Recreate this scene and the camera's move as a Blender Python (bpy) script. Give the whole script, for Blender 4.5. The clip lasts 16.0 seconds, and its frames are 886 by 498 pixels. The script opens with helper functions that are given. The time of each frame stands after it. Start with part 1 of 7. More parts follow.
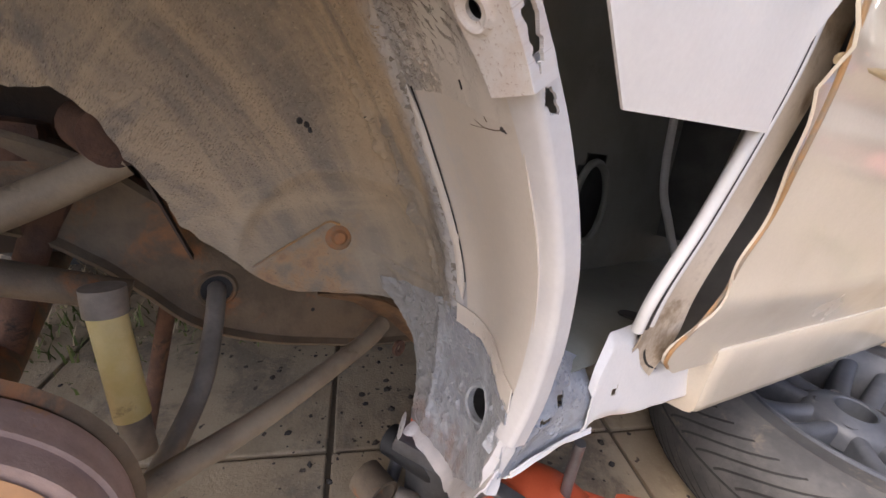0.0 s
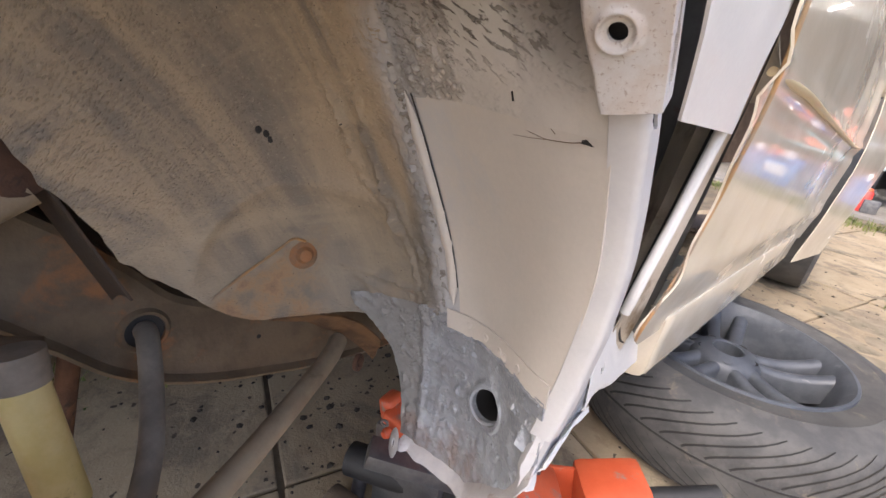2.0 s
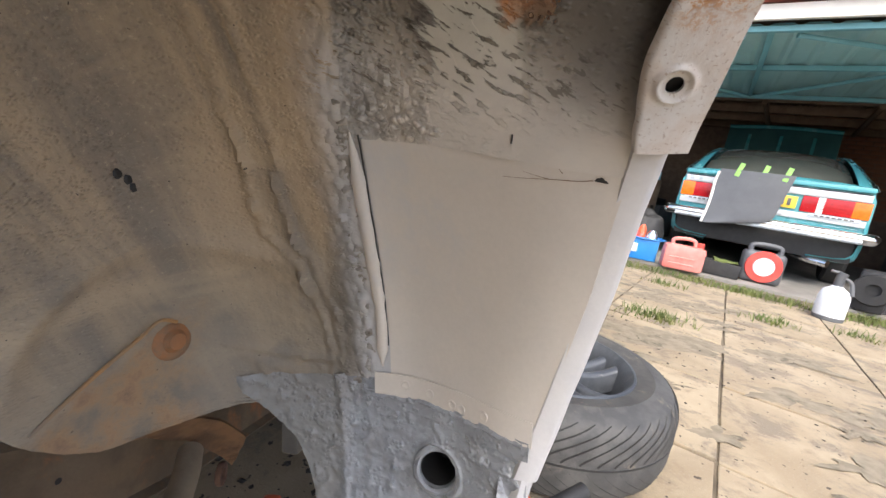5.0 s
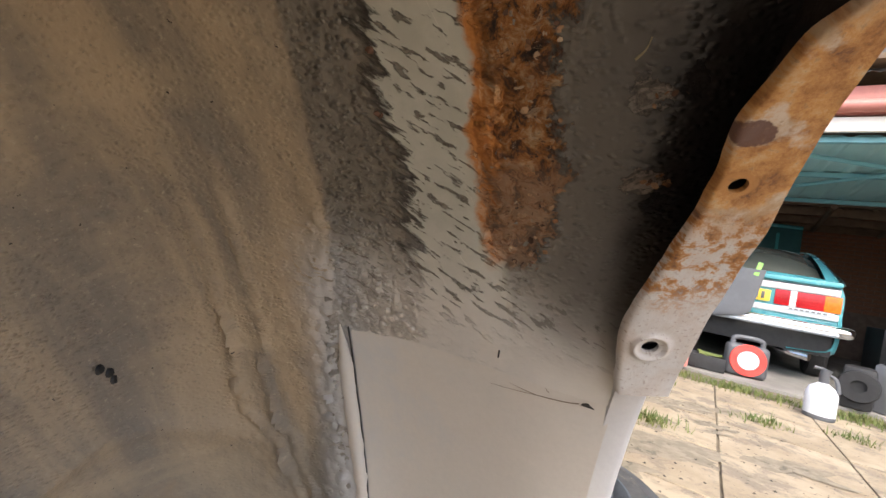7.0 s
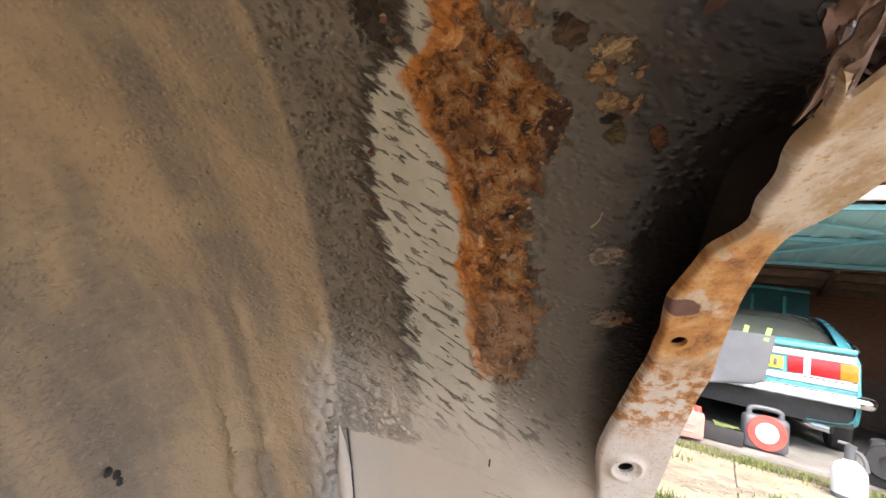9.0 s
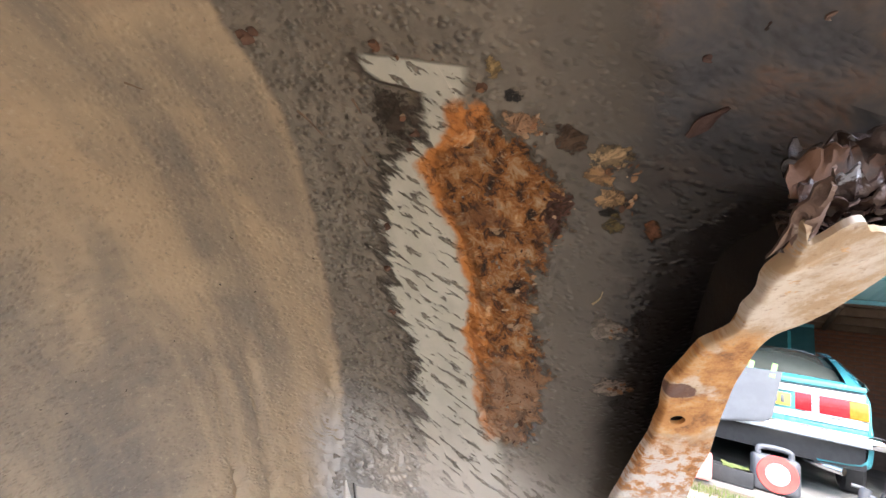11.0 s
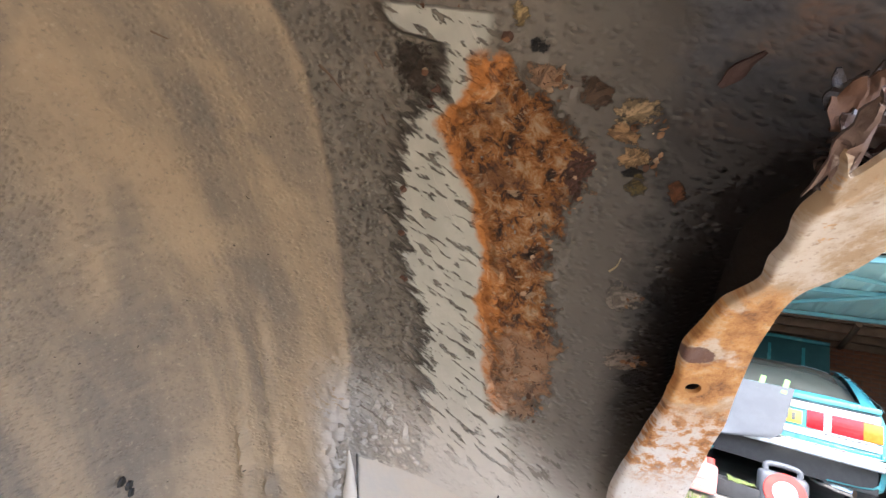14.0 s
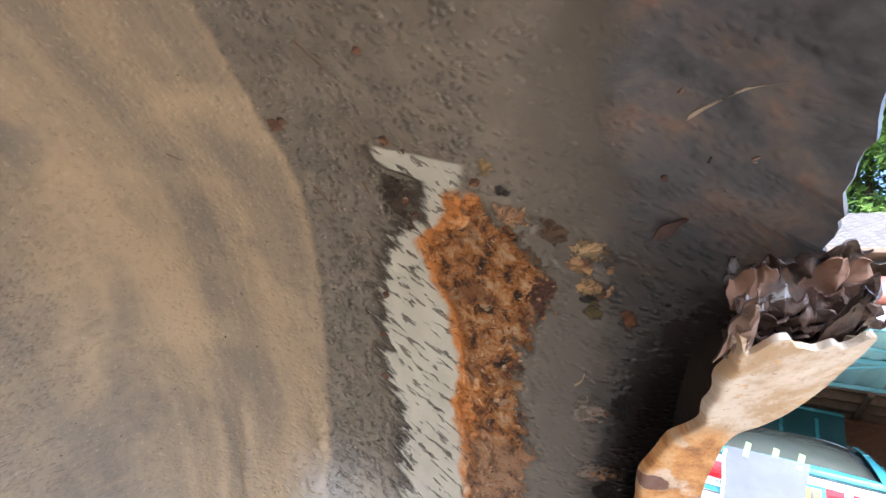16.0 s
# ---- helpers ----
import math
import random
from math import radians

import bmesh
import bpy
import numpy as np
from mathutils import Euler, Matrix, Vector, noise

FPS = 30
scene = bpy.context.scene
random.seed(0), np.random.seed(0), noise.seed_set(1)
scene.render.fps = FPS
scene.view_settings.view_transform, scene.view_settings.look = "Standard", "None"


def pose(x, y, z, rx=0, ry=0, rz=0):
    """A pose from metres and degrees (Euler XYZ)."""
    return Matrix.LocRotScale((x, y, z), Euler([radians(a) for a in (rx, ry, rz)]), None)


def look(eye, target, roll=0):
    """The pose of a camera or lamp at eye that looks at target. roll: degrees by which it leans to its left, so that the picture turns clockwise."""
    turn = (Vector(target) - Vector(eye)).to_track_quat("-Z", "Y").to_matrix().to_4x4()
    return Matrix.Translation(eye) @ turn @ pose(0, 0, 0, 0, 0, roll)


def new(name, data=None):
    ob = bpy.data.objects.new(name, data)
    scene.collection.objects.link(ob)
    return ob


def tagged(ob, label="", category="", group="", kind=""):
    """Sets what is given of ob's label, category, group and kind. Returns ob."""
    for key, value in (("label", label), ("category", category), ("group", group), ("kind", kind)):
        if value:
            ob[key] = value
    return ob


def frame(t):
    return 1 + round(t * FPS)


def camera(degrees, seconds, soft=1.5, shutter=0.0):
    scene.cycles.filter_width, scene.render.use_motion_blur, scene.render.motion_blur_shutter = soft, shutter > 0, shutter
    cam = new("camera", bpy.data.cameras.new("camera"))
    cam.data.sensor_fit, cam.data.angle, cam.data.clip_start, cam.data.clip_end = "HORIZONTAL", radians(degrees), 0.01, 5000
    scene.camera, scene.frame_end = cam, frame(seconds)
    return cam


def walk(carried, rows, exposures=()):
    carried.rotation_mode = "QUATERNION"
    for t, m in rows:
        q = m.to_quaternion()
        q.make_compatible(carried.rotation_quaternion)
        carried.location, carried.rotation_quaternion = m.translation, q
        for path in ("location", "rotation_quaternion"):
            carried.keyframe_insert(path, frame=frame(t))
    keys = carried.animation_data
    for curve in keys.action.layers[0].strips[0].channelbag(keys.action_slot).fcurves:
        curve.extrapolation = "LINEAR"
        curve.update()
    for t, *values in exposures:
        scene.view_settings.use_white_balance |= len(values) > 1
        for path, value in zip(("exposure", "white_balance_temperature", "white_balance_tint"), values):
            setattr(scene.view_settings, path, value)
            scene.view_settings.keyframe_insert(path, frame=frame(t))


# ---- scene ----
cam = camera(94.3, 16.0)
TURN = 52.0
# the raised car leans: its own axes against the level ground
LIFT = pose(0, 0, 0.145, -7.05, 0, 0) @ pose(0, 0, 0, 0, -8.48, 0)
PATH = [
    (0, (-0.022, 0.102, 0.567), (-0.042, 2.049, 0.112), 6.9),
    (0.5, (-0.021, 0.102, 0.568), (-0.08, 2.047, 0.105), 6.1),
    (1, (-0.029, 0.096, 0.568), (0.0, 2.04, 0.102), 5.0),
    (1.5, (-0.055, 0.102, 0.556), (0.185, 2.033, 0.097), 4.6),
    (2, (-0.109, 0.118, 0.567), (0.386, 2.009, 0.145), 4.5),
    (2.5, (-0.164, 0.135, 0.564), (0.591, 1.952, 0.202), 4.6),
    (2.7, (-0.165, 0.142, 0.578), (0.67, 1.921, 0.207), 3.6),
    (3, (-0.194, 0.145, 0.559), (0.831, 1.842, 0.297), 4.7),
    (3.5, (-0.193, 0.168, 0.542), (0.996, 1.763, 0.335), 3.7),
    (3.7, (-0.191, 0.175, 0.544), (1.051, 1.734, 0.366), 3.4),
    (5.8, (-0.197, 0.187, 0.557), (1.159, 1.657, 0.514), 1.9),
    (6, (-0.196, 0.191, 0.554), (1.167, 1.655, 0.552), 2.0),
    (6.5, (-0.199, 0.196, 0.592), (1.18, 1.636, 0.751), 2.2),
    (7, (-0.207, 0.181, 0.623), (1.164, 1.607, 0.92), 2.3),
    (7.5, (-0.216, 0.173, 0.63), (1.132, 1.596, 1.028), 2.4),
    (8, (-0.216, 0.17, 0.632), (1.117, 1.585, 1.104), 2.4),
    (8.5, (-0.221, 0.165, 0.637), (1.1, 1.572, 1.159), 2.5),
    (9, (-0.225, 0.156, 0.648), (1.08, 1.556, 1.23), 2.7),
    (9.5, (-0.234, 0.152, 0.652), (1.053, 1.543, 1.293), 3.0),
    (9.7, (-0.236, 0.153, 0.655), (1.048, 1.537, 1.313), 2.9),
    (11.8, (-0.242, 0.143, 0.662), (1.003, 1.533, 1.382), 4.3),
    (12, (-0.238, 0.145, 0.658), (1.006, 1.545, 1.358), 4.7),
    (12.5, (-0.235, 0.148, 0.65), (1.012, 1.557, 1.328), 5.4),
    (13, (-0.234, 0.151, 0.643), (1.01, 1.571, 1.303), 6.1),
    (13.5, (-0.232, 0.153, 0.639), (1.0, 1.581, 1.303), 6.5),
    (14, (-0.236, 0.153, 0.647), (0.992, 1.563, 1.356), 6.6),
    (14.5, (-0.237, 0.148, 0.653), (0.976, 1.541, 1.419), 6.8),
    (15, (-0.242, 0.141, 0.657), (0.952, 1.51, 1.493), 7.1),
    (15.5, (-0.244, 0.138, 0.66), (0.915, 1.485, 1.578), 7.6),
    (16, (-0.246, 0.13, 0.665), (0.881, 1.478, 1.62), 8.2),
]
walk(cam, [(t, LIFT @ pose(0, 0, 0, 0, 0, TURN) @ look(eye, target, roll)) for t, eye, target, roll in PATH],
     exposures=[(0.0, 1.58, 6750.0, 16.0), (0.5, 1.70, 6720.0, 15.5), (1.5, 1.68, 6600.0, 14.0), (3.5, 1.64, 6400.0, 10.0), (6.0, 1.64, 6350.0, 8.0), (7.0, 1.72, 6450.0, 9.0), (9.0, 2.34, 6500.0, 10.0), (12.0, 2.92, 5650.0, 9.0), (14.4, 2.80, 5780.0, 9.0), (16.0, 3.10, 5520.0, 8.0)])

# ---- light ----
world = bpy.data.worlds.new("sky")
world.use_nodes = True
scene.world = world
wn = world.node_tree.nodes
sky = wn.new("ShaderNodeTexSky")
sky.sky_type, sky.sun_disc = "NISHITA", False
SUN_EL, SUN_AZ = 52.0, 180.0
sky.sun_elevation, sky.sun_rotation = radians(SUN_EL), radians(SUN_AZ)
sky.air_density, sky.dust_density, sky.ozone_density = 0.8, 4.0, 1.2
wn["Background"].inputs["Strength"].default_value = 0.15
world.node_tree.links.new(sky.outputs["Color"], wn["Background"].inputs["Color"])
sun = new("sun", bpy.data.lights.new("sun", "SUN"))
sun.data.energy, sun.data.angle, sun.data.color = 0.7, radians(20.0), (1.0, 0.95, 0.88)
az, el = radians(SUN_AZ), radians(SUN_EL)
sun.matrix_world = look((math.sin(az) * math.cos(el) * 30, math.cos(az) * math.cos(el) * 30, math.sin(el) * 30), (0, 0, 0))


# ---- materials ----
class Nodes:
    """A small way of writing node materials."""

    def __init__(self, name):
        self.mat = bpy.data.materials.new(name)
        self.mat.use_nodes = True
        self.nt = self.mat.node_tree
        self.bsdf = self.nt.nodes["Principled BSDF"]
        self.co = self.nt.nodes.new("ShaderNodeTexCoord")

    def put(self, socket, value):
        if isinstance(value, bpy.types.NodeSocket):
            self.nt.links.new(value, socket)
        elif isinstance(value, tuple) and len(value) == 3 and socket.type == "RGBA":
            socket.default_value = (*value, 1)
        else:
            socket.default_value = value

    def math(self, op, a, b=0.0, c=0.0, clamp=False):
        n = self.nt.nodes.new("ShaderNodeMath")
        n.operation, n.use_clamp = op, clamp
        for k, v in enumerate((a, b, c)):
            self.put(n.inputs[k], v)
        return n.outputs[0]

    def noise(self, vec, scale, detail=4.0, rough=0.6, distort=0.0):
        n = self.nt.nodes.new("ShaderNodeTexNoise")
        self.put(n.inputs["Vector"], vec)
        for key, v in (("Scale", scale), ("Detail", detail), ("Roughness", rough), ("Distortion", distort)):
            n.inputs[key].default_value = v
        return n.outputs[0]

    def voronoi(self, vec, scale, feature="F1"):
        n = self.nt.nodes.new("ShaderNodeTexVoronoi")
        n.feature = feature
        self.put(n.inputs["Vector"], vec)
        n.inputs["Scale"].default_value = scale
        return n.outputs["Distance"]

    def stretch(self, vec, scale, turn=0.0):
        """Turns the plane, then scales it: long marks lie across the turned x."""
        for size, angle in (((1, 1, 1), turn), (scale, 0.0)):
            n = self.nt.nodes.new("ShaderNodeMapping")
            self.put(n.inputs["Vector"], vec)
            n.inputs["Scale"].default_value = size
            n.inputs["Rotation"].default_value = (0, 0, radians(angle))
            vec = n.outputs[0]
        return vec

    def ramp(self, fac, stops, mode="LINEAR"):
        n = self.nt.nodes.new("ShaderNodeValToRGB")
        n.color_ramp.interpolation = mode
        self.put(n.inputs[0], fac)
        e = n.color_ramp.elements
        while len(e) < len(stops):
            e.new(0.5)
        for k, (p, c) in enumerate(stops):
            e[k].position = p
            e[k].color = (c, c, c, 1) if isinstance(c, (int, float)) else (*c, 1)
        return n.outputs[0]

    def step(self, x, low, high):
        n = self.nt.nodes.new("ShaderNodeMapRange")
        n.interpolation_type = "SMOOTHSTEP"
        self.put(n.inputs[0], x)
        self.put(n.inputs[1], low)
        self.put(n.inputs[2], high)
        return n.outputs[0]

    def mix(self, fac, a, b, mode="MIX"):
        n = self.nt.nodes.new("ShaderNodeMix")
        n.data_type, n.blend_type = "RGBA", mode
        self.put(n.inputs[0], fac)
        self.put(n.inputs[6], a)
        self.put(n.inputs[7], b)
        return n.outputs[2]

    def xyz(self, vec):
        n = self.nt.nodes.new("ShaderNodeSeparateXYZ")
        self.put(n.inputs[0], vec)
        return n.outputs

    def done(self, color, rough=0.6, metal=0.0, height=None, depth=0.002, strength=0.6, **more):
        self.put(self.bsdf.inputs["Base Color"], color)
        self.put(self.bsdf.inputs["Roughness"], rough)
        self.put(self.bsdf.inputs["Metallic"], metal)
        for key, v in more.items():
            self.put(self.bsdf.inputs[key.replace("_", " ")], v)
        if height is not None:
            b = self.nt.nodes.new("ShaderNodeBump")
            b.inputs["Strength"].default_value = strength
            b.inputs["Distance"].default_value = depth
            self.put(b.inputs["Height"], height)
            self.nt.links.new(b.outputs[0], self.bsdf.inputs["Normal"])
        return self.mat


def plain(name, a, b, scale=20.0, rough=0.6, metal=0.0, depth=0.001, fine=180.0, dirt=None, dirt_at=0.6, spread=0.1, **more):
    """A surface of two near tones, fine grain and, if asked for, patches of dirt, rust or painted glints."""
    n = Nodes(name)
    o = n.co.outputs["Object"]
    big, small = n.noise(o, scale, 5), n.noise(o, fine, 3)
    col = n.mix(n.step(big, 0.35, 0.65), a, b)
    col = n.mix(n.math("MULTIPLY", small, 0.25), col, tuple(0.6 * v for v in a))
    if dirt:
        mask = n.step(n.noise(o, scale * 0.7, 6, 0.7, 0.4), dirt_at, dirt_at + spread)
        col = n.mix(mask, col, dirt)
    r = n.math("ADD", n.math("MULTIPLY", n.math("SUBTRACT", big, 0.5), 0.35), rough, clamp=True)
    return n.done(col, r, metal, n.math("ADD", small, n.math("MULTIPLY", big, 1.5)), depth, 0.5, **more)


def arch_material():
    """The inside of the wheel arch: dirt, underseal, bare paint, rust and sprayed primer, with shade and haze painted
    along the rim, laid out over its own sheet (across u, round v, in metres).
    """
    n = Nodes("arch_dirt_and_rust")
    uv = n.co.outputs["UV"]
    u, v, _ = n.xyz(uv)
    fine = n.noise(uv, 420, 4, 0.65)
    mid = n.noise(uv, 60, 5, 0.6)
    big = n.noise(uv, 13, 4, 0.6, 0.5)
    streak = n.noise(n.stretch(uv, (24, 3.5, 1), -6), 1.0, 5, 0.6, 0.6)
    cross = n.noise(n.stretch(uv, (4, 17, 1), 4), 1.0, 4, 0.55, 0.4)
    jag = n.math("MULTIPLY", n.math("SUBTRACT", mid, 0.5), 0.030)
    vt = n.math("MULTIPLY_ADD", v, 1.25, 0.25)
    NOT = lambda x: n.math("SUBTRACT", 1.0, x)
    MUL = lambda *xs: xs[0] if len(xs) == 1 else n.math("MULTIPLY", xs[0], MUL(*xs[1:]))

    def edge(stops):
        """A line u(v): stops are (v, u) in metres."""
        r = n.ramp(vt, [(0.25 + 1.25 * a, (b + 0.6) / 0.6) for a, b in stops])
        return n.math("MULTIPLY_ADD", r, 0.6, -0.6)

    def past(line, width=0.004, wobble=1.0, w=None, move=0.0):
        d = n.math("ADD", n.math("SUBTRACT", u, line), n.math("MULTIPLY", jag if w is None else w, wobble))
        return n.step(n.math("ADD", d, move), n.math("MULTIPLY", width, -1.0), width)

    # inner wall: tan road dirt over grey-brown, in soft streaks
    wall = n.mix(n.step(streak, 0.34, 0.64), (0.205, 0.176, 0.140), (0.385, 0.300, 0.202))
    wall = n.mix(n.math("MULTIPLY", n.step(cross, 0.50, 0.72), 0.8), wall, (0.43, 0.338, 0.225))
    wall = n.mix(n.math("MULTIPLY", n.step(big, 0.54, 0.72), 0.8), wall, (0.165, 0.150, 0.130))
    wall = n.mix(n.math("MULTIPLY", n.step(fine, 0.55, 0.75), 0.35), wall, (0.45, 0.38, 0.28))
    wall = n.mix(n.math("MULTIPLY", n.step(mid, 0.64, 0.78), 0.35), wall, (0.12, 0.108, 0.092))
    dust = n.noise(uv, 230, 5, 0.7)
    wall = n.mix(n.math("MULTIPLY", n.step(dust, 0.56, 0.72), 0.55), wall, (0.46, 0.385, 0.28))
    wall = n.mix(n.math("MULTIPLY", n.step(dust, 0.44, 0.30), 0.55), wall, (0.15, 0.135, 0.11))
    low = NOT(n.step(v, 0.02, 0.20))
    wall = n.mix(n.math("MULTIPLY", low, 0.6), wall, (0.225, 0.198, 0.160))
    # rust that has run down round the bolt, on the low part of the wall
    oy, oz = n.xyz(n.co.outputs["Object"])[1:3]
    slope = n.math("ADD", n.math("SUBTRACT", oz, n.math("MULTIPLY_ADD", oy, 0.62, 0.345)), n.math("MULTIPLY", n.math("SUBTRACT", n.noise(n.co.outputs["Object"], 45, 5), 0.5), 0.055))
    ran = MUL(NOT(n.step(slope, -0.014, 0.006)), n.step(oy, 0.115, 0.135), NOT(n.step(n.math("ADD", oy, MUL(jag, 1.2)), 0.225, 0.250)), NOT(n.step(u, -0.50, -0.48)))
    stain = n.ramp(n.noise(n.co.outputs["Object"], 38, 5, 0.65), [(0.34, (0.17, 0.145, 0.115)), (0.46, (0.27, 0.195, 0.12)), (0.56, (0.34, 0.20, 0.095)), (0.64, (0.26, 0.145, 0.075)), (0.72, (0.11, 0.068, 0.042))])
    wall = n.mix(n.math("MULTIPLY", ran, 0.72), wall, stain)
    spots = n.step(n.noise(uv, 210, 2, 0.5), 0.735, 0.76)
    wall = n.mix(spots, wall, (0.05, 0.04, 0.03))
    # underseal band and the dark outer side
    seal = n.mix(n.step(mid, 0.35, 0.7), (0.140, 0.124, 0.101), (0.205, 0.181, 0.147))
    seal = n.mix(n.step(big, 0.48, 0.70), seal, (0.150, 0.128, 0.100))
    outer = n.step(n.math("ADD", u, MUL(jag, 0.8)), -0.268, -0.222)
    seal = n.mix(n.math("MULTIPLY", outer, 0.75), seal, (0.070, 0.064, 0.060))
    # shade painted near-black along the rim; higher up, old rust with painted blue-grey haze
    rust_and_haze = n.ramp(n.noise(uv, 48, 5, 0.62, 0.25), [(0.32, (0.050, 0.054, 0.064)), (0.46, (0.100, 0.106, 0.122)), (0.56, (0.145, 0.132, 0.130)), (0.66, (0.22, 0.145, 0.110)), (0.76, (0.40, 0.34, 0.29))])
    rim_shade_haze = n.step(n.math("ADD", u, MUL(jag, 1.0)), n.math("MULTIPLY_ADD", n.step(v, 0.48, 0.56), -0.012, -0.222), n.math("MULTIPLY_ADD", n.step(v, 0.48, 0.56), -0.012, -0.206))
    seal = n.mix(MUL(rim_shade_haze, n.step(v, 0.28, 0.35), n.math("MULTIPLY_ADD", n.step(v, 0.47, 0.51), 0.0, 0.97)), seal, n.mix(n.step(v, 0.46, 0.52), (0.016, 0.014, 0.014), rust_and_haze))
    seal_line = edge([(-0.2, -0.43), (0.10, -0.415), (0.20, -0.388), (0.245, -0.374), (0.28, -0.370), (0.348, -0.3655), (0.406, -0.3635), (0.45, -0.3645), (0.484, -0.3655), (0.504, -0.371), (0.6, -0.385)])
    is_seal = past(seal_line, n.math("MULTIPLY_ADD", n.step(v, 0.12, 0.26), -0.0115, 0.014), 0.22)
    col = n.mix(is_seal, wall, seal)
    # old grey paint scraped bare, with crusts of underseal left in slanting strokes
    slant = n.noise(n.stretch(uv, (30, 120, 1), 30), 1.0, 5, 0.66, 0.1)
    scr = MUL(n.math("SUBTRACT", slant, 0.5), n.math("MULTIPLY_ADD", n.step(v, 0.470, 0.488), -0.046, 0.060))
    l_line = edge([(0.250, -0.305), (0.27, -0.316), (0.3138, -0.315), (0.3512, -0.314), (0.3921, -0.3245), (0.4193, -0.3243), (0.4567, -0.3152), (0.4703, -0.300), (0.476, -0.297), (0.4915, -0.291), (0.4945, -0.3155), (0.503, -0.317)])
    left = past(l_line, 0.002, 1.0, scr)
    right = NOT(past(edge([(0.27, -0.258), (0.3138, -0.268), (0.3376, -0.272), (0.3717, -0.277), (0.3887, -0.272), (0.4125, -0.276), (0.4329, -0.283), (0.4465, -0.290), (0.4601, -0.295), (0.4703, -0.284), (0.4874, -0.279), (0.4925, -0.2765), (0.503, -0.2745)]), 0.003, 0.35))
    top = NOT(n.step(n.math("ADD", v, MUL(jag, 0.12)), 0.5024, 0.5038))
    span = MUL(n.step(v, 0.240, 0.275), top)
    bits = n.step(n.noise(n.stretch(uv, (70, 230, 1), 26), 1.0, 4, 0.6, 0.15), 0.560, 0.60)
    bare = MUL(left, right, span, NOT(n.math("MULTIPLY", bits, 0.92)))
    crust = MUL(past(l_line, 0.003, 0.9, scr, 0.005), NOT(left), n.step(v, 0.27, 0.30), top)
    col = n.mix(n.math("MULTIPLY", crust, 0.75), col, (0.05, 0.038, 0.028))
    paint = n.mix(n.step(mid, 0.35, 0.7), (0.42, 0.415, 0.36), (0.49, 0.485, 0.425))
    hair = n.step(n.noise(n.stretch(uv, (9, 420, 1), 62), 1.0, 2, 0.5, 1.2), 0.70, 0.74)
    paint = n.mix(n.math("MULTIPLY", hair, 0.6), paint, (0.62, 0.60, 0.54))
    col = n.mix(bare, col, paint)
    # rust
    r_in = past(edge([(0.29, -0.270), (0.3138, -0.2745), (0.3376, -0.279), (0.3717, -0.2834), (0.3887, -0.278), (0.4125, -0.2825), (0.4329, -0.289), (0.4465, -0.2965), (0.4601, -0.3013), (0.4703, -0.2895), (0.4874, -0.2836), (0.493, -0.281)]), 0.0022, 0.55)
    r_out = NOT(past(edge([(0.29, -0.258), (0.3138, -0.250), (0.324, -0.2464), (0.3614, -0.2410), (0.3989, -0.2491), (0.4295, -0.2444), (0.4397, -0.236), (0.4635, -0.2425), (0.4772, -0.2600), (0.4908, -0.2715)]), 0.0025, 1.5, n.math("MULTIPLY", n.math("SUBTRACT", n.noise(uv, 75, 7, 0.72, 0.3), 0.5), 0.034)))
    r_span = MUL(n.step(n.math("ADD", v, MUL(jag, 0.8)), 0.298, 0.31), NOT(n.step(n.math("ADD", v, MUL(jag, 0.35)), 0.487, 0.492)))
    rusty = MUL(r_in, r_out, r_span)
    flakes = n.noise(uv, 105, 9, 0.74, 0.5)
    fibre = n.noise(n.stretch(uv, (120, 200, 1), -35), 1.0, 7, 0.75, 1.2)
    rust = n.ramp(flakes, [(0.36, (0.022, 0.013, 0.010)), (0.43, (0.10, 0.042, 0.020)), (0.485, (0.38, 0.150, 0.036)), (0.54, (0.52, 0.235, 0.075)), (0.60, (0.64, 0.41, 0.22)), (0.68, (0.70, 0.55, 0.38))])
    rust = n.mix(n.math("MULTIPLY", n.step(fibre, 0.57, 0.62), 0.85), rust, (0.60, 0.42, 0.26))
    rust = n.mix(n.math("MULTIPLY", n.step(n.noise(uv, 36, 5, 0.65, 0.4), 0.52, 0.60), 0.5), rust, (0.15, 0.075, 0.045))
    faded = MUL(NOT(n.step(n.math("ADD", v, jag), 0.350, 0.366)), n.math("MULTIPLY_ADD", n.step(flakes, 0.45, 0.55), 0.45, 0.40))
    rust = n.mix(faded, rust, (0.47, 0.30, 0.19))
    rust = n.mix(n.step(fibre, 0.42, 0.34), rust, (0.10, 0.045, 0.025))
    clean = n.ramp(fine, [(0.3, (0.36, 0.125, 0.024)), (0.7, (0.54, 0.215, 0.048))])
    clean = n.mix(n.step(mid, 0.55, 0.7), clean, (0.33, 0.105, 0.025))
    near_in = NOT(past(edge([(0.29, -0.258), (0.32, -0.268), (0.345, -0.272), (0.362, -0.268), (0.378, -0.262), (0.392, -0.270), (0.416, -0.277), (0.436, -0.284), (0.456, -0.290), (0.466, -0.286), (0.476, -0.272), (0.492, -0.264)]), 0.004, 1.1))
    rust = n.mix(n.math("MULTIPLY", near_in, n.math("MULTIPLY_ADD", n.step(n.noise(uv, 85, 5, 0.7, 0.8), 0.46, 0.54), 0.75, 0.20)), rust, clean)
    keep = n.step(n.noise(uv, 120, 3, 0.6), 0.66, 0.70)
    rust = n.mix(keep, rust, (0.36, 0.34, 0.29))
    col = n.mix(rusty, col, rust)
    # lone blisters of rust and flaked holes
    blister = None
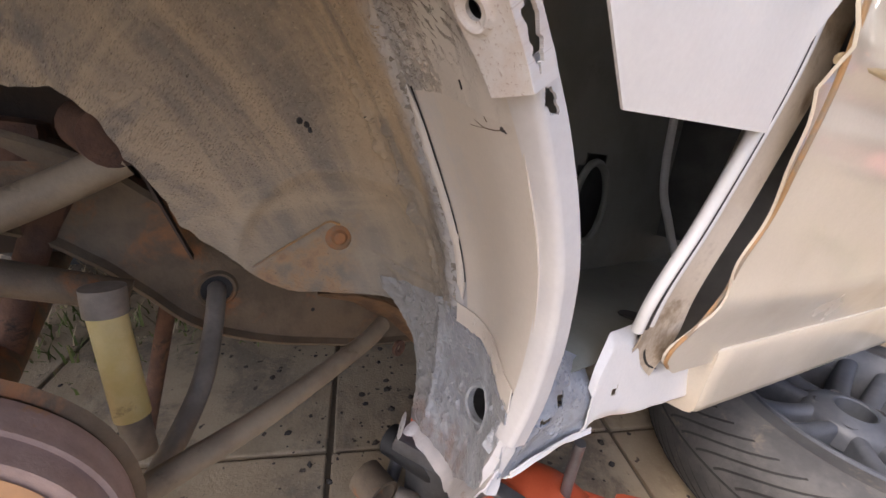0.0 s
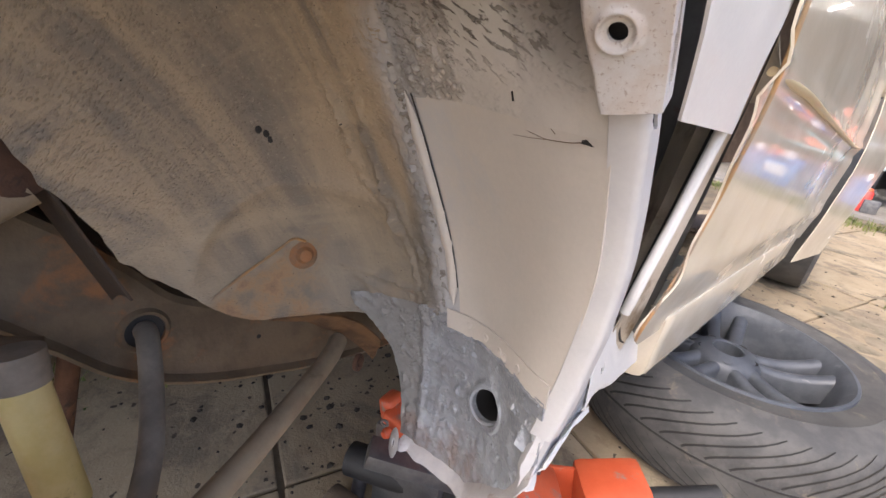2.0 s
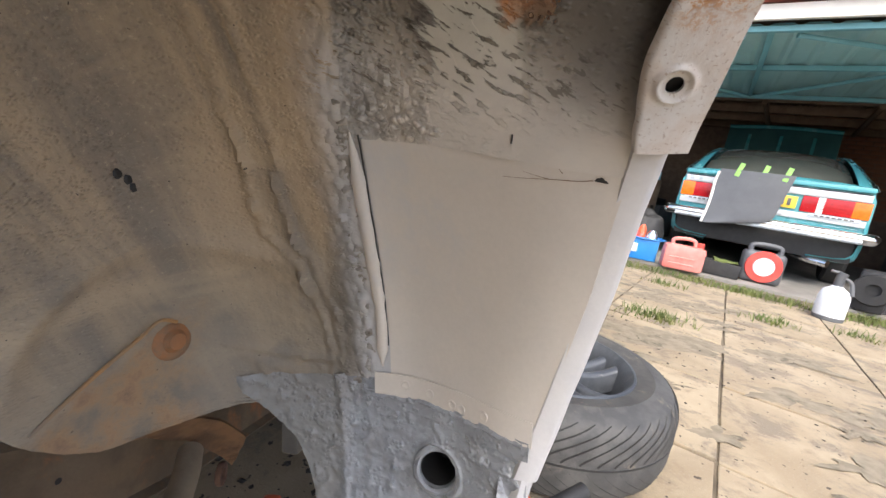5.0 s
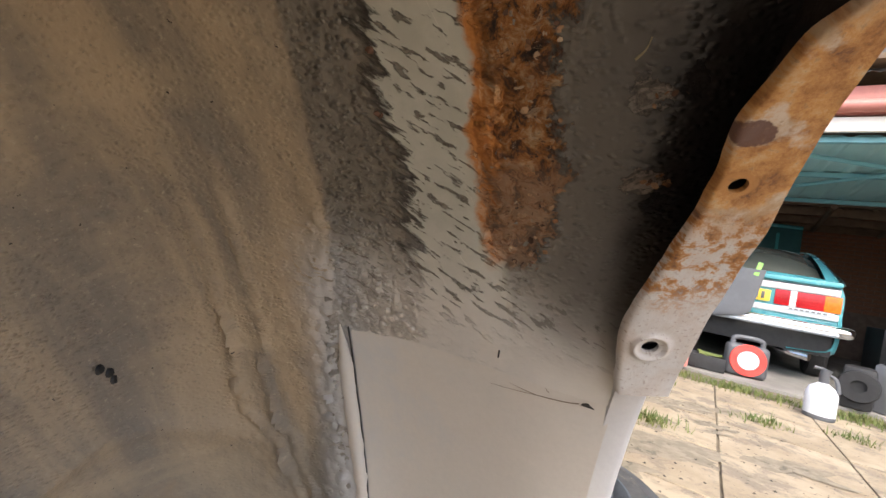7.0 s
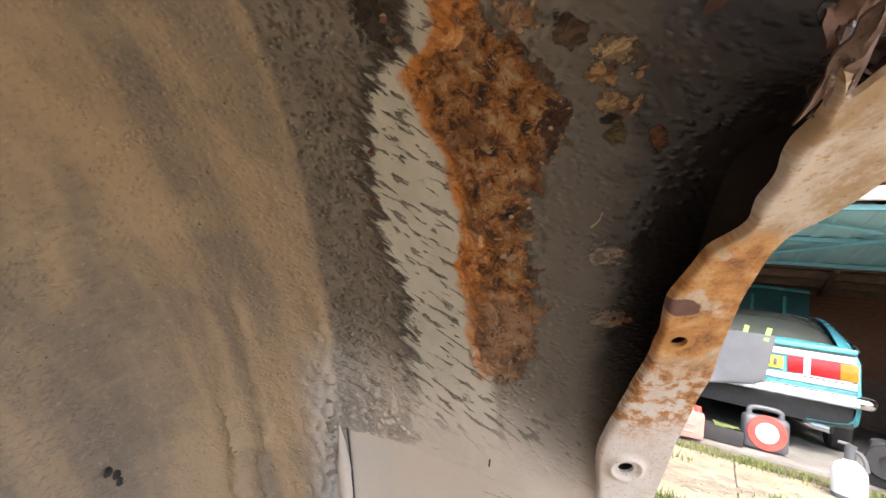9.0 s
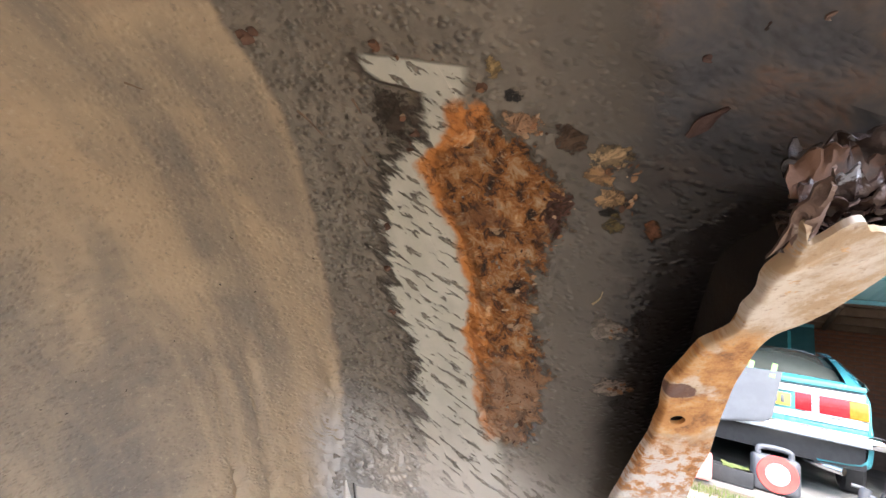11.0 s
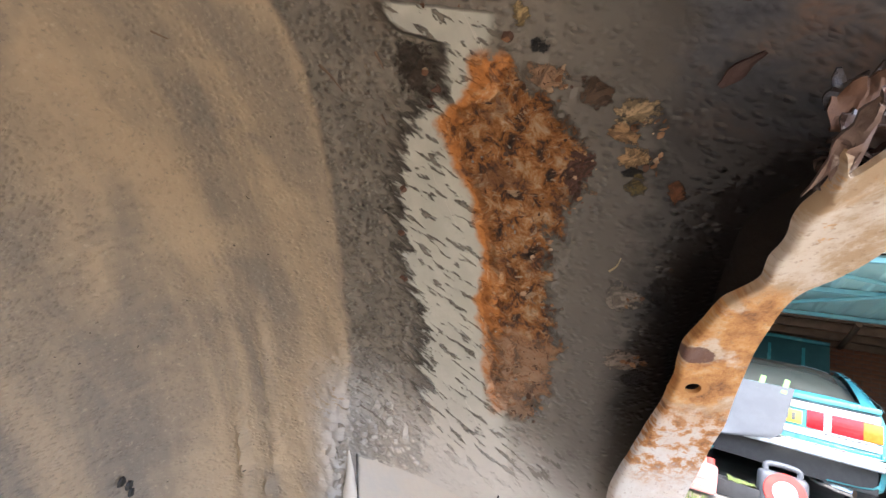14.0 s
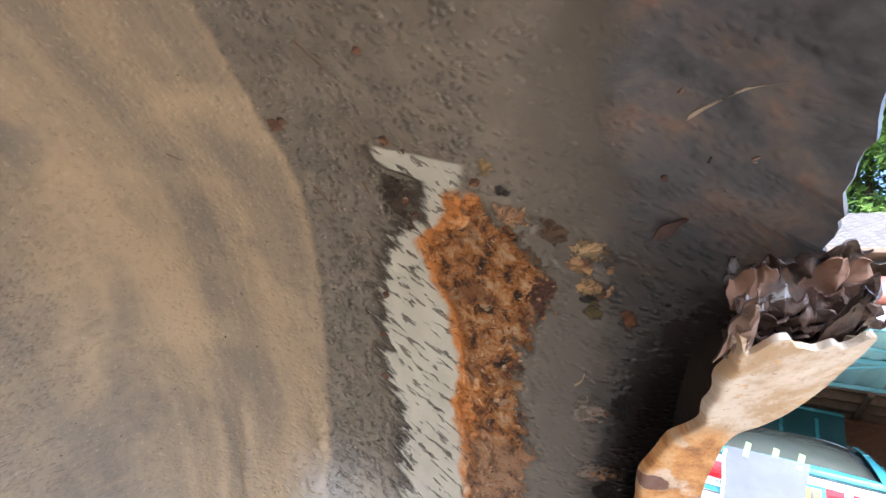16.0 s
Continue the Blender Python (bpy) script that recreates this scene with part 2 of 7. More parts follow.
    for cu, cv, ru, rv, tone in ((-0.2235, 0.4735, 0.0065, 0.0060, (0.72, 0.53, 0.31)), (-0.2250, 0.4665, 0.0055, 0.0040, (0.60, 0.37, 0.19)), (-0.2220, 0.4690, 0.0022, 0.0022, (0.06, 0.04, 0.03)), (-0.2215, 0.4567, 0.0048, 0.0045, (0.64, 0.42, 0.22)),
                                 (-0.2205, 0.4520, 0.0032, 0.0026, (0.022, 0.02, 0.02)), (-0.2177, 0.4465, 0.0036, 0.0045, (0.20, 0.15, 0.06)), (-0.2041, 0.4465, 0.0030, 0.0048, (0.24, 0.10, 0.05)),
                                 (-0.2156, 0.3955, 0.0070, 0.0066, (0.40, 0.35, 0.30)), (-0.2030, 0.4010, 0.0040, 0.0060, (0.025, 0.02, 0.02)), (-0.2121, 0.3590, 0.0072, 0.0066, (0.36, 0.30, 0.25)), (-0.2046, 0.3478, 0.0055, 0.0056, (0.018, 0.016, 0.016)),
                                 (-0.2660, 0.5030, 0.0030, 0.0040, (0.58, 0.42, 0.20)), (-0.2550, 0.4830, 0.0080, 0.0050, (0.58, 0.36, 0.22)), (-0.2580, 0.4930, 0.0040, 0.0030, (0.03, 0.028, 0.028)),
                                 (-0.3080, 0.4800, 0.0100, 0.0110, (0.085, 0.062, 0.044)), (-0.2400, 0.4480, 0.0065, 0.0110, (0.15, 0.068, 0.048)), (-0.2380, 0.4790, 0.0060, 0.0050, (0.16, 0.10, 0.065))):
        du = n.math("DIVIDE", n.math("SUBTRACT", u, cu), ru)
        dv = n.math("DIVIDE", n.math("SUBTRACT", v, cv), rv)
        d = n.math("ADD", n.math("MULTIPLY", du, du), n.math("MULTIPLY", dv, dv))
        d = n.math("ADD", d, n.math("MULTIPLY", n.math("SUBTRACT", flakes, 0.5), 5.0))
        d = n.math("ADD", d, n.math("MULTIPLY", n.math("SUBTRACT", fine, 0.5), 3.0))
        spot = NOT(n.step(d, 0.6, 1.0))
        tone2 = n.mix(n.step(fibre, 0.42, 0.56), tuple(0.4 * k for k in tone), tone)
        col = n.mix(spot, col, tone2)
        blister = spot if blister is None else n.math("MAXIMUM", blister, spot)
    # sprayed primer round the welded panel
    soft = n.math("MULTIPLY", n.math("SUBTRACT", big, 0.5), 0.05)
    lo = n.math("MULTIPLY_ADD", n.step(u, -0.29, -0.225), -0.012, 0.250)
    fog = NOT(n.step(n.math("ADD", v, soft), lo, n.math("ADD", lo, 0.075)))
    side = n.step(n.math("ADD", u, MUL(jag, 0.5)), -0.412, -0.372)
    far = NOT(n.math("MULTIPLY", n.step(u, -0.262, -0.222), n.math("MULTIPLY", n.step(v, 0.235, 0.30), 0.85)))
    crusty = MUL(n.step(u, -0.385, -0.365), NOT(n.step(n.math("ADD", u, MUL(jag, 1.5)), -0.325, -0.312)), n.step(n.math("ADD", v, MUL(jag, 0.8)), 0.215, 0.24), NOT(n.step(n.math("ADD", v, MUL(jag, 1.5)), 0.250, 0.280)))
    strokes = n.math("ADD", n.math("MULTIPLY", NOT(n.step(n.voronoi(uv, 175), 0.05, 0.60)), 0.6), n.math("MULTIPLY", n.noise(uv, 90, 4, 0.6), 0.5))
    fog = n.math("MAXIMUM", MUL(fog, side, far), MUL(crusty, 0.34))
    fog = MUL(fog, NOT(MUL(crusty, NOT(n.step(strokes, 0.30, 0.75)), 0.5)), NOT(MUL(bits, n.step(v, 0.245, 0.28), 0.85)))
    primer = n.mix(n.step(big, 0.4, 0.6), (0.58, 0.555, 0.515), (0.63, 0.595, 0.545))
    primer = n.mix(NOT(n.step(u, -0.365, -0.335)), primer, (0.46, 0.465, 0.47))
    col = n.mix(n.math("MULTIPLY", fog, 0.96), col, primer)
    pebble = MUL(NOT(n.step(n.voronoi(n.stretch(uv, (0.85, 1.15, 1)), 330), 0.02, 0.62)), n.step(n.noise(uv, 75, 4, 0.6), 0.28, 0.56))
    lump = n.math("ADD", n.math("MULTIPLY", pebble, 1.3), n.math("MULTIPLY", n.noise(uv, 95, 2, 0.5), 0.5))
    pits = n.voronoi(uv, 330)
    grain = n.noise(uv, 430, 1, 0.4)
    h = n.math("ADD", n.math("MULTIPLY", lump, n.math("MULTIPLY_ADD", is_seal, 0.75, 0.48)), n.math("MULTIPLY", grain, n.math("MULTIPLY_ADD", is_seal, 0.25, 0.25)))
    h = n.math("MULTIPLY", h, MUL(n.math("MULTIPLY_ADD", n.step(v, 0.10, 0.26), 0.75, 0.25), NOT(n.math("MULTIPLY", fog, 0.9)), NOT(MUL(n.step(u, -0.30, -0.225), 0.75)), NOT(MUL(n.step(v, 0.46, 0.54), 0.5))))
    h = n.math("ADD", h, MUL(crusty, strokes, 2.2))
    h = n.math("ADD", h, n.math("MULTIPLY", MUL(rusty, NOT(near_in)), n.math("MULTIPLY_ADD", flakes, 9.0, 0.0)))
    h = n.math("ADD", h, n.math("MULTIPLY", blister, n.math("MULTIPLY", flakes, 5.0)))
    h = n.math("SUBTRACT", MUL(h, NOT(bare)), n.math("MULTIPLY", bare, n.math("MULTIPLY_ADD", mid, 0.25, 0.4)))
    h = n.math("ADD", h, n.math("MULTIPLY", crust, n.math("MULTIPLY", flakes, 3.0)))
    h = n.math("ADD", h, MUL(rim_shade_haze, n.step(v, 0.46, 0.52), n.noise(uv, 55, 3, 0.5), 1.2))
    h = n.math("ADD", h, n.math("MULTIPLY", pits, 0.08))
    rough = n.math("ADD", n.math("MULTIPLY", is_seal, -0.24), n.math("MULTIPLY_ADD", mid, 0.25, 0.60))
    rough = n.math("ADD", rough, n.math("MULTIPLY", rim_shade_haze, -0.10))
    rough = n.math("ADD", rough, n.math("MULTIPLY", rusty, 0.30), clamp=True)
    return n.done(col, rough, 0.0, h, 0.0018, 0.8)


def lip_material():
    """The old lip: grey primer at its foot, rust and bare tan steel above (u across, v along)."""
    n = Nodes("rusted_primer_lip")
    uv = n.co.outputs["UV"]
    u, v, _ = n.xyz(uv)
    mid, fine, big = n.noise(uv, 130, 9, 0.72, 0.05), n.noise(uv, 520, 4, 0.65), n.noise(uv, 48, 6, 0.65, 0.1)
    prim = n.mix(n.step(big, 0.4, 0.62), (0.55, 0.54, 0.53), (0.50, 0.455, 0.42))
    rust = n.ramp(mid, [(0.34, (0.12, 0.055, 0.03)), (0.44, (0.34, 0.15, 0.045)), (0.54, (0.50, 0.26, 0.085)), (0.64, (0.55, 0.37, 0.20)), (0.74, (0.62, 0.55, 0.46))])
    along = n.noise(n.stretch(uv, (75, 48, 1), 28), 1.0, 8, 0.7, 0.25)
    bare = n.mix(n.step(along, 0.40, 0.58), (0.40, 0.29, 0.18), (0.58, 0.53, 0.47))
    bare = n.mix(n.math("MULTIPLY", n.step(along, 0.62, 0.70), 0.85), bare, (0.50, 0.24, 0.075))
    at = n.math("ADD", v, n.math("MULTIPLY", n.math("SUBTRACT", big, 0.5), 0.035))
    col = n.mix(n.step(n.math("ADD", at, n.math("MULTIPLY", n.math("SUBTRACT", mid, 0.5), 0.06)), 0.247, 0.262), prim, n.mix(n.step(mid, 0.46, 0.54), rust, prim))
    col = n.mix(n.step(n.math("ADD", at, n.math("MULTIPLY", n.math("SUBTRACT", mid, 0.5), 0.03)), 0.285, 0.305), col, n.mix(n.math("MULTIPLY", n.step(big, 0.50, 0.60), 0.8), rust, bare))
    col = n.mix(n.step(at, 0.352, 0.368), col, n.mix(n.step(mid, 0.59, 0.63), bare, rust))
    for cu, cv, ru, rv, tone in ((-0.2055, 0.3275, 0.0055, 0.0042, (0.10, 0.042, 0.032)), (-0.2025, 0.3105, 0.0052, 0.0045, (0.42, 0.20, 0.06)), (-0.208, 0.232, 0.007, 0.007, (0.50, 0.475, 0.45))):
        du, dv = n.math("DIVIDE", n.math("SUBTRACT", u, cu), ru), n.math("DIVIDE", n.math("SUBTRACT", v, cv), rv)
        d = n.math("ADD", n.math("ADD", n.math("MULTIPLY", du, du), n.math("MULTIPLY", dv, dv)), n.math("MULTIPLY", n.math("SUBTRACT", mid, 0.5), 2.2))
        col = n.mix(n.math("MULTIPLY", n.math("SUBTRACT", 1.0, n.step(d, 0.75, 1.05)), 0.92), col, tone)
    col = n.mix(n.math("MULTIPLY", n.step(fine, 0.56, 0.68), 0.5), col, (0.20, 0.12, 0.07))
    return n.done(col, n.math("MULTIPLY_ADD", mid, 0.3, 0.5), 0.0, n.math("ADD", mid, n.math("MULTIPLY", fine, 0.3)), 0.0007, 0.6)


def sill_end_material():
    """Lumpy sprayed primer: blue-grey, glossy on the lumps, a little rust low down."""
    n = Nodes("blue_grey_primer")
    o = n.co.outputs["Object"]
    x, y, z = n.xyz(o)
    big, mid, fine = n.noise(o, 18, 4, 0.6, 0.3), n.noise(o, 60, 4, 0.6), n.noise(o, 380, 2, 0.5)
    col = n.mix(n.step(big, 0.36, 0.66), (0.25, 0.265, 0.285), (0.37, 0.40, 0.435))
    col = n.mix(n.math("MULTIPLY", n.step(mid, 0.56, 0.70), 0.35), col, (0.56, 0.58, 0.61))
    col = n.mix(n.math("MULTIPLY", n.step(mid, 0.44, 0.34), 0.4), col, (0.19, 0.19, 0.19))
    col = n.mix(n.math("MULTIPLY", n.step(x, -0.395, -0.415), 0.8), col, (0.20, 0.195, 0.185))
    low = n.step(n.math("ADD", z, n.math("MULTIPLY", n.math("SUBTRACT", big, 0.5), 0.09)), 0.315, 0.290)
    col = n.mix(n.math("MULTIPLY", low, n.math("MULTIPLY_ADD", n.step(mid, 0.4, 0.6), 0.5, 0.25)), col, (0.26, 0.20, 0.175))
    return n.done(col, n.math("MULTIPLY_ADD", mid, 0.25, 0.20), 0.0, n.math("ADD", n.math("MULTIPLY", n.math("SUBTRACT", 1.0, n.step(n.voronoi(o, 230), 0.02, 0.60)), n.step(mid, 0.40, 0.62)), n.math("ADD", n.math("MULTIPLY", mid, 0.9), n.math("MULTIPLY", fine, 0.15))), 0.0016, 0.8)


M = {}
M["arch"] = arch_material()
M["panel"] = plain("grey_primer_panel", (0.585, 0.55, 0.50), (0.645, 0.60, 0.54), 7, 0.5, 0, 0.0003, 300, (0.525, 0.53, 0.53), 0.47, 0.2)
M["sillend"] = sill_end_material()
M["strip"] = plain("light_grey_primer", (0.545, 0.545, 0.555), (0.60, 0.595, 0.59), 22, 0.5, 0, 0.0003, 300, (0.50, 0.46, 0.41), 0.66, 0.12)
M["lip"] = lip_material()
# its blue-grey patches are glints painted into the colour
M["torn"] = plain("torn_rusty_steel_glints", (0.018, 0.014, 0.014), (0.075, 0.045, 0.034), 110, 0.5, 0.1, 0.0016, 320, (0.34, 0.345, 0.37), 0.61, 0.04)


def chip_material():
    n = Nodes("rust_chip")
    geo = n.nt.nodes.new("ShaderNodeNewGeometry")
    tone = n.ramp(geo.outputs["Random Per Island"], [(0.0, (0.045, 0.022, 0.014)), (0.3, (0.11, 0.055, 0.030)), (0.55, (0.22, 0.105, 0.045)), (0.85, (0.34, 0.21, 0.12)), (1.0, (0.48, 0.37, 0.26))])
    fine = n.noise(n.co.outputs["Object"], 500, 3)
    return n.done(n.mix(n.math("MULTIPLY", n.step(fine, 0.5, 0.7), 0.5), tone, (0.10, 0.045, 0.025)), 0.8, 0.0, fine, 0.0006, 0.6)


M["chip"] = chip_material()
M["tornflap"] = plain("curled_brown_steel", (0.13, 0.080, 0.066), (0.24, 0.17, 0.14), 90, 0.55, 0.1, 0.0014, 320, (0.42, 0.37, 0.33), 0.57, 0.06)
# glossy steel, with further glints painted on as pale grey patches
M["torngrey"] = plain("glossy_torn_steel_glints", (0.030, 0.020, 0.018), (0.095, 0.058, 0.048), 120, 0.26, 0.1, 0.0016, 320, (0.30, 0.30, 0.315), 0.60, 0.04)
M["paleflake"] = plain("pale_peeled_flake", (0.46, 0.38, 0.30), (0.62, 0.55, 0.47), 90, 0.6, 0, 0.001, 300, (0.16, 0.09, 0.06), 0.56, 0.06)
M["flake"] = plain("dark_red_flake", (0.075, 0.042, 0.038), (0.12, 0.072, 0.062), 60, 0.7, 0, 0.001, 260)
M["lip_shade"] = plain("shade_black_web", (0.012, 0.010, 0.010), (0.030, 0.022, 0.018), 40, 0.75, 0, 0.001, 260)
M["cream"] = plain("cream_car_paint", (0.66, 0.595, 0.48), (0.70, 0.635, 0.52), 5, 0.22, 0, 0.0001, 300, (0.54, 0.47, 0.36), 0.70, 0.15, Coat_Weight=0.4)
M["dirtycream"] = plain("grimy_cream_paint", (0.50, 0.43, 0.34), (0.62, 0.55, 0.45), 14, 0.4, 0, 0.0006, 260, (0.22, 0.155, 0.095), 0.50, 0.16)
M["paleflange"] = plain("scraped_pale_primer", (0.52, 0.51, 0.52), (0.60, 0.58, 0.57), 40, 0.45, 0, 0.0012, 260, (0.36, 0.27, 0.24), 0.55, 0.1)
M["goldtrim"] = plain("gold_edged_moulding", (0.46, 0.36, 0.20), (0.54, 0.44, 0.28), 8, 0.35, 0, 0.0002, 300)
M["white"] = plain("pale_grey_primer_skin", (0.77, 0.765, 0.745), (0.82, 0.812, 0.79), 10, 0.42, 0, 0.0002, 300, (0.67, 0.675, 0.69), 0.62, 0.1)
# inner steel, and the dark sheets that stand in for shade
M["dark"] = plain("dark_steel_and_shade", (0.11, 0.112, 0.11), (0.17, 0.17, 0.165), 16, 0.55, 0.1, 0.0006, 200, (0.12, 0.08, 0.05), 0.62, 0.1)
# black rubber; also the flat discs that stand in for dark holes
M["black"] = plain("black_rubber_and_holes", (0.018, 0.018, 0.019), (0.03, 0.03, 0.03), 20, 0.6, 0, 0.0004, 250)
M["rail"] = plain("rusty_chassis_steel", (0.125, 0.092, 0.060), (0.21, 0.155, 0.100), 16, 0.72, 0, 0.0014, 200, (0.30, 0.135, 0.055), 0.52, 0.16)
M["underside"] = plain("dark_underside", (0.05, 0.038, 0.03), (0.09, 0.06, 0.042), 14, 0.85, 0, 0.001, 160, (0.13, 0.06, 0.03), 0.6, 0.1)
M["gusset"] = plain("rust_stained_steel", (0.26, 0.215, 0.165), (0.36, 0.22, 0.10), 16, 0.75, 0, 0.001, 220, (0.40, 0.215, 0.085), 0.5, 0.14)
M["bracket"] = plain("orange_brown_rust", (0.12, 0.070, 0.040), (0.22, 0.125, 0.062), 40, 0.8, 0, 0.0014, 240, (0.10, 0.055, 0.03), 0.55, 0.12)
M["rust"] = plain("red_brown_rust", (0.085, 0.045, 0.032), (0.17, 0.09, 0.055), 30, 0.85, 0, 0.0012, 240, (0.05, 0.035, 0.028), 0.55, 0.1)
M["drum"] = plain("rusted_brake_drum", (0.33, 0.235, 0.205), (0.42, 0.31, 0.27), 30, 0.75, 0, 0.001, 260, (0.42, 0.23, 0.11), 0.56, 0.1)
M["drumface"] = plain("orange_drum_face", (0.55, 0.30, 0.15), (0.63, 0.36, 0.18), 20, 0.7, 0, 0.0006, 260)
M["yellow"] = plain("faded_yellow_paint", (0.62, 0.50, 0.20), (0.68, 0.57, 0.28), 30, 0.5, 0, 0.0005, 300, (0.40, 0.31, 0.15), 0.62, 0.1)
M["greyrub"] = plain("grey_dusty_hose", (0.19, 0.165, 0.135), (0.28, 0.245, 0.205), 30, 0.7, 0, 0.0006, 260)
M["sealer"] = plain("lumpy_grey_sealer", (0.20, 0.183, 0.158), (0.37, 0.355, 0.33), 38, 0.42, 0, 0.0022, 200, (0.11, 0.10, 0.085), 0.56, 0.12)
M["tanrod"] = plain("dusty_steel_rod", (0.23, 0.18, 0.125), (0.31, 0.25, 0.175), 24, 0.65, 0, 0.0006, 260, (0.16, 0.12, 0.08), 0.6, 0.1)
M["orange"] = plain("orange_jack_paint", (0.60, 0.100, 0.038), (0.68, 0.135, 0.055), 14, 0.42, 0, 0.0004, 260, (0.28, 0.22, 0.19), 0.53, 0.08)
M["tyre"] = plain("worn_tyre_rubber", (0.060, 0.060, 0.060), (0.100, 0.098, 0.094), 20, 0.75, 0, 0.0008, 220, (0.15, 0.130, 0.105), 0.58, 0.12)
M["alloy"] = plain("dull_grey_alloy", (0.070, 0.078, 0.092), (0.105, 0.115, 0.132), 25, 0.5, 0.2, 0.0006, 260, (0.17, 0.175, 0.185), 0.62, 0.1)
M["steel"] = plain("dark_bare_steel", (0.14, 0.14, 0.145), (0.22, 0.22, 0.22), 30, 0.45, 0.6, 0.0004, 260)
M["chrome"] = plain("chrome_plate", (0.72, 0.72, 0.72), (0.78, 0.78, 0.78), 8, 0.14, 1.0, 0.0001, 300)
M["teal"] = plain("teal_car_paint", (0.085, 0.35, 0.40), (0.095, 0.38, 0.43), 4, 0.25, 0.05, 0.0001, 200, Coat_Weight=0.5)
# the teal paint again, darkened for the shade under the open bonnet
M["tealshade"] = plain("shaded_teal_paint", (0.020, 0.090, 0.105), (0.030, 0.115, 0.13), 4, 0.45, 0.0, 0.0003, 200)
M["tealdoor"] = plain("teal_garage_door", (0.33, 0.58, 0.62), (0.38, 0.63, 0.66), 3, 0.55, 0, 0.0004, 120)
M["tealframe"] = plain("teal_steel_frame", (0.17, 0.42, 0.50), (0.20, 0.46, 0.54), 5, 0.5, 0, 0.0004, 120)
M["silver"] = plain("silver_body_band", (0.52, 0.57, 0.60), (0.58, 0.62, 0.65), 6, 0.3, 0.2, 0.0001, 200)
M["redlens"] = plain("red_lamp_lens", (0.42, 0.006, 0.012), (0.48, 0.010, 0.016), 30, 0.2, 0, 0.0002, 200)
M["amberlens"] = plain("amber_lamp_lens", (0.80, 0.15, 0.01), (0.85, 0.19, 0.015), 30, 0.2, 0, 0.0002, 200)
M["whitelens"] = plain("white_lamp_lens", (0.72, 0.70, 0.68), (0.8, 0.78, 0.75), 30, 0.2, 0, 0.0002, 200)
M["plate"] = plain("yellow_plate", (0.78, 0.58, 0.06), (0.82, 0.62, 0.08), 10, 0.4, 0, 0.0001, 200)
M["greycard"] = plain("grey_sheet_metal", (0.100, 0.104, 0.112), (0.122, 0.127, 0.136), 5, 0.5, 0.2, 0.0003, 150)
M["greentape"] = plain("green_masking_tape", (0.22, 0.48, 0.09), (0.28, 0.54, 0.13), 30, 0.6, 0, 0.0003, 150)
M["inner"] = plain("grey_green_inner_steel", (0.20, 0.205, 0.175), (0.27, 0.275, 0.24), 9, 0.5, 0, 0.0006, 200, (0.13, 0.115, 0.095), 0.58, 0.12)
# opaque glass, its base colour raised to stand in for reflections
M["glass"] = plain("dark_car_glass", (0.115, 0.118, 0.098), (0.135, 0.138, 0.115), 3, 0.08, 0, 0.0, 100)
M["bluebox"] = plain("blue_plastic", (0.02, 0.19, 0.55), (0.03, 0.24, 0.62), 8, 0.4, 0, 0.0003, 150)
M["redplastic"] = plain("red_plastic", (0.62, 0.06, 0.05), (0.7, 0.09, 0.07), 8, 0.42, 0, 0.0003, 150)
M["fadedred"] = plain("faded_red_plastic", (0.66, 0.20, 0.17), (0.74, 0.28, 0.24), 8, 0.45, 0, 0.0003, 150)
M["pink"] = plain("salmon_cloth", (0.72, 0.24, 0.17), (0.80, 0.31, 0.22), 14, 0.9, 0, 0.002, 90)
M["whiteplastic"] = plain("milky_plastic", (0.66, 0.70, 0.74), (0.74, 0.77, 0.80), 10, 0.45, 0, 0.0002, 150)
M["wood"] = plain("old_roof_timber", (0.13, 0.085, 0.055), (0.19, 0.13, 0.085), 8, 0.8, 0, 0.001, 120)
M["brick"] = plain("red_brown_brick", (0.20, 0.085, 0.05), (0.30, 0.14, 0.085), 3, 0.85, 0, 0.002, 120)
M["mortar"] = plain("brown_mortar", (0.15, 0.105, 0.080), (0.21, 0.15, 0.115), 10, 0.9, 0, 0.001, 150)
M["fascia"] = plain("faded_pink_fascia", (0.45, 0.17, 0.14), (0.52, 0.22, 0.18), 5, 0.6, 0, 0.0005, 120)
M["whitewood"] = plain("white_painted_board", (0.74, 0.72, 0.66), (0.8, 0.78, 0.72), 6, 0.55, 0, 0.0006, 120, (0.55, 0.33, 0.16), 0.66, 0.1)
M["rooftile"] = plain("grey_roof_tile", (0.095, 0.086, 0.080), (0.14, 0.127, 0.118), 8, 0.85, 0, 0.002, 100)
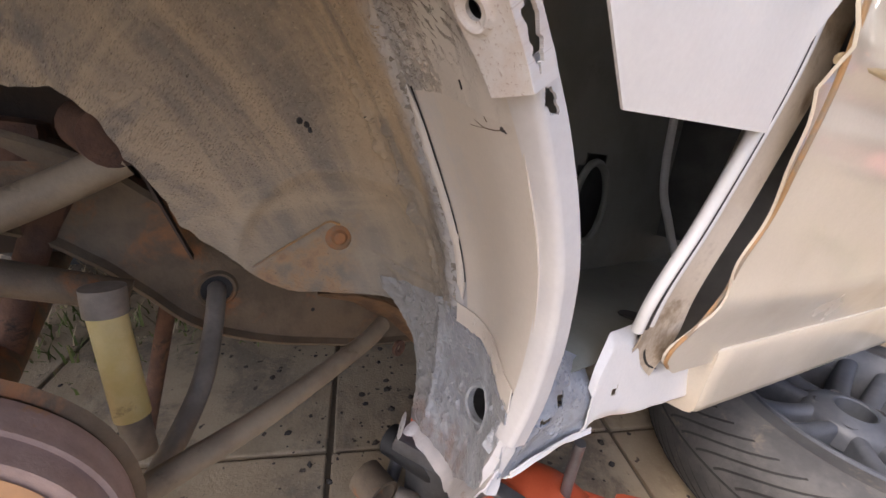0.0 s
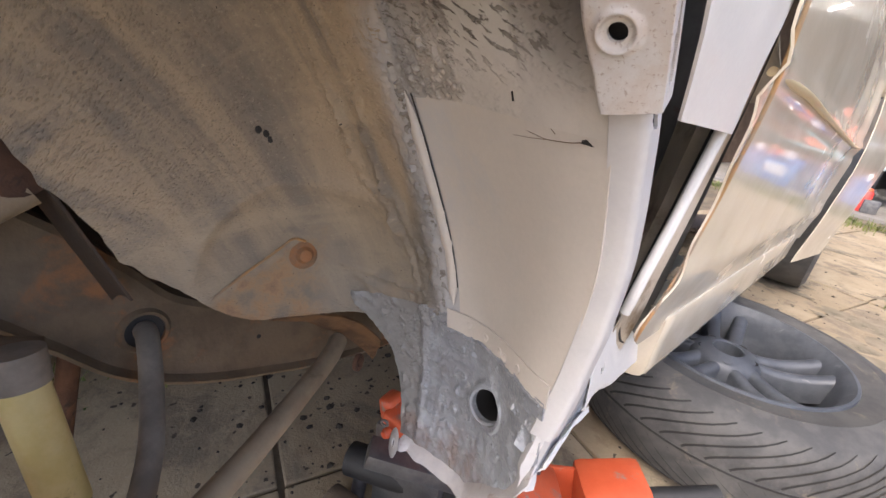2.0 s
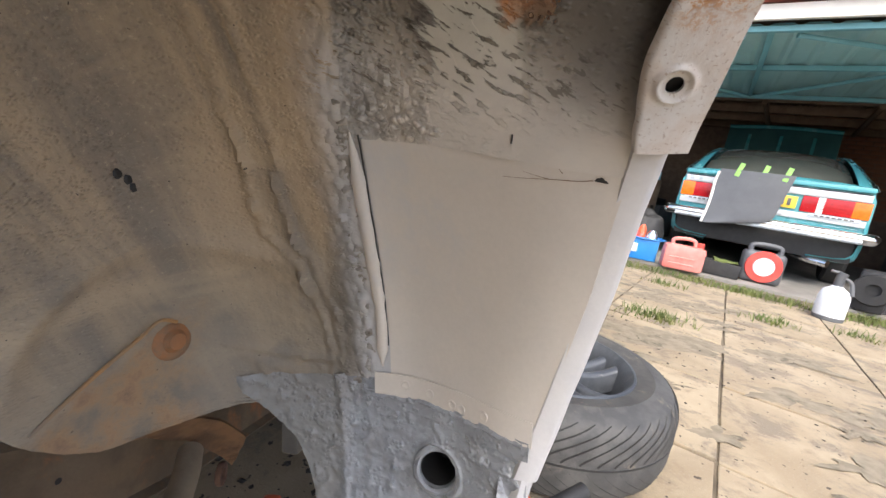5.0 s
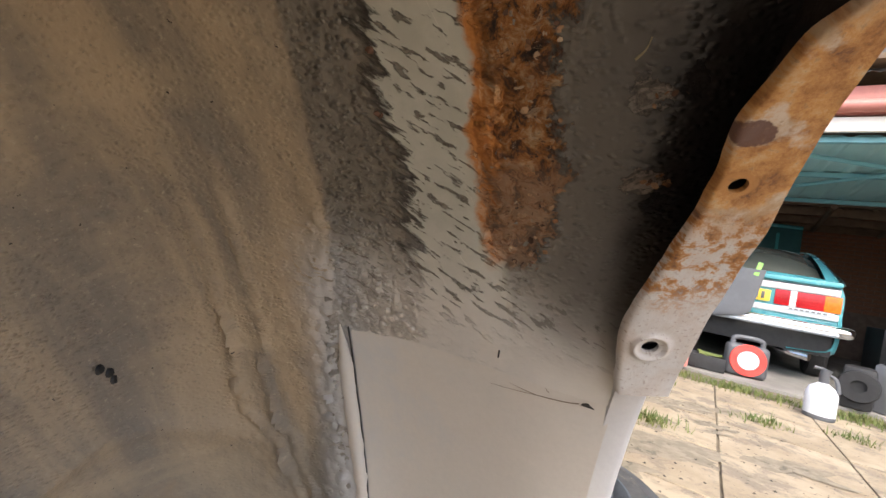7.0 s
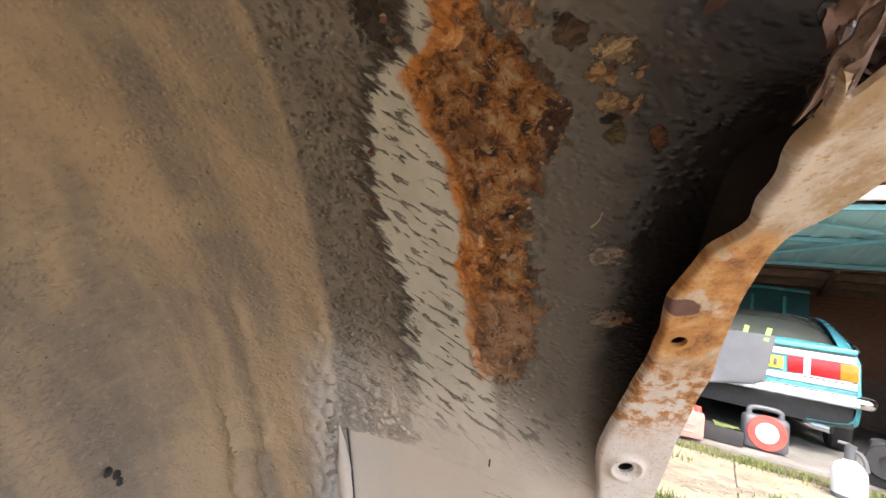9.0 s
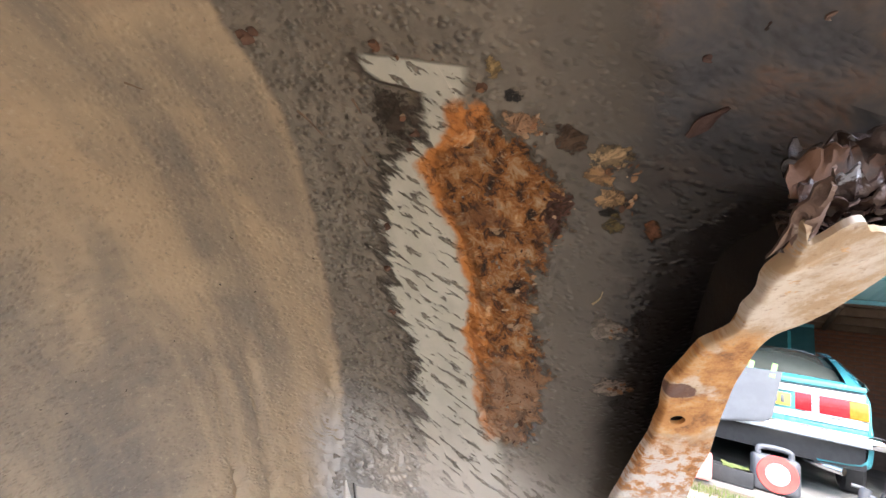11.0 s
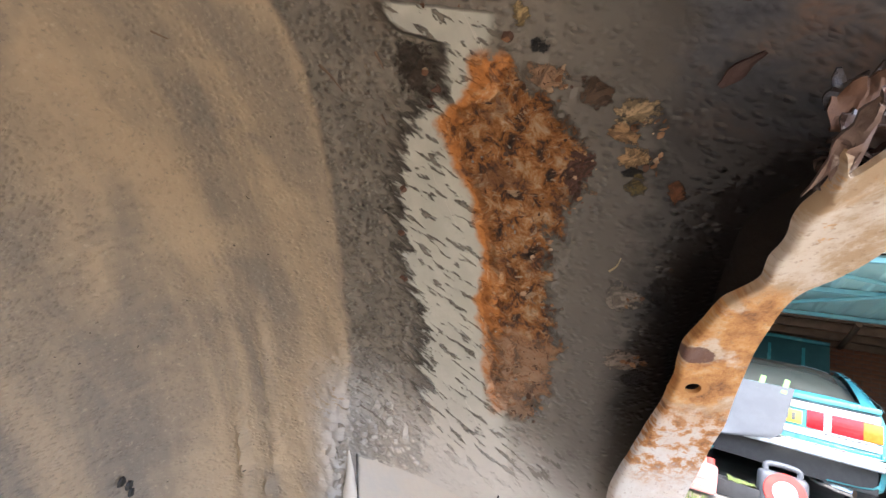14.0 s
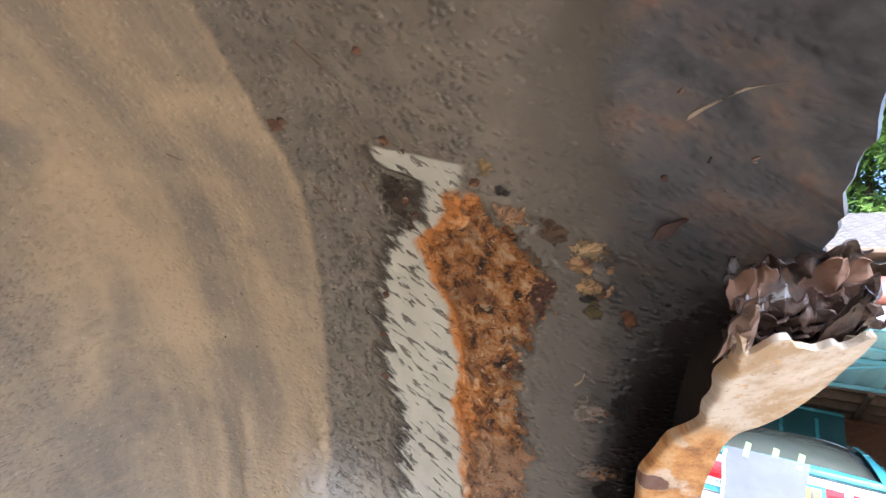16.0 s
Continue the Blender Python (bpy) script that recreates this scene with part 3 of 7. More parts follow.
def slab_material():
    n = Nodes("old_concrete_paving")
    o = n.co.outputs["Object"]
    info = n.nt.nodes.new("ShaderNodeObjectInfo")
    shift = n.nt.nodes.new("ShaderNodeVectorMath")
    shift.operation = "ADD"
    n.put(shift.inputs[0], o)
    twist = n.nt.nodes.new("ShaderNodeCombineXYZ")
    n.put(twist.inputs[0], n.math("MULTIPLY", info.outputs["Random"], 37.0))
    n.nt.links.new(twist.outputs[0], shift.inputs[1])
    q = shift.outputs[0]
    big, mid, fine = n.noise(q, 2.6, 5, 0.6, 0.6), n.noise(q, 14, 6, 0.65, 0.3), n.noise(q, 170, 3, 0.6)
    col = n.mix(n.step(big, 0.35, 0.65), (0.295, 0.232, 0.150), (0.42, 0.345, 0.235))
    col = n.mix(n.math("MULTIPLY", info.outputs["Random"], 0.35), col, (0.265, 0.208, 0.138))
    col = n.mix(n.math("MULTIPLY", n.step(mid, 0.52, 0.70), 0.7), col, (0.235, 0.18, 0.12))
    stain = n.step(n.noise(q, 4.5, 7, 0.72, 0.35), 0.49, 0.62)
    col = n.mix(n.math("MULTIPLY", stain, 0.75), col, (0.165, 0.138, 0.105))
    col = n.mix(n.step(n.noise(q, 38, 3, 0.5), 0.66, 0.70), col, (0.07, 0.055, 0.04))
    col = n.mix(n.math("MULTIPLY", n.step(fine, 0.55, 0.75), 0.3), col, (0.46, 0.415, 0.34))
    return n.done(col, 0.88, 0.0, n.math("ADD", mid, n.math("MULTIPLY", fine, 0.6)), 0.004, 0.6)


M["slab"] = slab_material()
M["soilfilm"] = plain("thin_soil_film", (0.20, 0.168, 0.118), (0.29, 0.245, 0.175), 16, 0.95, 0, 0.003, 90, (0.13, 0.108, 0.076), 0.52, 0.12)
M["soil"] = plain("dirt_joint", (0.115, 0.092, 0.064), (0.20, 0.160, 0.108), 9, 0.95, 0, 0.006, 60)
M["concrete"] = plain("garage_concrete", (0.19, 0.178, 0.16), (0.26, 0.243, 0.22), 3, 0.85, 0, 0.002, 60, (0.18, 0.165, 0.15), 0.58, 0.12)
M["grass"] = plain("grass", (0.09, 0.13, 0.03), (0.19, 0.20, 0.06), 3, 0.8, 0, 0.0, 50)
M["straw"] = plain("dry_straw", (0.30, 0.24, 0.14), (0.42, 0.35, 0.22), 5, 0.85, 0, 0.0, 50)
M["leaf"] = plain("tree_leaves", (0.12, 0.22, 0.035), (0.21, 0.34, 0.065), 2, 0.6, 0, 0.0, 30, Transmission_Weight=0.0)
M["bark"] = plain("bark", (0.12, 0.095, 0.07), (0.18, 0.14, 0.10), 9, 0.9, 0, 0.006, 60)


# ---- building tools ----
def part(name, bm, material, parent=None, label="", smooth=True):
    """Links a bmesh as one mesh object under a thing or a part."""
    me = bpy.data.meshes.new(name)
    bm.to_mesh(me)
    bm.free()
    me.materials.append(material)
    if smooth:
        for p in me.polygons:
            p.use_smooth = True
        me.set_sharp_from_angle(angle=radians(38))
    ob = new(name, me)
    if parent is not None:
        ob.parent = parent
    if label:
        ob["label"] = label
    return ob


def empty(name, m, label, category, group=""):
    ob = new(name)
    ob.matrix_world = m
    ob.empty_display_size = 0.05
    return tagged(ob, label, category, group)


def box(bm, size, at=(0, 0, 0), bevel=0.0, turn=None, segments=2):
    """Adds a (bevelled) box to bm."""
    made = bmesh.ops.create_cube(bm, size=1.0)["verts"]
    bmesh.ops.scale(bm, vec=size, verts=made)
    if bevel > 0:
        edges = list({e for v in made for e in v.link_edges})
        out = bmesh.ops.bevel(bm, geom=edges, offset=bevel, segments=segments, affect="EDGES", profile=0.6)
        made = list({v for f in out["faces"] for v in f.verts} | {v for v in made if v.is_valid})
    m = Matrix.Translation(at) @ (turn or Matrix())
    bmesh.ops.transform(bm, matrix=m, verts=made)
    return made


def one_box(size, at=(0, 0, 0), bevel=0.003, turn=None):
    bm = bmesh.new()
    box(bm, size, at, bevel, turn)
    return bm


def turned(profile, n=40, m=None, closed=False):
    """A lathe about z: profile of (radius, height)."""
    bm = bmesh.new()
    rings = []
    for r, z in profile:
        rings.append([bm.verts.new((r * math.cos(2 * math.pi * k / n), r * math.sin(2 * math.pi * k / n), z)) for k in range(n)])
    pairs = list(zip(rings, rings[1:]))
    if closed:
        pairs.append((rings[-1], rings[0]))
    for a, b in pairs:
        for k in range(n):
            bm.faces.new((a[k], a[(k + 1) % n], b[(k + 1) % n], b[k]))
    bmesh.ops.remove_doubles(bm, verts=bm.verts[:], dist=1e-6)
    bmesh.ops.recalc_face_normals(bm, faces=bm.faces[:])
    if m is not None:
        bmesh.ops.transform(bm, matrix=m, verts=bm.verts[:])
    return bm


def smooth_path(points, n=10):
    """Catmull-Rom through a few points."""
    p = [Vector(q) for q in points]
    p = [p[0] * 2 - p[1], *p, p[-1] * 2 - p[-2]]
    out = []
    for k in range(1, len(p) - 2):
        for j in range(n):
            t = j / n
            a, b, c, d = p[k - 1:k + 3]
            out.append(0.5 * (2 * b + (c - a) * t + (2 * a - 5 * b + 4 * c - d) * t * t + (3 * b - a - 3 * c + d) * t ** 3))
    out.append(p[-2])
    return out


def tube(points, radius, n=14, steps=8, bm=None, taper=1.0):
    """A round tube along a path, closed at its ends."""
    own = bm or bmesh.new()
    path = smooth_path(points, steps) if len(points) > 2 else [Vector(q) for q in points]
    rings, side = [], None
    for k, q in enumerate(path):
        d = (path[min(k + 1, len(path) - 1)] - path[max(k - 1, 0)]).normalized()
        if side is None:
            side = d.orthogonal().normalized()
        side = (side - d * side.dot(d)).normalized()
        up = d.cross(side)
        r = radius * (1 + (taper - 1) * k / max(1, len(path) - 1))
        rings.append([own.verts.new(q + r * (math.cos(2 * math.pi * j / n) * side + math.sin(2 * math.pi * j / n) * up)) for j in range(n)])
    for a, b in zip(rings, rings[1:]):
        for j in range(n):
            own.faces.new((a[j], a[(j + 1) % n], b[(j + 1) % n], b[j]))
    own.faces.new(rings[0][::-1])
    own.faces.new(rings[-1])
    return own


def sheet(rows, thick=0.0, uv=None, keep=None):
    """A sheet from rows of points; thick gives it a back and rims; keep(i, j) leaves out cells."""
    bm = bmesh.new()
    vs = [[bm.verts.new(p) for p in row] for row in rows]
    lay = bm.loops.layers.uv.new("UVMap") if uv else None
    for i in range(len(vs) - 1):
        for j in range(len(vs[i]) - 1):
            if keep and not keep(i, j):
                continue
            f = bm.faces.new((vs[i][j], vs[i][j + 1], vs[i + 1][j + 1], vs[i + 1][j]))
            if uv:
                for loop, (a, b) in zip(f.loops, ((i, j), (i, j + 1), (i + 1, j + 1), (i + 1, j))):
                    loop[lay].uv = uv[a][b]
    bmesh.ops.delete(bm, geom=[v for v in bm.verts if not v.link_faces], context="VERTS")
    if thick:
        bm.normal_update()
        bmesh.ops.solidify(bm, geom=bm.faces[:], thickness=thick)
    return bm


def leaf(rows, d):
    """A thin torn sheet: rows of points, and the same again set back by d, closed round."""
    back = [[p + d for p in r] for r in rows]
    bm = bmesh.new()
    fr, bk = [[[bm.verts.new(p) for p in r] for r in side] for side in (rows, back)]
    n, m = len(rows), len(rows[0])
    for i in range(n - 1):
        for j in range(m - 1):
            bm.faces.new((fr[i][j], fr[i][j + 1], fr[i + 1][j + 1], fr[i + 1][j]))
            bm.faces.new((bk[i][j], bk[i + 1][j], bk[i + 1][j + 1], bk[i][j + 1]))
    for i in range(n - 1):
        for j in (0, m - 1):
            bm.faces.new((fr[i][j], fr[i + 1][j], bk[i + 1][j], bk[i][j]))
    for j in range(m - 1):
        for i in (0, n - 1):
            bm.faces.new((fr[i][j], fr[i][j + 1], bk[i][j + 1], bk[i][j]))
    return bm


def lerp(x, pts):
    """Straight lines through (x, y) points."""
    return float(np.interp(x, [p[0] for p in pts], [p[1] for p in pts]))


def wob(p, scale, seed=0.0):
    return noise.noise(Vector(p) * scale + Vector((seed, seed * 1.7, -seed)))

# ---- ground ----
FACE = -24.0   # the paving and the garage lie at this turn


def ground():
    bm = bmesh.new()
    ring = [0, 1.5, 4, 10, 30, 120, 600, 2500]
    n = 48
    loops = [[bm.verts.new((r * math.cos(2 * math.pi * k / n), r * math.sin(2 * math.pi * k / n), -0.011)) for k in range(n)] for r in ring[1:]]
    mid = bm.verts.new((0, 0, -0.011))
    for k in range(n):
        bm.faces.new((mid, loops[0][k], loops[0][(k + 1) % n]))
    for a, b in zip(loops, loops[1:]):
        for k in range(n):
            bm.faces.new((a[k], b[k], b[(k + 1) % n], a[(k + 1) % n]))
    return tagged(part("ground", bm, M["soil"], smooth=False), "brown dirt ground between and beyond the paving", "ground", kind="structure")


ground()

# ---- the raised car ----
car = empty("car", LIFT, "cream car on a jack with a cut-open primed rear arch", "car")

YC, ZC = -0.10, 0.40          # the wheel arch's centre, in the car's own axes
SECTION = [(-0.235, 0.325), (-0.26, 0.352), (-0.30, 0.372), (-0.34, 0.389), (-0.38, 0.394), (-0.42, 0.394),
           (-0.46, 0.386), (-0.49, 0.368), (-0.508, 0.335), (-0.518, 0.29), (-0.525, 0.24), (-0.53, 0.195), (-0.532, 0.165)]
SWELL = [(-40, 1.02), (-20, 1.02), (5, 1.0), (28, 0.955), (53, 0.98), (72, 1.04), (110, 1.04), (230, 1.02)]
RIM = [(-25, -0.262), (-1, -0.254), (7, -0.240), (20, -0.2225), (31, -0.215), (40, -0.208), (46, -0.196), (52, -0.186), (60, -0.181), (66, -0.178), (72, -0.176), (75.7, -0.1800), (78.4, -0.1845), (80, -0.1880), (81.5, -0.1912), (83, -0.1950), (86, -0.2000), (90, -0.203), (230, -0.203)]


def bend(x, pts):
    """Smooth curve through (x, y) points."""
    xs = [p[0] for p in pts]
    k = max(0, min(len(xs) - 2, int(np.searchsorted(xs, x)) - 1))
    t = max(0.0, min(1.0, (x - xs[k]) / (xs[k + 1] - xs[k])))
    ys = [p[1] for p in pts]

    def slope(i):
        a, b = max(0, i - 1), min(len(xs) - 1, i + 1)
        return (ys[b] - ys[a]) / (xs[b] - xs[a])
    h = xs[k + 1] - xs[k]
    t2, t3 = t * t, t ** 3
    return (2 * t3 - 3 * t2 + 1) * ys[k] + (t3 - 2 * t2 + t) * h * slope(k) + (3 * t2 - 2 * t3) * ys[k + 1] + (t3 - t2) * h * slope(k + 1)


def arch_section(phi):
    """The arch's section at an angle round the wheel, from rim to inner wall: (across, radius)."""
    k, rim = bend(phi, SWELL), bend(phi, RIM)
    out = []
    for x, r in SECTION:
        if x > -0.34:
            x = -0.34 + (x + 0.34) * (rim + 0.34) / (0.34 - 0.235)
        out.append((x, r * (k if x > -0.50 else 1 + (k - 1) * 0.4)))
    lip = bend(phi, [(-25, 0.345), (-3, 0.340), (10, 0.333), (37, 0.3235), (44, 0.336), (50, 0.349), (60, 0.354), (68, 0.350), (74, 0.338), (85, 0.336), (230, 0.34)])
    blend = lerp(phi, [(40, 0.75), (55, 0.0)])
    out[0] = (out[0][0], lip)
    out[1] = (out[1][0], out[1][1] + blend * (lip + 0.3 * (out[2][1] - lip) - out[1][1]))
    return out


def arch_point(phi, x, r):
    a = radians(phi)
    return Vector((x, YC + r * math.cos(a), ZC + r * math.sin(a)))


def arch_radius(phi, x):
    sec = sorted(arch_section(phi)[:9])
    return bend(x, sec)


def smooth_section(phi, n):
    pts = [Vector((x, r, 0)) for x, r in arch_section(phi)]
    path = smooth_path(pts, 8)
    low = lerp(phi, [(-2, 0.36), (-0.4, 0.327), (0.4, 0.275), (2.5, 0.255), (5.4, 0.238), (12, 0.217), (17, 0.203), (23, 0.190), (44, 0.190), (54, 0.202), (62, 0.204), (67, 0.190), (230, 0.19)])
    low += 0.0025 * wob((phi * 0.1, 0, 0), 3.1, 4)
    kept = [path[0]]
    for p in path[1:]:
        if p.x < -0.49 and p.y < low:
            a = kept[-1]
            kept.append(a.lerp(p, (a.y - low) / max(1e-6, a.y - p.y)) if a.y > low else a)
            break
        kept.append(p)
    length = [0.0]
    for a, b in zip(kept, kept[1:]):
        length.append(length[-1] + (b - a).length)
    res = []
    for j in range(n):
        s = length[-1] * j / (n - 1)
        k = max(0, min(len(kept) - 2, int(np.searchsorted(length, s)) - 1))
        t = (s - length[k]) / max(1e-9, length[k + 1] - length[k])
        q = kept[k].lerp(kept[k + 1], t)
        res.append((q.x, q.y, s))
    return res


def arch_relief(phi, x, r, u):
    """Lumps of sealer, ridges, dents: how far the sheet stands proud towards the wheel."""
    v = 0.39 * radians(phi)
    h = 0.0018 * wob((u * 1.0, v, 0), 16, 3) + 0.0008 * wob((u, v, 0), 45, 7)
    h += 0.0011 * max(0.0, wob((u, v, 0), 130, 61) - 0.12) * lerp(u, [(-0.46, 1), (-0.34, 0.6)])
    seam = bend(phi, [(-20, -0.405), (3, -0.392), (20, -0.388), (35, -0.385), (50, -0.372), (75, -0.362), (110, -0.36)])
    near = math.exp(-((u - seam) / 0.014) ** 2)
    fade = lerp(phi, [(-20, 0.7), (5, 1.0), (40, 1.0), (52, 0.3), (60, 0.0)])
    h += fade * near * (0.0022 + 0.0080 * max(0, wob((u * 1.2, v * 0.7, 0), 75, 11)) + 0.0030 * wob((u, v, 0), 170, 13))
    rough = lerp(u, [(-0.47, 0), (-0.45, 1), (-0.385, 1), (-0.37, 0)]) * lerp(phi, [(36, 1), (52, 0)])
    if rough > 0:
        h += rough * (0.0016 * max(0.0, wob((u, v, 0), 150, 71)) + 0.0010 * max(0.0, wob((u, v, 0), 240, 73)))
    lump = max(0.0, wob((u, v * 0.7, 0), 85, 31))
    ridge_1 = bend(phi, [(-2, -0.412), (5, -0.419), (12.6, -0.427), (19, -0.435), (24, -0.455), (29, -0.453), (40, -0.452), (60, -0.450)])
    ridge_2 = bend(phi, [(5, -0.409), (12, -0.415), (20, -0.426), (24.5, -0.434), (32.5, -0.431), (42, -0.429), (60, -0.424)])
    for line, height, a, b in ((ridge_1, 0.0066, 4, 42), (ridge_2, 0.0062, 8, 44)):
        band = lerp(phi, [(a - 6, 0), (a + 3, 1), (b - 12, 1), (b + 14, 0)])
        line += 0.004 * wob((v, 0, 0), 38, height * 900 + a)
        h += band * (height * (0.35 + 1.9 * lump) + 0.0012 * wob((u, v, 0), 150, a)) * math.exp(-((u - line) / 0.0036) ** 2)
    # pressed dome on the lower inner wall
    p = arch_point(phi, x, r)
    d = math.hypot(p.y - 0.212, p.z - 0.448)
    inner = lerp(x, [(-0.455, 1), (-0.41, 0)])
    if inner > 0:
        h += inner * 0.0055 * math.exp(-((d - 0.090) / 0.007) ** 2) * lerp(p.z, [(0.43, 0), (0.49, 1)])
        h -= inner * 0.009 * max(0.0, 1 - (d / 0.083) ** 2)
    for (ya, za), (yb, zb) in (((0.276, 0.432), (0.287, 0.401)), ((0.268, 0.440), (0.290, 0.422)), ((0.256, 0.452), (0.292, 0.436))):
        if abs(p.y - 0.275) < 0.03 and p.z < 0.47 and x < -0.41:
            t = max(0.0, min(1.0, ((p.y - ya) * (yb - ya) + (p.z - za) * (zb - za)) / ((yb - ya) ** 2 + (zb - za) ** 2)))
            d = math.hypot(p.y - ya - t * (yb - ya), p.z - za - t * (zb - za))
            h += 0.003 * math.exp(-(d / 0.0026) ** 2)
    # crusty rust stands in flakes
    if 0.31 < v < 0.487 and -0.276 < u < -0.240:
        h += 0.0035 * max(0.0, wob((u, v, 0), 160, 21)) + 0.002 * wob((u, v, 0), 320, 23)
    # crust of old sealer above the panel's corner
    c = math.exp(-((u + 0.348) / 0.022) ** 2) * math.exp(-((v - 0.262) / 0.028) ** 2)
    h += c * (0.0025 + 0.0060 * max(0.0, wob((u * 2.2, v * 0.8, 0), 75, 41)) + 0.002 * wob((u * 2, v, 0), 150, 43))
    # blistered, eaten outer zone
    far = lerp(u, [(-0.245, 0), (-0.215, 1)]) * lerp(phi, [(64, 0), (72, 1)])
    if far > 0:
        h += far * (0.0035 * wob((u, v, 0), 24, 51) + 0.0016 * max(0.0, wob((u, v, 0), 55, 53)))
    if phi < 2:
        h += 0.0016 * max(0, wob((u, v, 0), 120, 17))
    return h


def wheel_arch():
    rows, uvs = [], []
    angles = [-0.4 + k * 0.36 for k in range(140)] + [50.0 + k * 0.5 for k in range(100)] + [99.5 + k * 4 for k in range(1, 18)]
    for phi in angles:
        sec = smooth_section(phi, 290)
        row, uvrow = [], []
        for j, (x, r, s) in enumerate(sec):
            row.append((x, r, s))
        ref = min(row, key=lambda q: abs(q[0] + 0.34))
        out = []
        for x, r, s in row:
            u = -0.34 - (s - ref[2])
            k = arch_relief(phi, x, r, u)
            inward = lerp(x, [(-0.53, 0.0), (-0.50, 0.35), (-0.47, 0.85), (-0.44, 1.0)])
            q = arch_point(phi, x + (1 - inward) * k, r - inward * k)
            if phi > 66 and x > -0.22:
                # eaten, ragged rim
                bite = lerp(x, [(-0.205, 0), (-0.180, 1)]) * lerp(phi, [(66, 0), (73, 1)])
                q += Vector((0.004 * wob((phi * 0.11, 0, 0), 2.1, 5) + 0.0045 * wob((phi * 0.5, 0, 0), 1.7, 9), 0, 0.004 * wob((phi * 0.3, 1, 0), 1.9, 2))) * bite
            out.append(q)
            uvrow.append((u, 0.39 * radians(phi)))
        rows.append(out)
        uvs.append(uvrow)

    def keep(i, j):
        if angles[i] < 3.0 and rows[i][j].x > -0.478:
            return False
        if 6.5 < angles[i] < 33.5 and rows[i][j].x > -0.363:
            return False
        return True
    bm = sheet(rows, 0.0, uvs, keep)
    bm.normal_update()
    bmesh.ops.solidify(bm, geom=bm.faces[:], thickness=0.0012)
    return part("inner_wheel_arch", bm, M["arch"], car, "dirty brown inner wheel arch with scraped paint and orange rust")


wheel_arch()


def strip_on_arch(phis, xs, lift, thick, lumps=0.0, seed=0):
    """A sheet that follows the arch, proud of it by lift."""
    rows = []
    for phi in phis:
        rows.append([arch_point(phi, x, arch_radius(phi, x) - lift - lumps * max(0, wob((x, phi * 0.0068, 0), 90, seed))) for x in xs(phi)])
    return sheet(rows, thick)


def even(a, b, n):
    return [a + (b - a) * k / (n - 1) for k in range(n)]


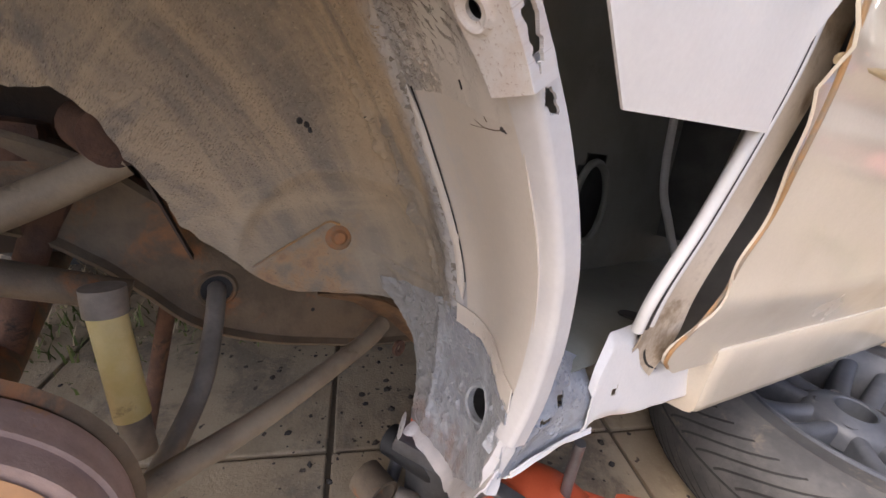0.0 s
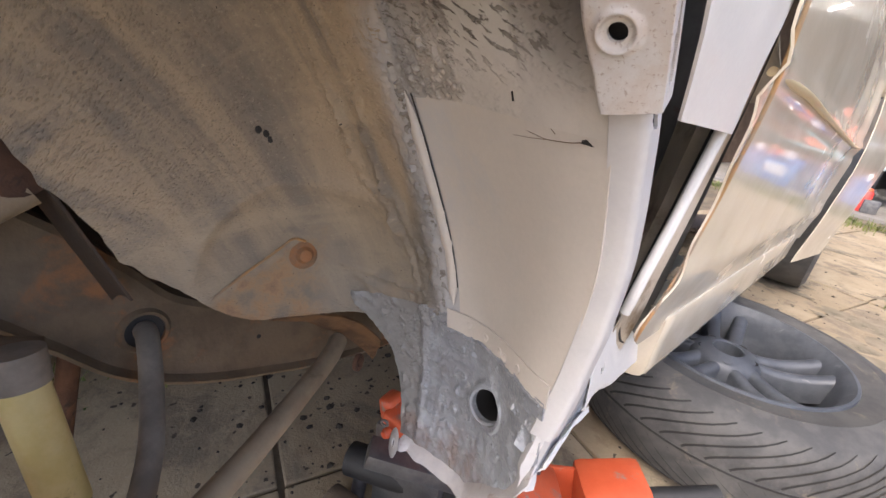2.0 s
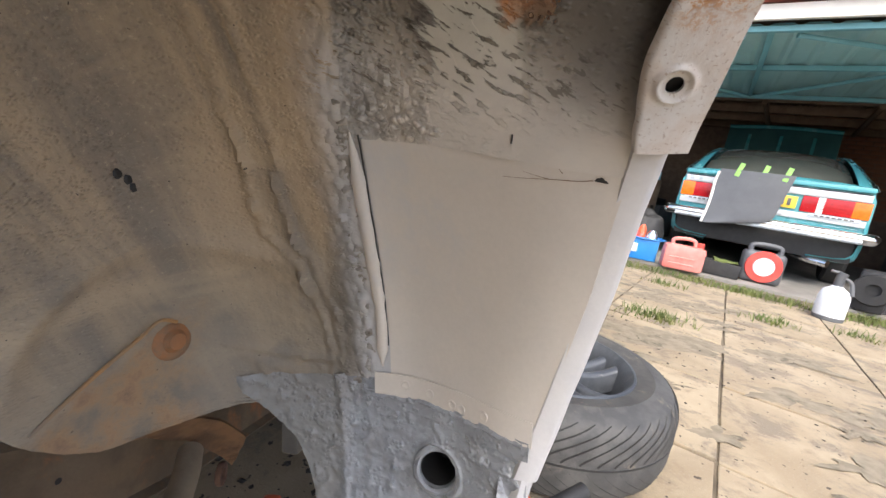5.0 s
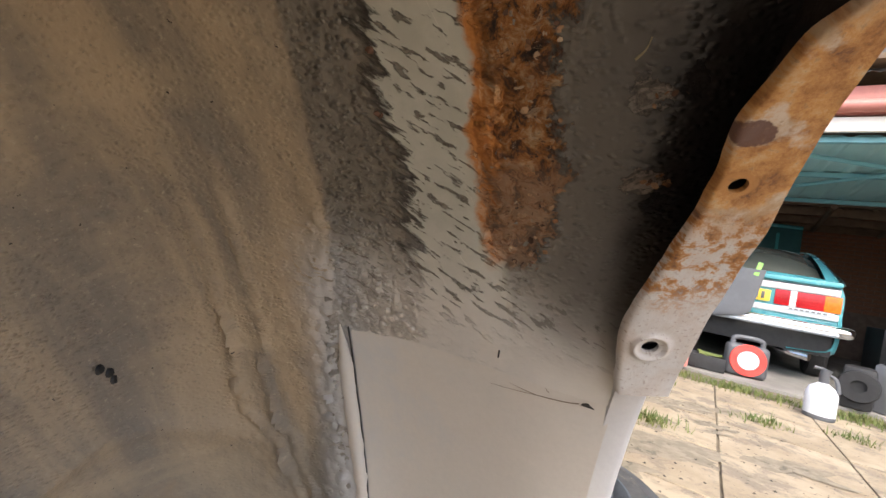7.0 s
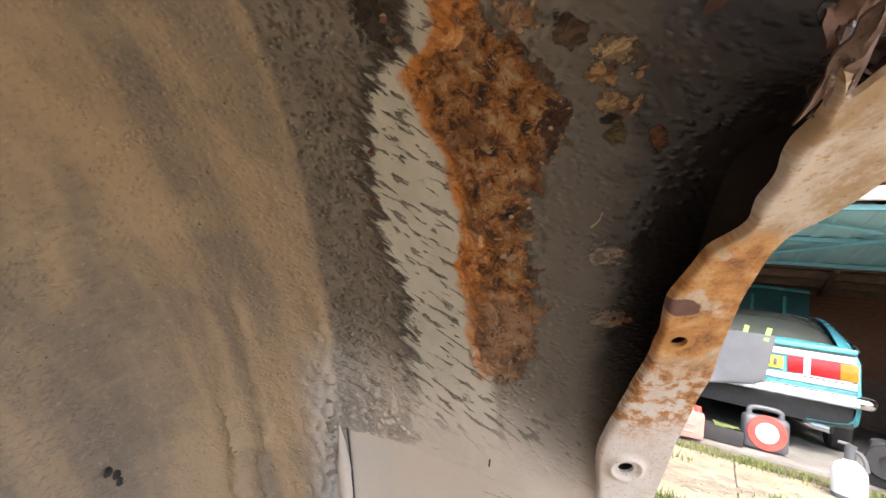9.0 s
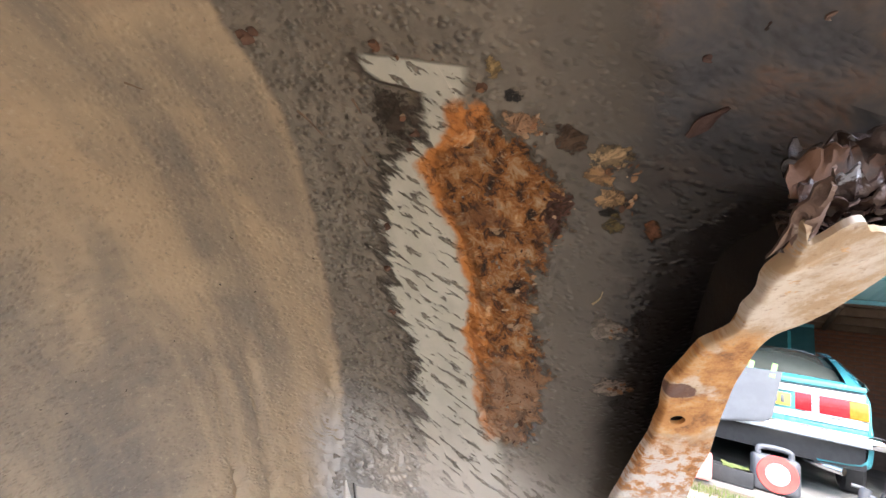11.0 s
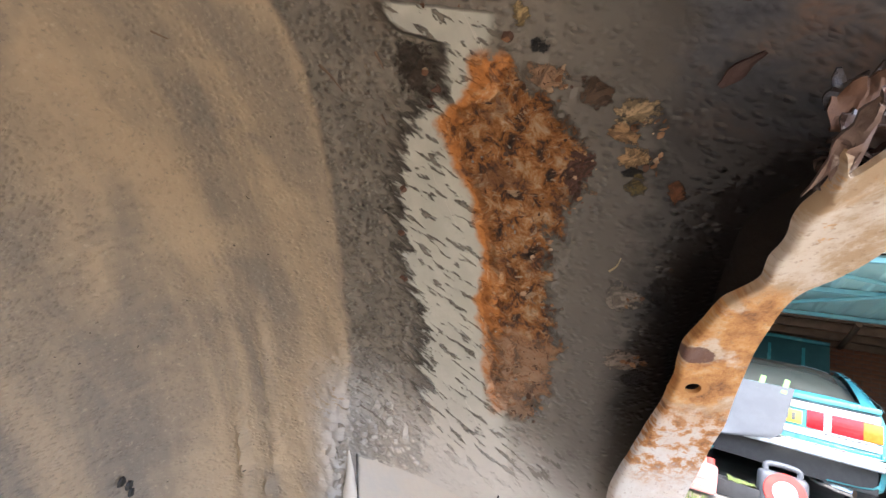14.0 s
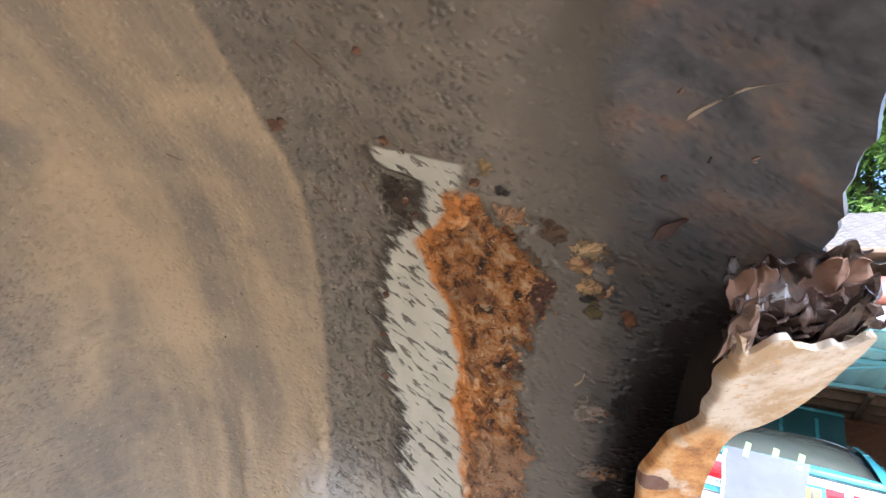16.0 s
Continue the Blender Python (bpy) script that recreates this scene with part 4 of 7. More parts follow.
def repair_panel():
    top = lambda x: 34.6 + 1.2 * wob((x, 0, 0), 25, 2)
    rows = []
    for i in range(44):
        row = []
        for x in even(-0.366, -0.2225, 30):
            t = i / 43
            phi = 3.6 + t * (top(x) - 3.6)
            xx = x if x < -0.30 else -0.30 + (x + 0.30) * (bend(phi, RIM) - 0.001 + 0.30) / 0.0775
            row.append(arch_point(phi, xx, arch_radius(phi, xx) - 0.0005 - 0.0017 * (1 - t ** 10) - 0.0006 * (1 - t ** 6) * wob((x, phi * 0.007, 0), 9, 4)))
        rows.append(row)
    p = part("repair_panel", sheet(rows, 0.0012), M["panel"], car, "flat welded patch panel in beige grey primer")
    # raised white bead along its inner side
    bm = bmesh.new()
    path = []
    for k in range(40):
        phi = 5 + k * 0.76
        x = -0.3725 + 0.002 * wob((phi * 0.1, 0, 0), 1.5, 8)
        path.append(arch_point(phi, x, arch_radius(phi, x) - 0.003))
    rings = []
    for k, q in enumerate(path):
        d = (path[min(k + 1, 39)] - path[max(k - 1, 0)]).normalized()
        side = Vector((1, 0, 0))
        inn = d.cross(side).normalized()
        if inn.y > 0:
            inn = -inn
        w = (0.0052 + 0.0018 * wob((k * 0.1, 0, 0), 5, 4)) * min(1.0, 0.15 + k / 4, 0.1 + (39 - k) / 7)
        rings.append([bm.verts.new(q + side * w * math.cos(a) + inn * 0.8 * w * math.sin(a)) for a in [math.pi * j / 8 for j in range(9)]])
    for a, b in zip(rings, rings[1:]):
        for j in range(8):
            bm.faces.new((a[j], a[j + 1], b[j + 1], b[j]))
    part("weld_bead", bm, M["panel"], car, "raised pale seam along the patch panel")
    # overlapped lower flange with round weld marks
    fl = strip_on_arch(even(-0.6, 1.7, 6), lambda phi: even(-0.388, -0.252, 36), 0.0042, 0.0014, 0.001, 6)
    part("weld_flange", fl, M["sillend"], car, "blue-grey overlapped seam below the patch panel")
    fl2 = strip_on_arch(even(1.2, 4.2, 6), lambda phi: even(-0.380, -0.250, 30), 0.0044, 0.0009, 0.0, 6)
    part("weld_strip", fl2, M["panel"], car)
    for x, phi in ((-0.352, 3.0), (-0.330, 2.6), (-0.310, 2.3), (-0.302, 2.2), (-0.284, 2.6)):
        q = arch_point(phi, x, arch_radius(phi, x) - 0.0046)
        slope = (arch_radius(phi, x + 0.01) - arch_radius(phi, x - 0.01)) / 0.02
        t = (arch_point(phi, x + 0.1 * slope, arch_radius(phi, x) - 0.1) - arch_point(phi, x, arch_radius(phi, x))).to_track_quat("Z", "Y").to_matrix().to_4x4()
        part("spot_weld", turned([(0.0, 0.0001), (0.0026, 0.0001), (0.0032, 0.0004), (0.0037, 0.0003), (0.0042, -0.0004)], 18, Matrix.Translation(q) @ t), M["panel"], car)
    bm = bmesh.new()
    rim = [(-1.0, 0.0), (-0.75, 0.35), (-0.62, 0.75), (-0.2, 0.85), (0.0, 1.05), (0.35, 0.95), (0.6, 0.6), (0.95, 0.35), (1.35, -0.15), (1.0, -0.25), (0.3, -0.12), (-0.4, -0.1)]
    bm.faces.new([bm.verts.new(arch_point(33.35 + 0.42 * q, -0.2265 + 0.0029 * p, arch_radius(33.35 + 0.42 * q, -0.2265 + 0.0029 * p) - 0.0034)) for p, q in rim])
    bmesh.ops.triangulate(bm, faces=bm.faces[:])
    part("tear", bm, M["black"], car, "small ragged tear at the edge of the patch panel")
    part("seam_gap", tube([arch_point(p, -0.3668 + 0.0006 * wob((p, 0, 0), 0.7, 3), arch_radius(p, -0.3668) - 0.0032) for p in even(8, 34.4, 14)], 0.0006, 6, 3), M["black"], car, "thin dark gap beside the pale seam")
    weld = []
    for k in range(90):
        x = -0.384 + k * 0.128 / 89
        p = 1.1 + 0.35 * wob((x, 0, 0), 55, 3)
        weld.append(arch_point(p, x, arch_radius(p, x) - 0.0042 - 0.0012 * wob((x, 0, 0), 160, 5)))
    bm = tube(weld, 0.0021, 8, 1)
    for q in bm.verts:
        q.co += Vector((0, 0.5, 1)) * 0.0012 * wob(q.co, 260, 4)
    part("weld_line", bm, M["sillend"], car, "rough lumpy weld below the patch panel")
    # crack and dimples scratched above it
    def drawn(name, ends, rad, label=""):
        part(name, tube([arch_point(p, x, arch_radius(p, x) - 0.0025) for x, p in ends], rad, 5, 5, taper=0.4), M["wood"], car, label)
    drawn("scratch", [(-0.2295, 33.3), (-0.236, 33.05), (-0.243, 32.9), (-0.250, 32.75), (-0.262, 32.4), (-0.275, 32.1)], 0.00026, "thin dark scratch across the patch panel")
    drawn("scratch", [(-0.250, 32.75), (-0.257, 32.85), (-0.264, 33.0)], 0.0002)
    drawn("scratch", [(-0.244, 33.5), (-0.246, 33.9)], 0.00022)
    part("mark", tube([arch_point(p, x, arch_radius(p, x) - 0.0028) for x, p in ((-0.270, 36.2), (-0.2705, 35.4))], 0.0005, 5), M["black"], car)


repair_panel()


def sill_end():
    """The sill's closing plate, with its round hole and bent lower flange."""
    nphi, nx = 104, 128
    hphi, hx, hr = -6.8, -0.3215, 0.0155
    bm = bmesh.new()
    grid = []
    for i in range(nphi):
        row = []
        for j in range(nx):
            s = j / (nx - 1)
            t = i / (nphi - 1)
            x_out, x_in = -0.252, None
            lowest = lambda x: lerp(x, [(-0.43, -18), (-0.33, -18.5), (-0.276, -13), (-0.25, -6)])
            x = x_out
            x_low = -0.425
            top = 3.4
            x = x_out + s * (-0.475 - x_out)
            bottom = lowest(x)
            phi = bottom + t * (top - bottom)
            limit = bend(phi, [(-25, -0.415), (-14, -0.429), (-6, -0.451), (0, -0.485), (4, -0.50)])
            x = x_out + s * (limit - x_out)
            bottom = lowest(x)
            phi = bottom + t * (top - bottom)
            dx, dy = x - hx, (phi - hphi) * 0.0068
            d = math.hypot(dx, dy)
            if 1e-6 < d < 0.024:
                # draw the cells round the hole into rings
                want = hr + (d / 0.024) ** 1.0 * (0.024 - hr) if d > 0.004 else 0.0
                x, phi = hx + dx * want / d, hphi + dy * want / d / 0.0068
                d = want
            r = arch_radius(phi, max(x, -0.49)) if x > -0.49 else arch_radius(phi, -0.49)
            u = x
            w = (x, phi * 0.0068, 0)
            calm = lerp(d, [(0.019, 0.2), (0.028, 1.0)])
            h = 0.0014 * wob(w, 30, 5) + calm * (0.0042 * max(0, wob(w, 95, 8) - 0.06) + 0.0026 * max(0, wob(w, 170, 3) - 0.05) + 0.0004 * wob(w, 300, 2))
            h += 0.004 * math.exp(-((d - 0.0205) / 0.0018) ** 2) * (0.5 if d < 0.03 else 0)
            h += 0.003 * math.exp(-((x + 0.408 + 0.1 * (phi + 6) * 0.0068) / 0.004) ** 2)
            row.append((bm.verts.new(arch_point(phi, x, r - 0.001 - h)), d))
        grid.append(row)
    for i in range(nphi - 1):
        for j in range(nx - 1):
            q = [grid[i][j], grid[i][j + 1], grid[i + 1][j + 1], grid[i + 1][j]]
            if any(d < hr * 0.99 for _, d in q):
                continue
            bm.faces.new([v for v, _ in q])
    bmesh.ops.delete(bm, geom=[v for v in bm.verts if not v.link_faces], context="VERTS")
    bm.normal_update()
    plate = part("sill_end_plate", bm, M["sillend"], car, "lumpy blue-grey primed sill end with a round drain hole")
    # ring round the hole and the dark tube behind
    c = arch_point(hphi, hx, arch_radius(hphi, hx) - 0.001)
    t = (arch_point(hphi, hx, 0.2) - c).to_track_quat("Z", "Y").to_matrix().to_4x4()
    part("hole_rim", turned([(0.0152, -0.006), (0.0150, 0.001), (0.0165, 0.0028), (0.0185, 0.0018), (0.0205, -0.0005)], 40, Matrix.Translation(c) @ t), M["sillend"], plate)
    part("hole_tube", turned([(0.0156, 0.0), (0.0156, -0.06), (0.0, -0.06)], 32, Matrix.Translation(c) @ t), M["black"], plate)
    # bent flange under the plate
    rows = []
    for k in range(46):
        x = -0.418 + k * (0.165 / 45)
        phi = lerp(x, [(-0.43, -18), (-0.33, -18.5), (-0.276, -13), (-0.25, -6)])
        q = arch_point(phi, x, arch_radius(phi, x) - 0.001)
        deep = 0.009 + 0.004 * wob((x, 0, 0), 60, 3) + (0.005 if x < -0.408 else 0) + 0.004 * math.exp(-((x + 0.30) / 0.03) ** 2)
        row = [q]
        for s in (0.25, 0.6, 1.0):
            row.append(q + Vector((0.0, -deep * s, -0.008 * s * s - 0.003 * s + 0.0015 * wob((x, s, 0), 50, 6))))
        rows.append(row)
    part("sill_flange", sheet(rows, 0.0014), M["paleflange"], car, "bent bare lower flange of the sill end")
    q = Vector((-0.419, 0.268, 0.272))
    part("flange_tab", turned([(0.0035, 0), (0.011, 0.0), (0.012, 0.0008), (0.011, 0.0016), (0.0035, 0.0016)], 20, Matrix.Translation(q) @ pose(0, 0, 0, 78, 0, -30) @ Matrix.Diagonal((1, 1.35, 1, 1)), True), M["strip"], car, "torn tab with a small hole")


sill_end()


def arch_lip():
    # new folded strip along the lower front of the arch
    def edge_in(phi):
        return bend(phi, [(-6, -0.268), (-1, -0.258), (7, -0.244), (20, -0.2265), (31, -0.219), (38, -0.2155)])
    rows = []
    for k in range(330):
        phi = -3.0 + k * 41.5 / 329
        r = lerp(phi, [(-3, 0.337), (10, 0.331), (37, 0.3205)])
        x = edge_in(phi)
        w = 0.0165 + 0.0006 * wob((phi * 0.1, 0, 0), 2, 3)
        row = [(x - 0.001, r + 0.010), (x, r + 0.003), (x + 0.0012, r + 0.0006), (x + 0.004, r), (x + w - 0.004, r - 0.0006), (x + w - 0.0012, r + 0.0004), *[(x + w + 0.0004 + 0.0011 * q, r + 0.0025 + 0.010 * q) for q in even(0, 1, 18)]]
        rows.append([arch_point(phi, *q) for q in row])

    def whole(i, j):
        phi, deep = -3.0 + (i + 0.5) * 41.5 / 329, 0.0025 + 0.010 * (j - 5.5) / 17
        return j < 6 or j > 21 or math.hypot((phi - 35.2) / 0.95, (deep - 0.0062) / 0.0028) + 0.6 * wob((phi, deep * 300, 0), 1.7, 3) > 1
    part("lip_strip", sheet(rows, 0.0014, keep=whole), M["strip"], car, "new folded arch lip strip in pale grey primer")
    # ragged end of the strip against the sill
    rows = []
    for k in range(20):
        phi = -10.5 + k * 0.44
        r = 0.3375 + 0.0025 * wob((phi * 0.3, 0, 0), 2, 1)
        x = edge_in(max(phi, -6)) + 0.0025 * wob((phi, 0, 0), 0.45, 4) + 0.004
        rows.append([arch_point(phi, x - 0.003 + 0.002 * wob((phi, 1, 0), 0.5, 2), r + 0.010), arch_point(phi, x - 0.001, r + 0.004), arch_point(phi, x + 0.003, r + 0.0015 * wob((phi, 3, 0), 1.3, 2)), arch_point(phi, x + 0.009, r + 0.002), arch_point(phi, x + 0.012, r + 0.009)])
    part("lip_stub", sheet(rows, 0.0010), M["strip"], car, "crumpled white end of the arch lip")
    # old rusted lip above it, wider, with bolt holes
    lx = [(36.5, -0.2165), (40, -0.2195), (44, -0.2195), (49, -0.2145), (55, -0.2085), (60, -0.2095), (64, -0.204), (66, -0.1985), (70, -0.2015), (75, -0.2055)]
    rx = [(36.5, -0.1945), (45, -0.190), (53, -0.1865), (57, -0.188), (62, -0.1895), (65, -0.1885), (67, -0.182), (69, -0.179), (72, -0.180), (75, -0.182)]
    holes = [(-0.208, 42.2, 0.0034), (-0.202, 56.4, 0.0027)]
    bm = bmesh.new()
    grid = []
    for i in range(300):
        phi = 36.8 + i * (73.4 - 36.8) / 299
        a, b = bend(phi, lx), bend(phi, rx)
        a += 0.0012 * wob((phi * 0.3, 0, 0), 2.0, 2)
        row = []
        for j in range(110):
            s = lerp(j / 109, [(0, 0), (0.45, 0.86), (1, 1)])
            x = a + (b - a) * min(1.0, s * 1.15)
            r = 0.3150 + 0.0008 * wob((x, phi * 0.006, 0), 60, 5) - 0.004 * lerp(phi, [(67, 0), (72, 1)])
            phi_jag = phi + lerp(phi, [(68, 0), (73, 1)]) * (1.6 * wob((s * 3, 0, 0), 2.4, 8) + 1.2 * s)
            r += 0.0035 * math.exp(-s * 40) + 0.004 * max(0, (s - 0.86) / 0.14) ** 1.2 * 3.2
            ph = phi_jag
            for hx, hp, hr in holes:
                dx, dy = x - hx, (ph - hp) * 0.0055
                d = math.hypot(dx, dy)
                if 1e-7 < d < hr * 2.2:
                    want = 0 if d < hr * 0.5 else hr + (d - hr * 0.5) / (hr * 1.7) * hr * 1.2
                    x, ph = hx + dx * want / d, hp + dy * want / d / 0.0055
                if hp < 45 and d < 0.013:
                    r -= 0.0016 * math.exp(-((d - 0.0062) / 0.0018) ** 2)
            row.append(bm.verts.new(arch_point(ph, x, r)))
        grid.append(row)
    lay = bm.loops.layers.uv.new("UVMap")
    inside = lambda v: any(math.hypot(v.co.x - hx, (math.degrees(math.atan2(v.co.z - ZC, v.co.y - YC)) - hp) * 0.0055) < hr * 0.98 for hx, hp, hr in holes)
    for i in range(299):
        for j in range(109):
            q = (grid[i][j], grid[i][j + 1], grid[i + 1][j + 1], grid[i + 1][j])
            c = sum((v.co for v in q), Vector()) / 4
            ph, rr = math.degrees(math.atan2(c.z - ZC, c.y - YC)), math.hypot(c.y - YC, c.z - ZC)
            eaten = math.hypot((ph - 40.2) / 2.3, (rr - 0.3212) / 0.0030) + 0.7 * wob((ph, rr * 300, 0), 1.3, 7) < 1 and j > 52
            if eaten or any(inside(v) for v in q):
                continue
            for loop in bm.faces.new(q).loops:
                p = loop.vert.co
                loop[lay].uv = (p.x, 0.315 * math.atan2(p.z - ZC, p.y - YC))
    bmesh.ops.delete(bm, geom=[v for v in bm.verts if not v.link_faces], context="VERTS")
    for v in bm.verts:
        for hx, hp, hr in holes:
            dx, dy = v.co.x - hx, (math.degrees(math.atan2(v.co.z - ZC, v.co.y - YC)) - hp) * 0.0055
            d = math.hypot(dx, dy)
            if v.is_boundary and d < hr * 2:
                v.co = arch_point(hp + dy * hr / d / 0.0055, hx + dx * hr / d, math.hypot(v.co.y - YC, v.co.z - ZC))
    bm.normal_update()
    bmesh.ops.solidify(bm, geom=bm.faces[:], thickness=0.0018)
    part("rusted_lip", bm, M["lip"], car, "old rusted arch lip with bolt holes and flaking primer")
    # black cups added to paint the dark seen through the bolt holes
    for hx, hp, hr in holes:
        q = arch_point(hp, hx, 0.3215)
        t = (arch_point(hp, hx, 0.2) - q).to_track_quat("Z", "Y").to_matrix().to_4x4()
        part("hole_cup", turned([(0.0, 0.0), (hr * 1.7, 0.0), (hr * 1.7, 0.004)], 16, Matrix.Translation(q) @ t), M["black"], car)
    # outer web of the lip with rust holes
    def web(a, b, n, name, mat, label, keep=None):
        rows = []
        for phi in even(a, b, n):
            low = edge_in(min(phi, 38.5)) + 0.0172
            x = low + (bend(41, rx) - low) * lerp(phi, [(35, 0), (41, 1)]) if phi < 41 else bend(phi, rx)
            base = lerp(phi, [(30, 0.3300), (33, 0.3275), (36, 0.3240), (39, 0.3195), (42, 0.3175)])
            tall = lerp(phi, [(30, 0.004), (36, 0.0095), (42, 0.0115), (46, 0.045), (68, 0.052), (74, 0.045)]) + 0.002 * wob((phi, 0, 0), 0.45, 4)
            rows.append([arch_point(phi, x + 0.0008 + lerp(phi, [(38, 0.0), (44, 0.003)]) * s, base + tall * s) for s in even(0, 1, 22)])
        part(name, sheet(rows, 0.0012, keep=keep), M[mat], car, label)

    # its near-black colour paints the shade in the gap behind the lip
    web(43.4, 72.5, 90, "lip_backing", "lip_shade", "web behind the old lip, coloured near-black for its shade")


arch_lip()


def torn_metal():
    """Layers of torn steel where the lip has rusted through."""
    def flap(name, points, tip, mat, label, curl=0.003, k=0):
        rows = []
        a, b = [Vector(p) for p in points]
        tip = Vector(tip)
        for i in range(16):
            t = i / 15
            row = []
            for s in even(0, 1, 9):
                p = a.lerp(b, s).lerp(tip + (b - a) * (s - 0.5) * (0.35 + 0.2 * math.sin(5 * t)), t ** 0.9)
                ang = math.sin(s * 4.5 + 3 * t + k)
                row.append(p + Vector((0.0012 * wob((s, t, k), 5, 2), -curl * ang * (1 - t), curl * ang * 0.6 + 0.0012 * wob((s, t, k), 6, 5))))
            rows.append(row)
        part(name, leaf(rows, Vector((0.0002, 0.0004, 0.0008))), M[mat], car, label)
    flap("torn_flap", (arch_point(71.8, -0.2055, 0.3125), arch_point(72.6, -0.1995, 0.313)), arch_point(75.9, -0.2030, 0.3160), "tornflap", "pointed curled flap of rusty steel", 0.0035)
    flap("torn_flap", (arch_point(72.5, -0.189, 0.314), arch_point(73.6, -0.180, 0.314)), arch_point(76.6, -0.1855, 0.3155), "torn", "short flap of rusty steel", 0.002, 3)
    # crumpled layers lying one behind the other inside the opened lip
    for k in range(7):
        t0 = k / 6
        rows = []
        for i in range(11):
            t = i / 10
            row = []
            for q in even(0, 1, 44):
                x = -0.2030 + 0.0255 * q + 0.0015 * wob((q * 3, t, k), 2.3, 4)
                rise = 72.0 + 0.9 * q + 0.35 * k + (1.1 + 0.7 * wob((q * 4, k, 0), 1.7, 3) + 0.9 * max(0.0, q - 0.5)) * t
                fold = 0.0028 * wob((q * 7, t * 1.6, k * 3.1), 1.3, 6) + 0.0014 * wob((q * 16, t * 3, k), 1.1, 9)
                rag = 0.5 * t ** 3 * wob((q * 11, 2, k), 1.5, 7)
                row.append(arch_point(rise + rag, x, 0.3140 + 0.0125 * t0 + 0.0035 * math.sin(2.4 * t + k) + fold))
            rows.append(row)
        part("torn_layer", leaf(rows, Vector((0.0002, 0.0004, 0.0007))), M[("torngrey", "torn", "torngrey", "torn", "torngrey", "rust", "torn")[k]], car, "" if k else "crumpled glossy layers of torn rusty steel")

    # cracks in the old underseal, with pale curled edges
    def crack(points, wide, k):
        path = smooth_path([(x, p, 0) for x, p in points], 7)
        at = lambda x, p, d: arch_point(p, x, arch_radius(p, x) - d)
        rows = []
        for i, q in enumerate(path):
            t = i / (len(path) - 1)
            w = wide * max(0.03, math.sin(math.pi * t) * (2.2 * max(0.0, wob((t * 3, k, 0), 1.9, 4) + 0.12)))
            rows.append([at(q.x - 0.6 * w * e, q.y - 90 * w * e, 0.0010 + 0.12 * w * e ** 1.5 + 0.0004 * wob((t * 9, e, k), 2, 3)) for e in even(0, 1, 6)])
        part("peeled_edge", leaf(rows, Vector((0, 0.0002, 0.0006))), M["paleflake"], car, "" if k else "pale curled edge of a crack in the underseal")
    crack([(-0.2340, 83.4), (-0.2290, 82.6), (-0.2262, 81.9), (-0.2221, 81.1)], 0.0030, 0)
    crack([(-0.2165, 76.9), (-0.2125, 78.6), (-0.2085, 80.2), (-0.2045, 81.3), (-0.2005, 82.0), (-0.1965, 83.2)], 0.0036, 1)

    # peeled flakes that hang from the arch's outer zone
    def peel(phi, x, size, turn, mat, k):
        q = arch_point(phi, x, arch_radius(phi, x) - 0.001)
        inn = (arch_point(phi, x, 0.2) - q).normalized()
        ax = (Matrix.Rotation(radians(turn), 3, inn) @ Vector((1, 0, 0))).normalized()
        ay = inn.cross(ax)
        rows = []
        for i in range(10):
            t = i / 9
            wide = 0.22 * math.sin(math.pi * (0.12 + 0.8 * t)) * (1 + 0.7 * wob((t, k, 0), 3.3, 2))
            rows.append([q + size * ((t - 0.5) * ax + s * wide * ay) + inn * size * (0.22 * t * t + 0.10 * wob((t, s, k), 2.4, 5)) for s in even(-1, 1, 5)])
        part("peeled_flake", leaf(rows, inn * -0.0006), M[mat], car, "" if k else "curled flake peeling from the arch")
    spots = [(72.6, -0.2065, 0.013, 60, "flake"), (75.6, -0.2105, 0.006, 15, "flake"), (84.5, -0.2205, 0.005, 75, "tornflap"), (77.4, -0.2045, 0.004, 60, "torn"), (78.3, -0.1975, 0.005, 20, "tornflap"), (80.0, -0.2155, 0.003, 40, "tornflap")]
    for k, spot in enumerate(spots):
        peel(*spot, k)


torn_metal()


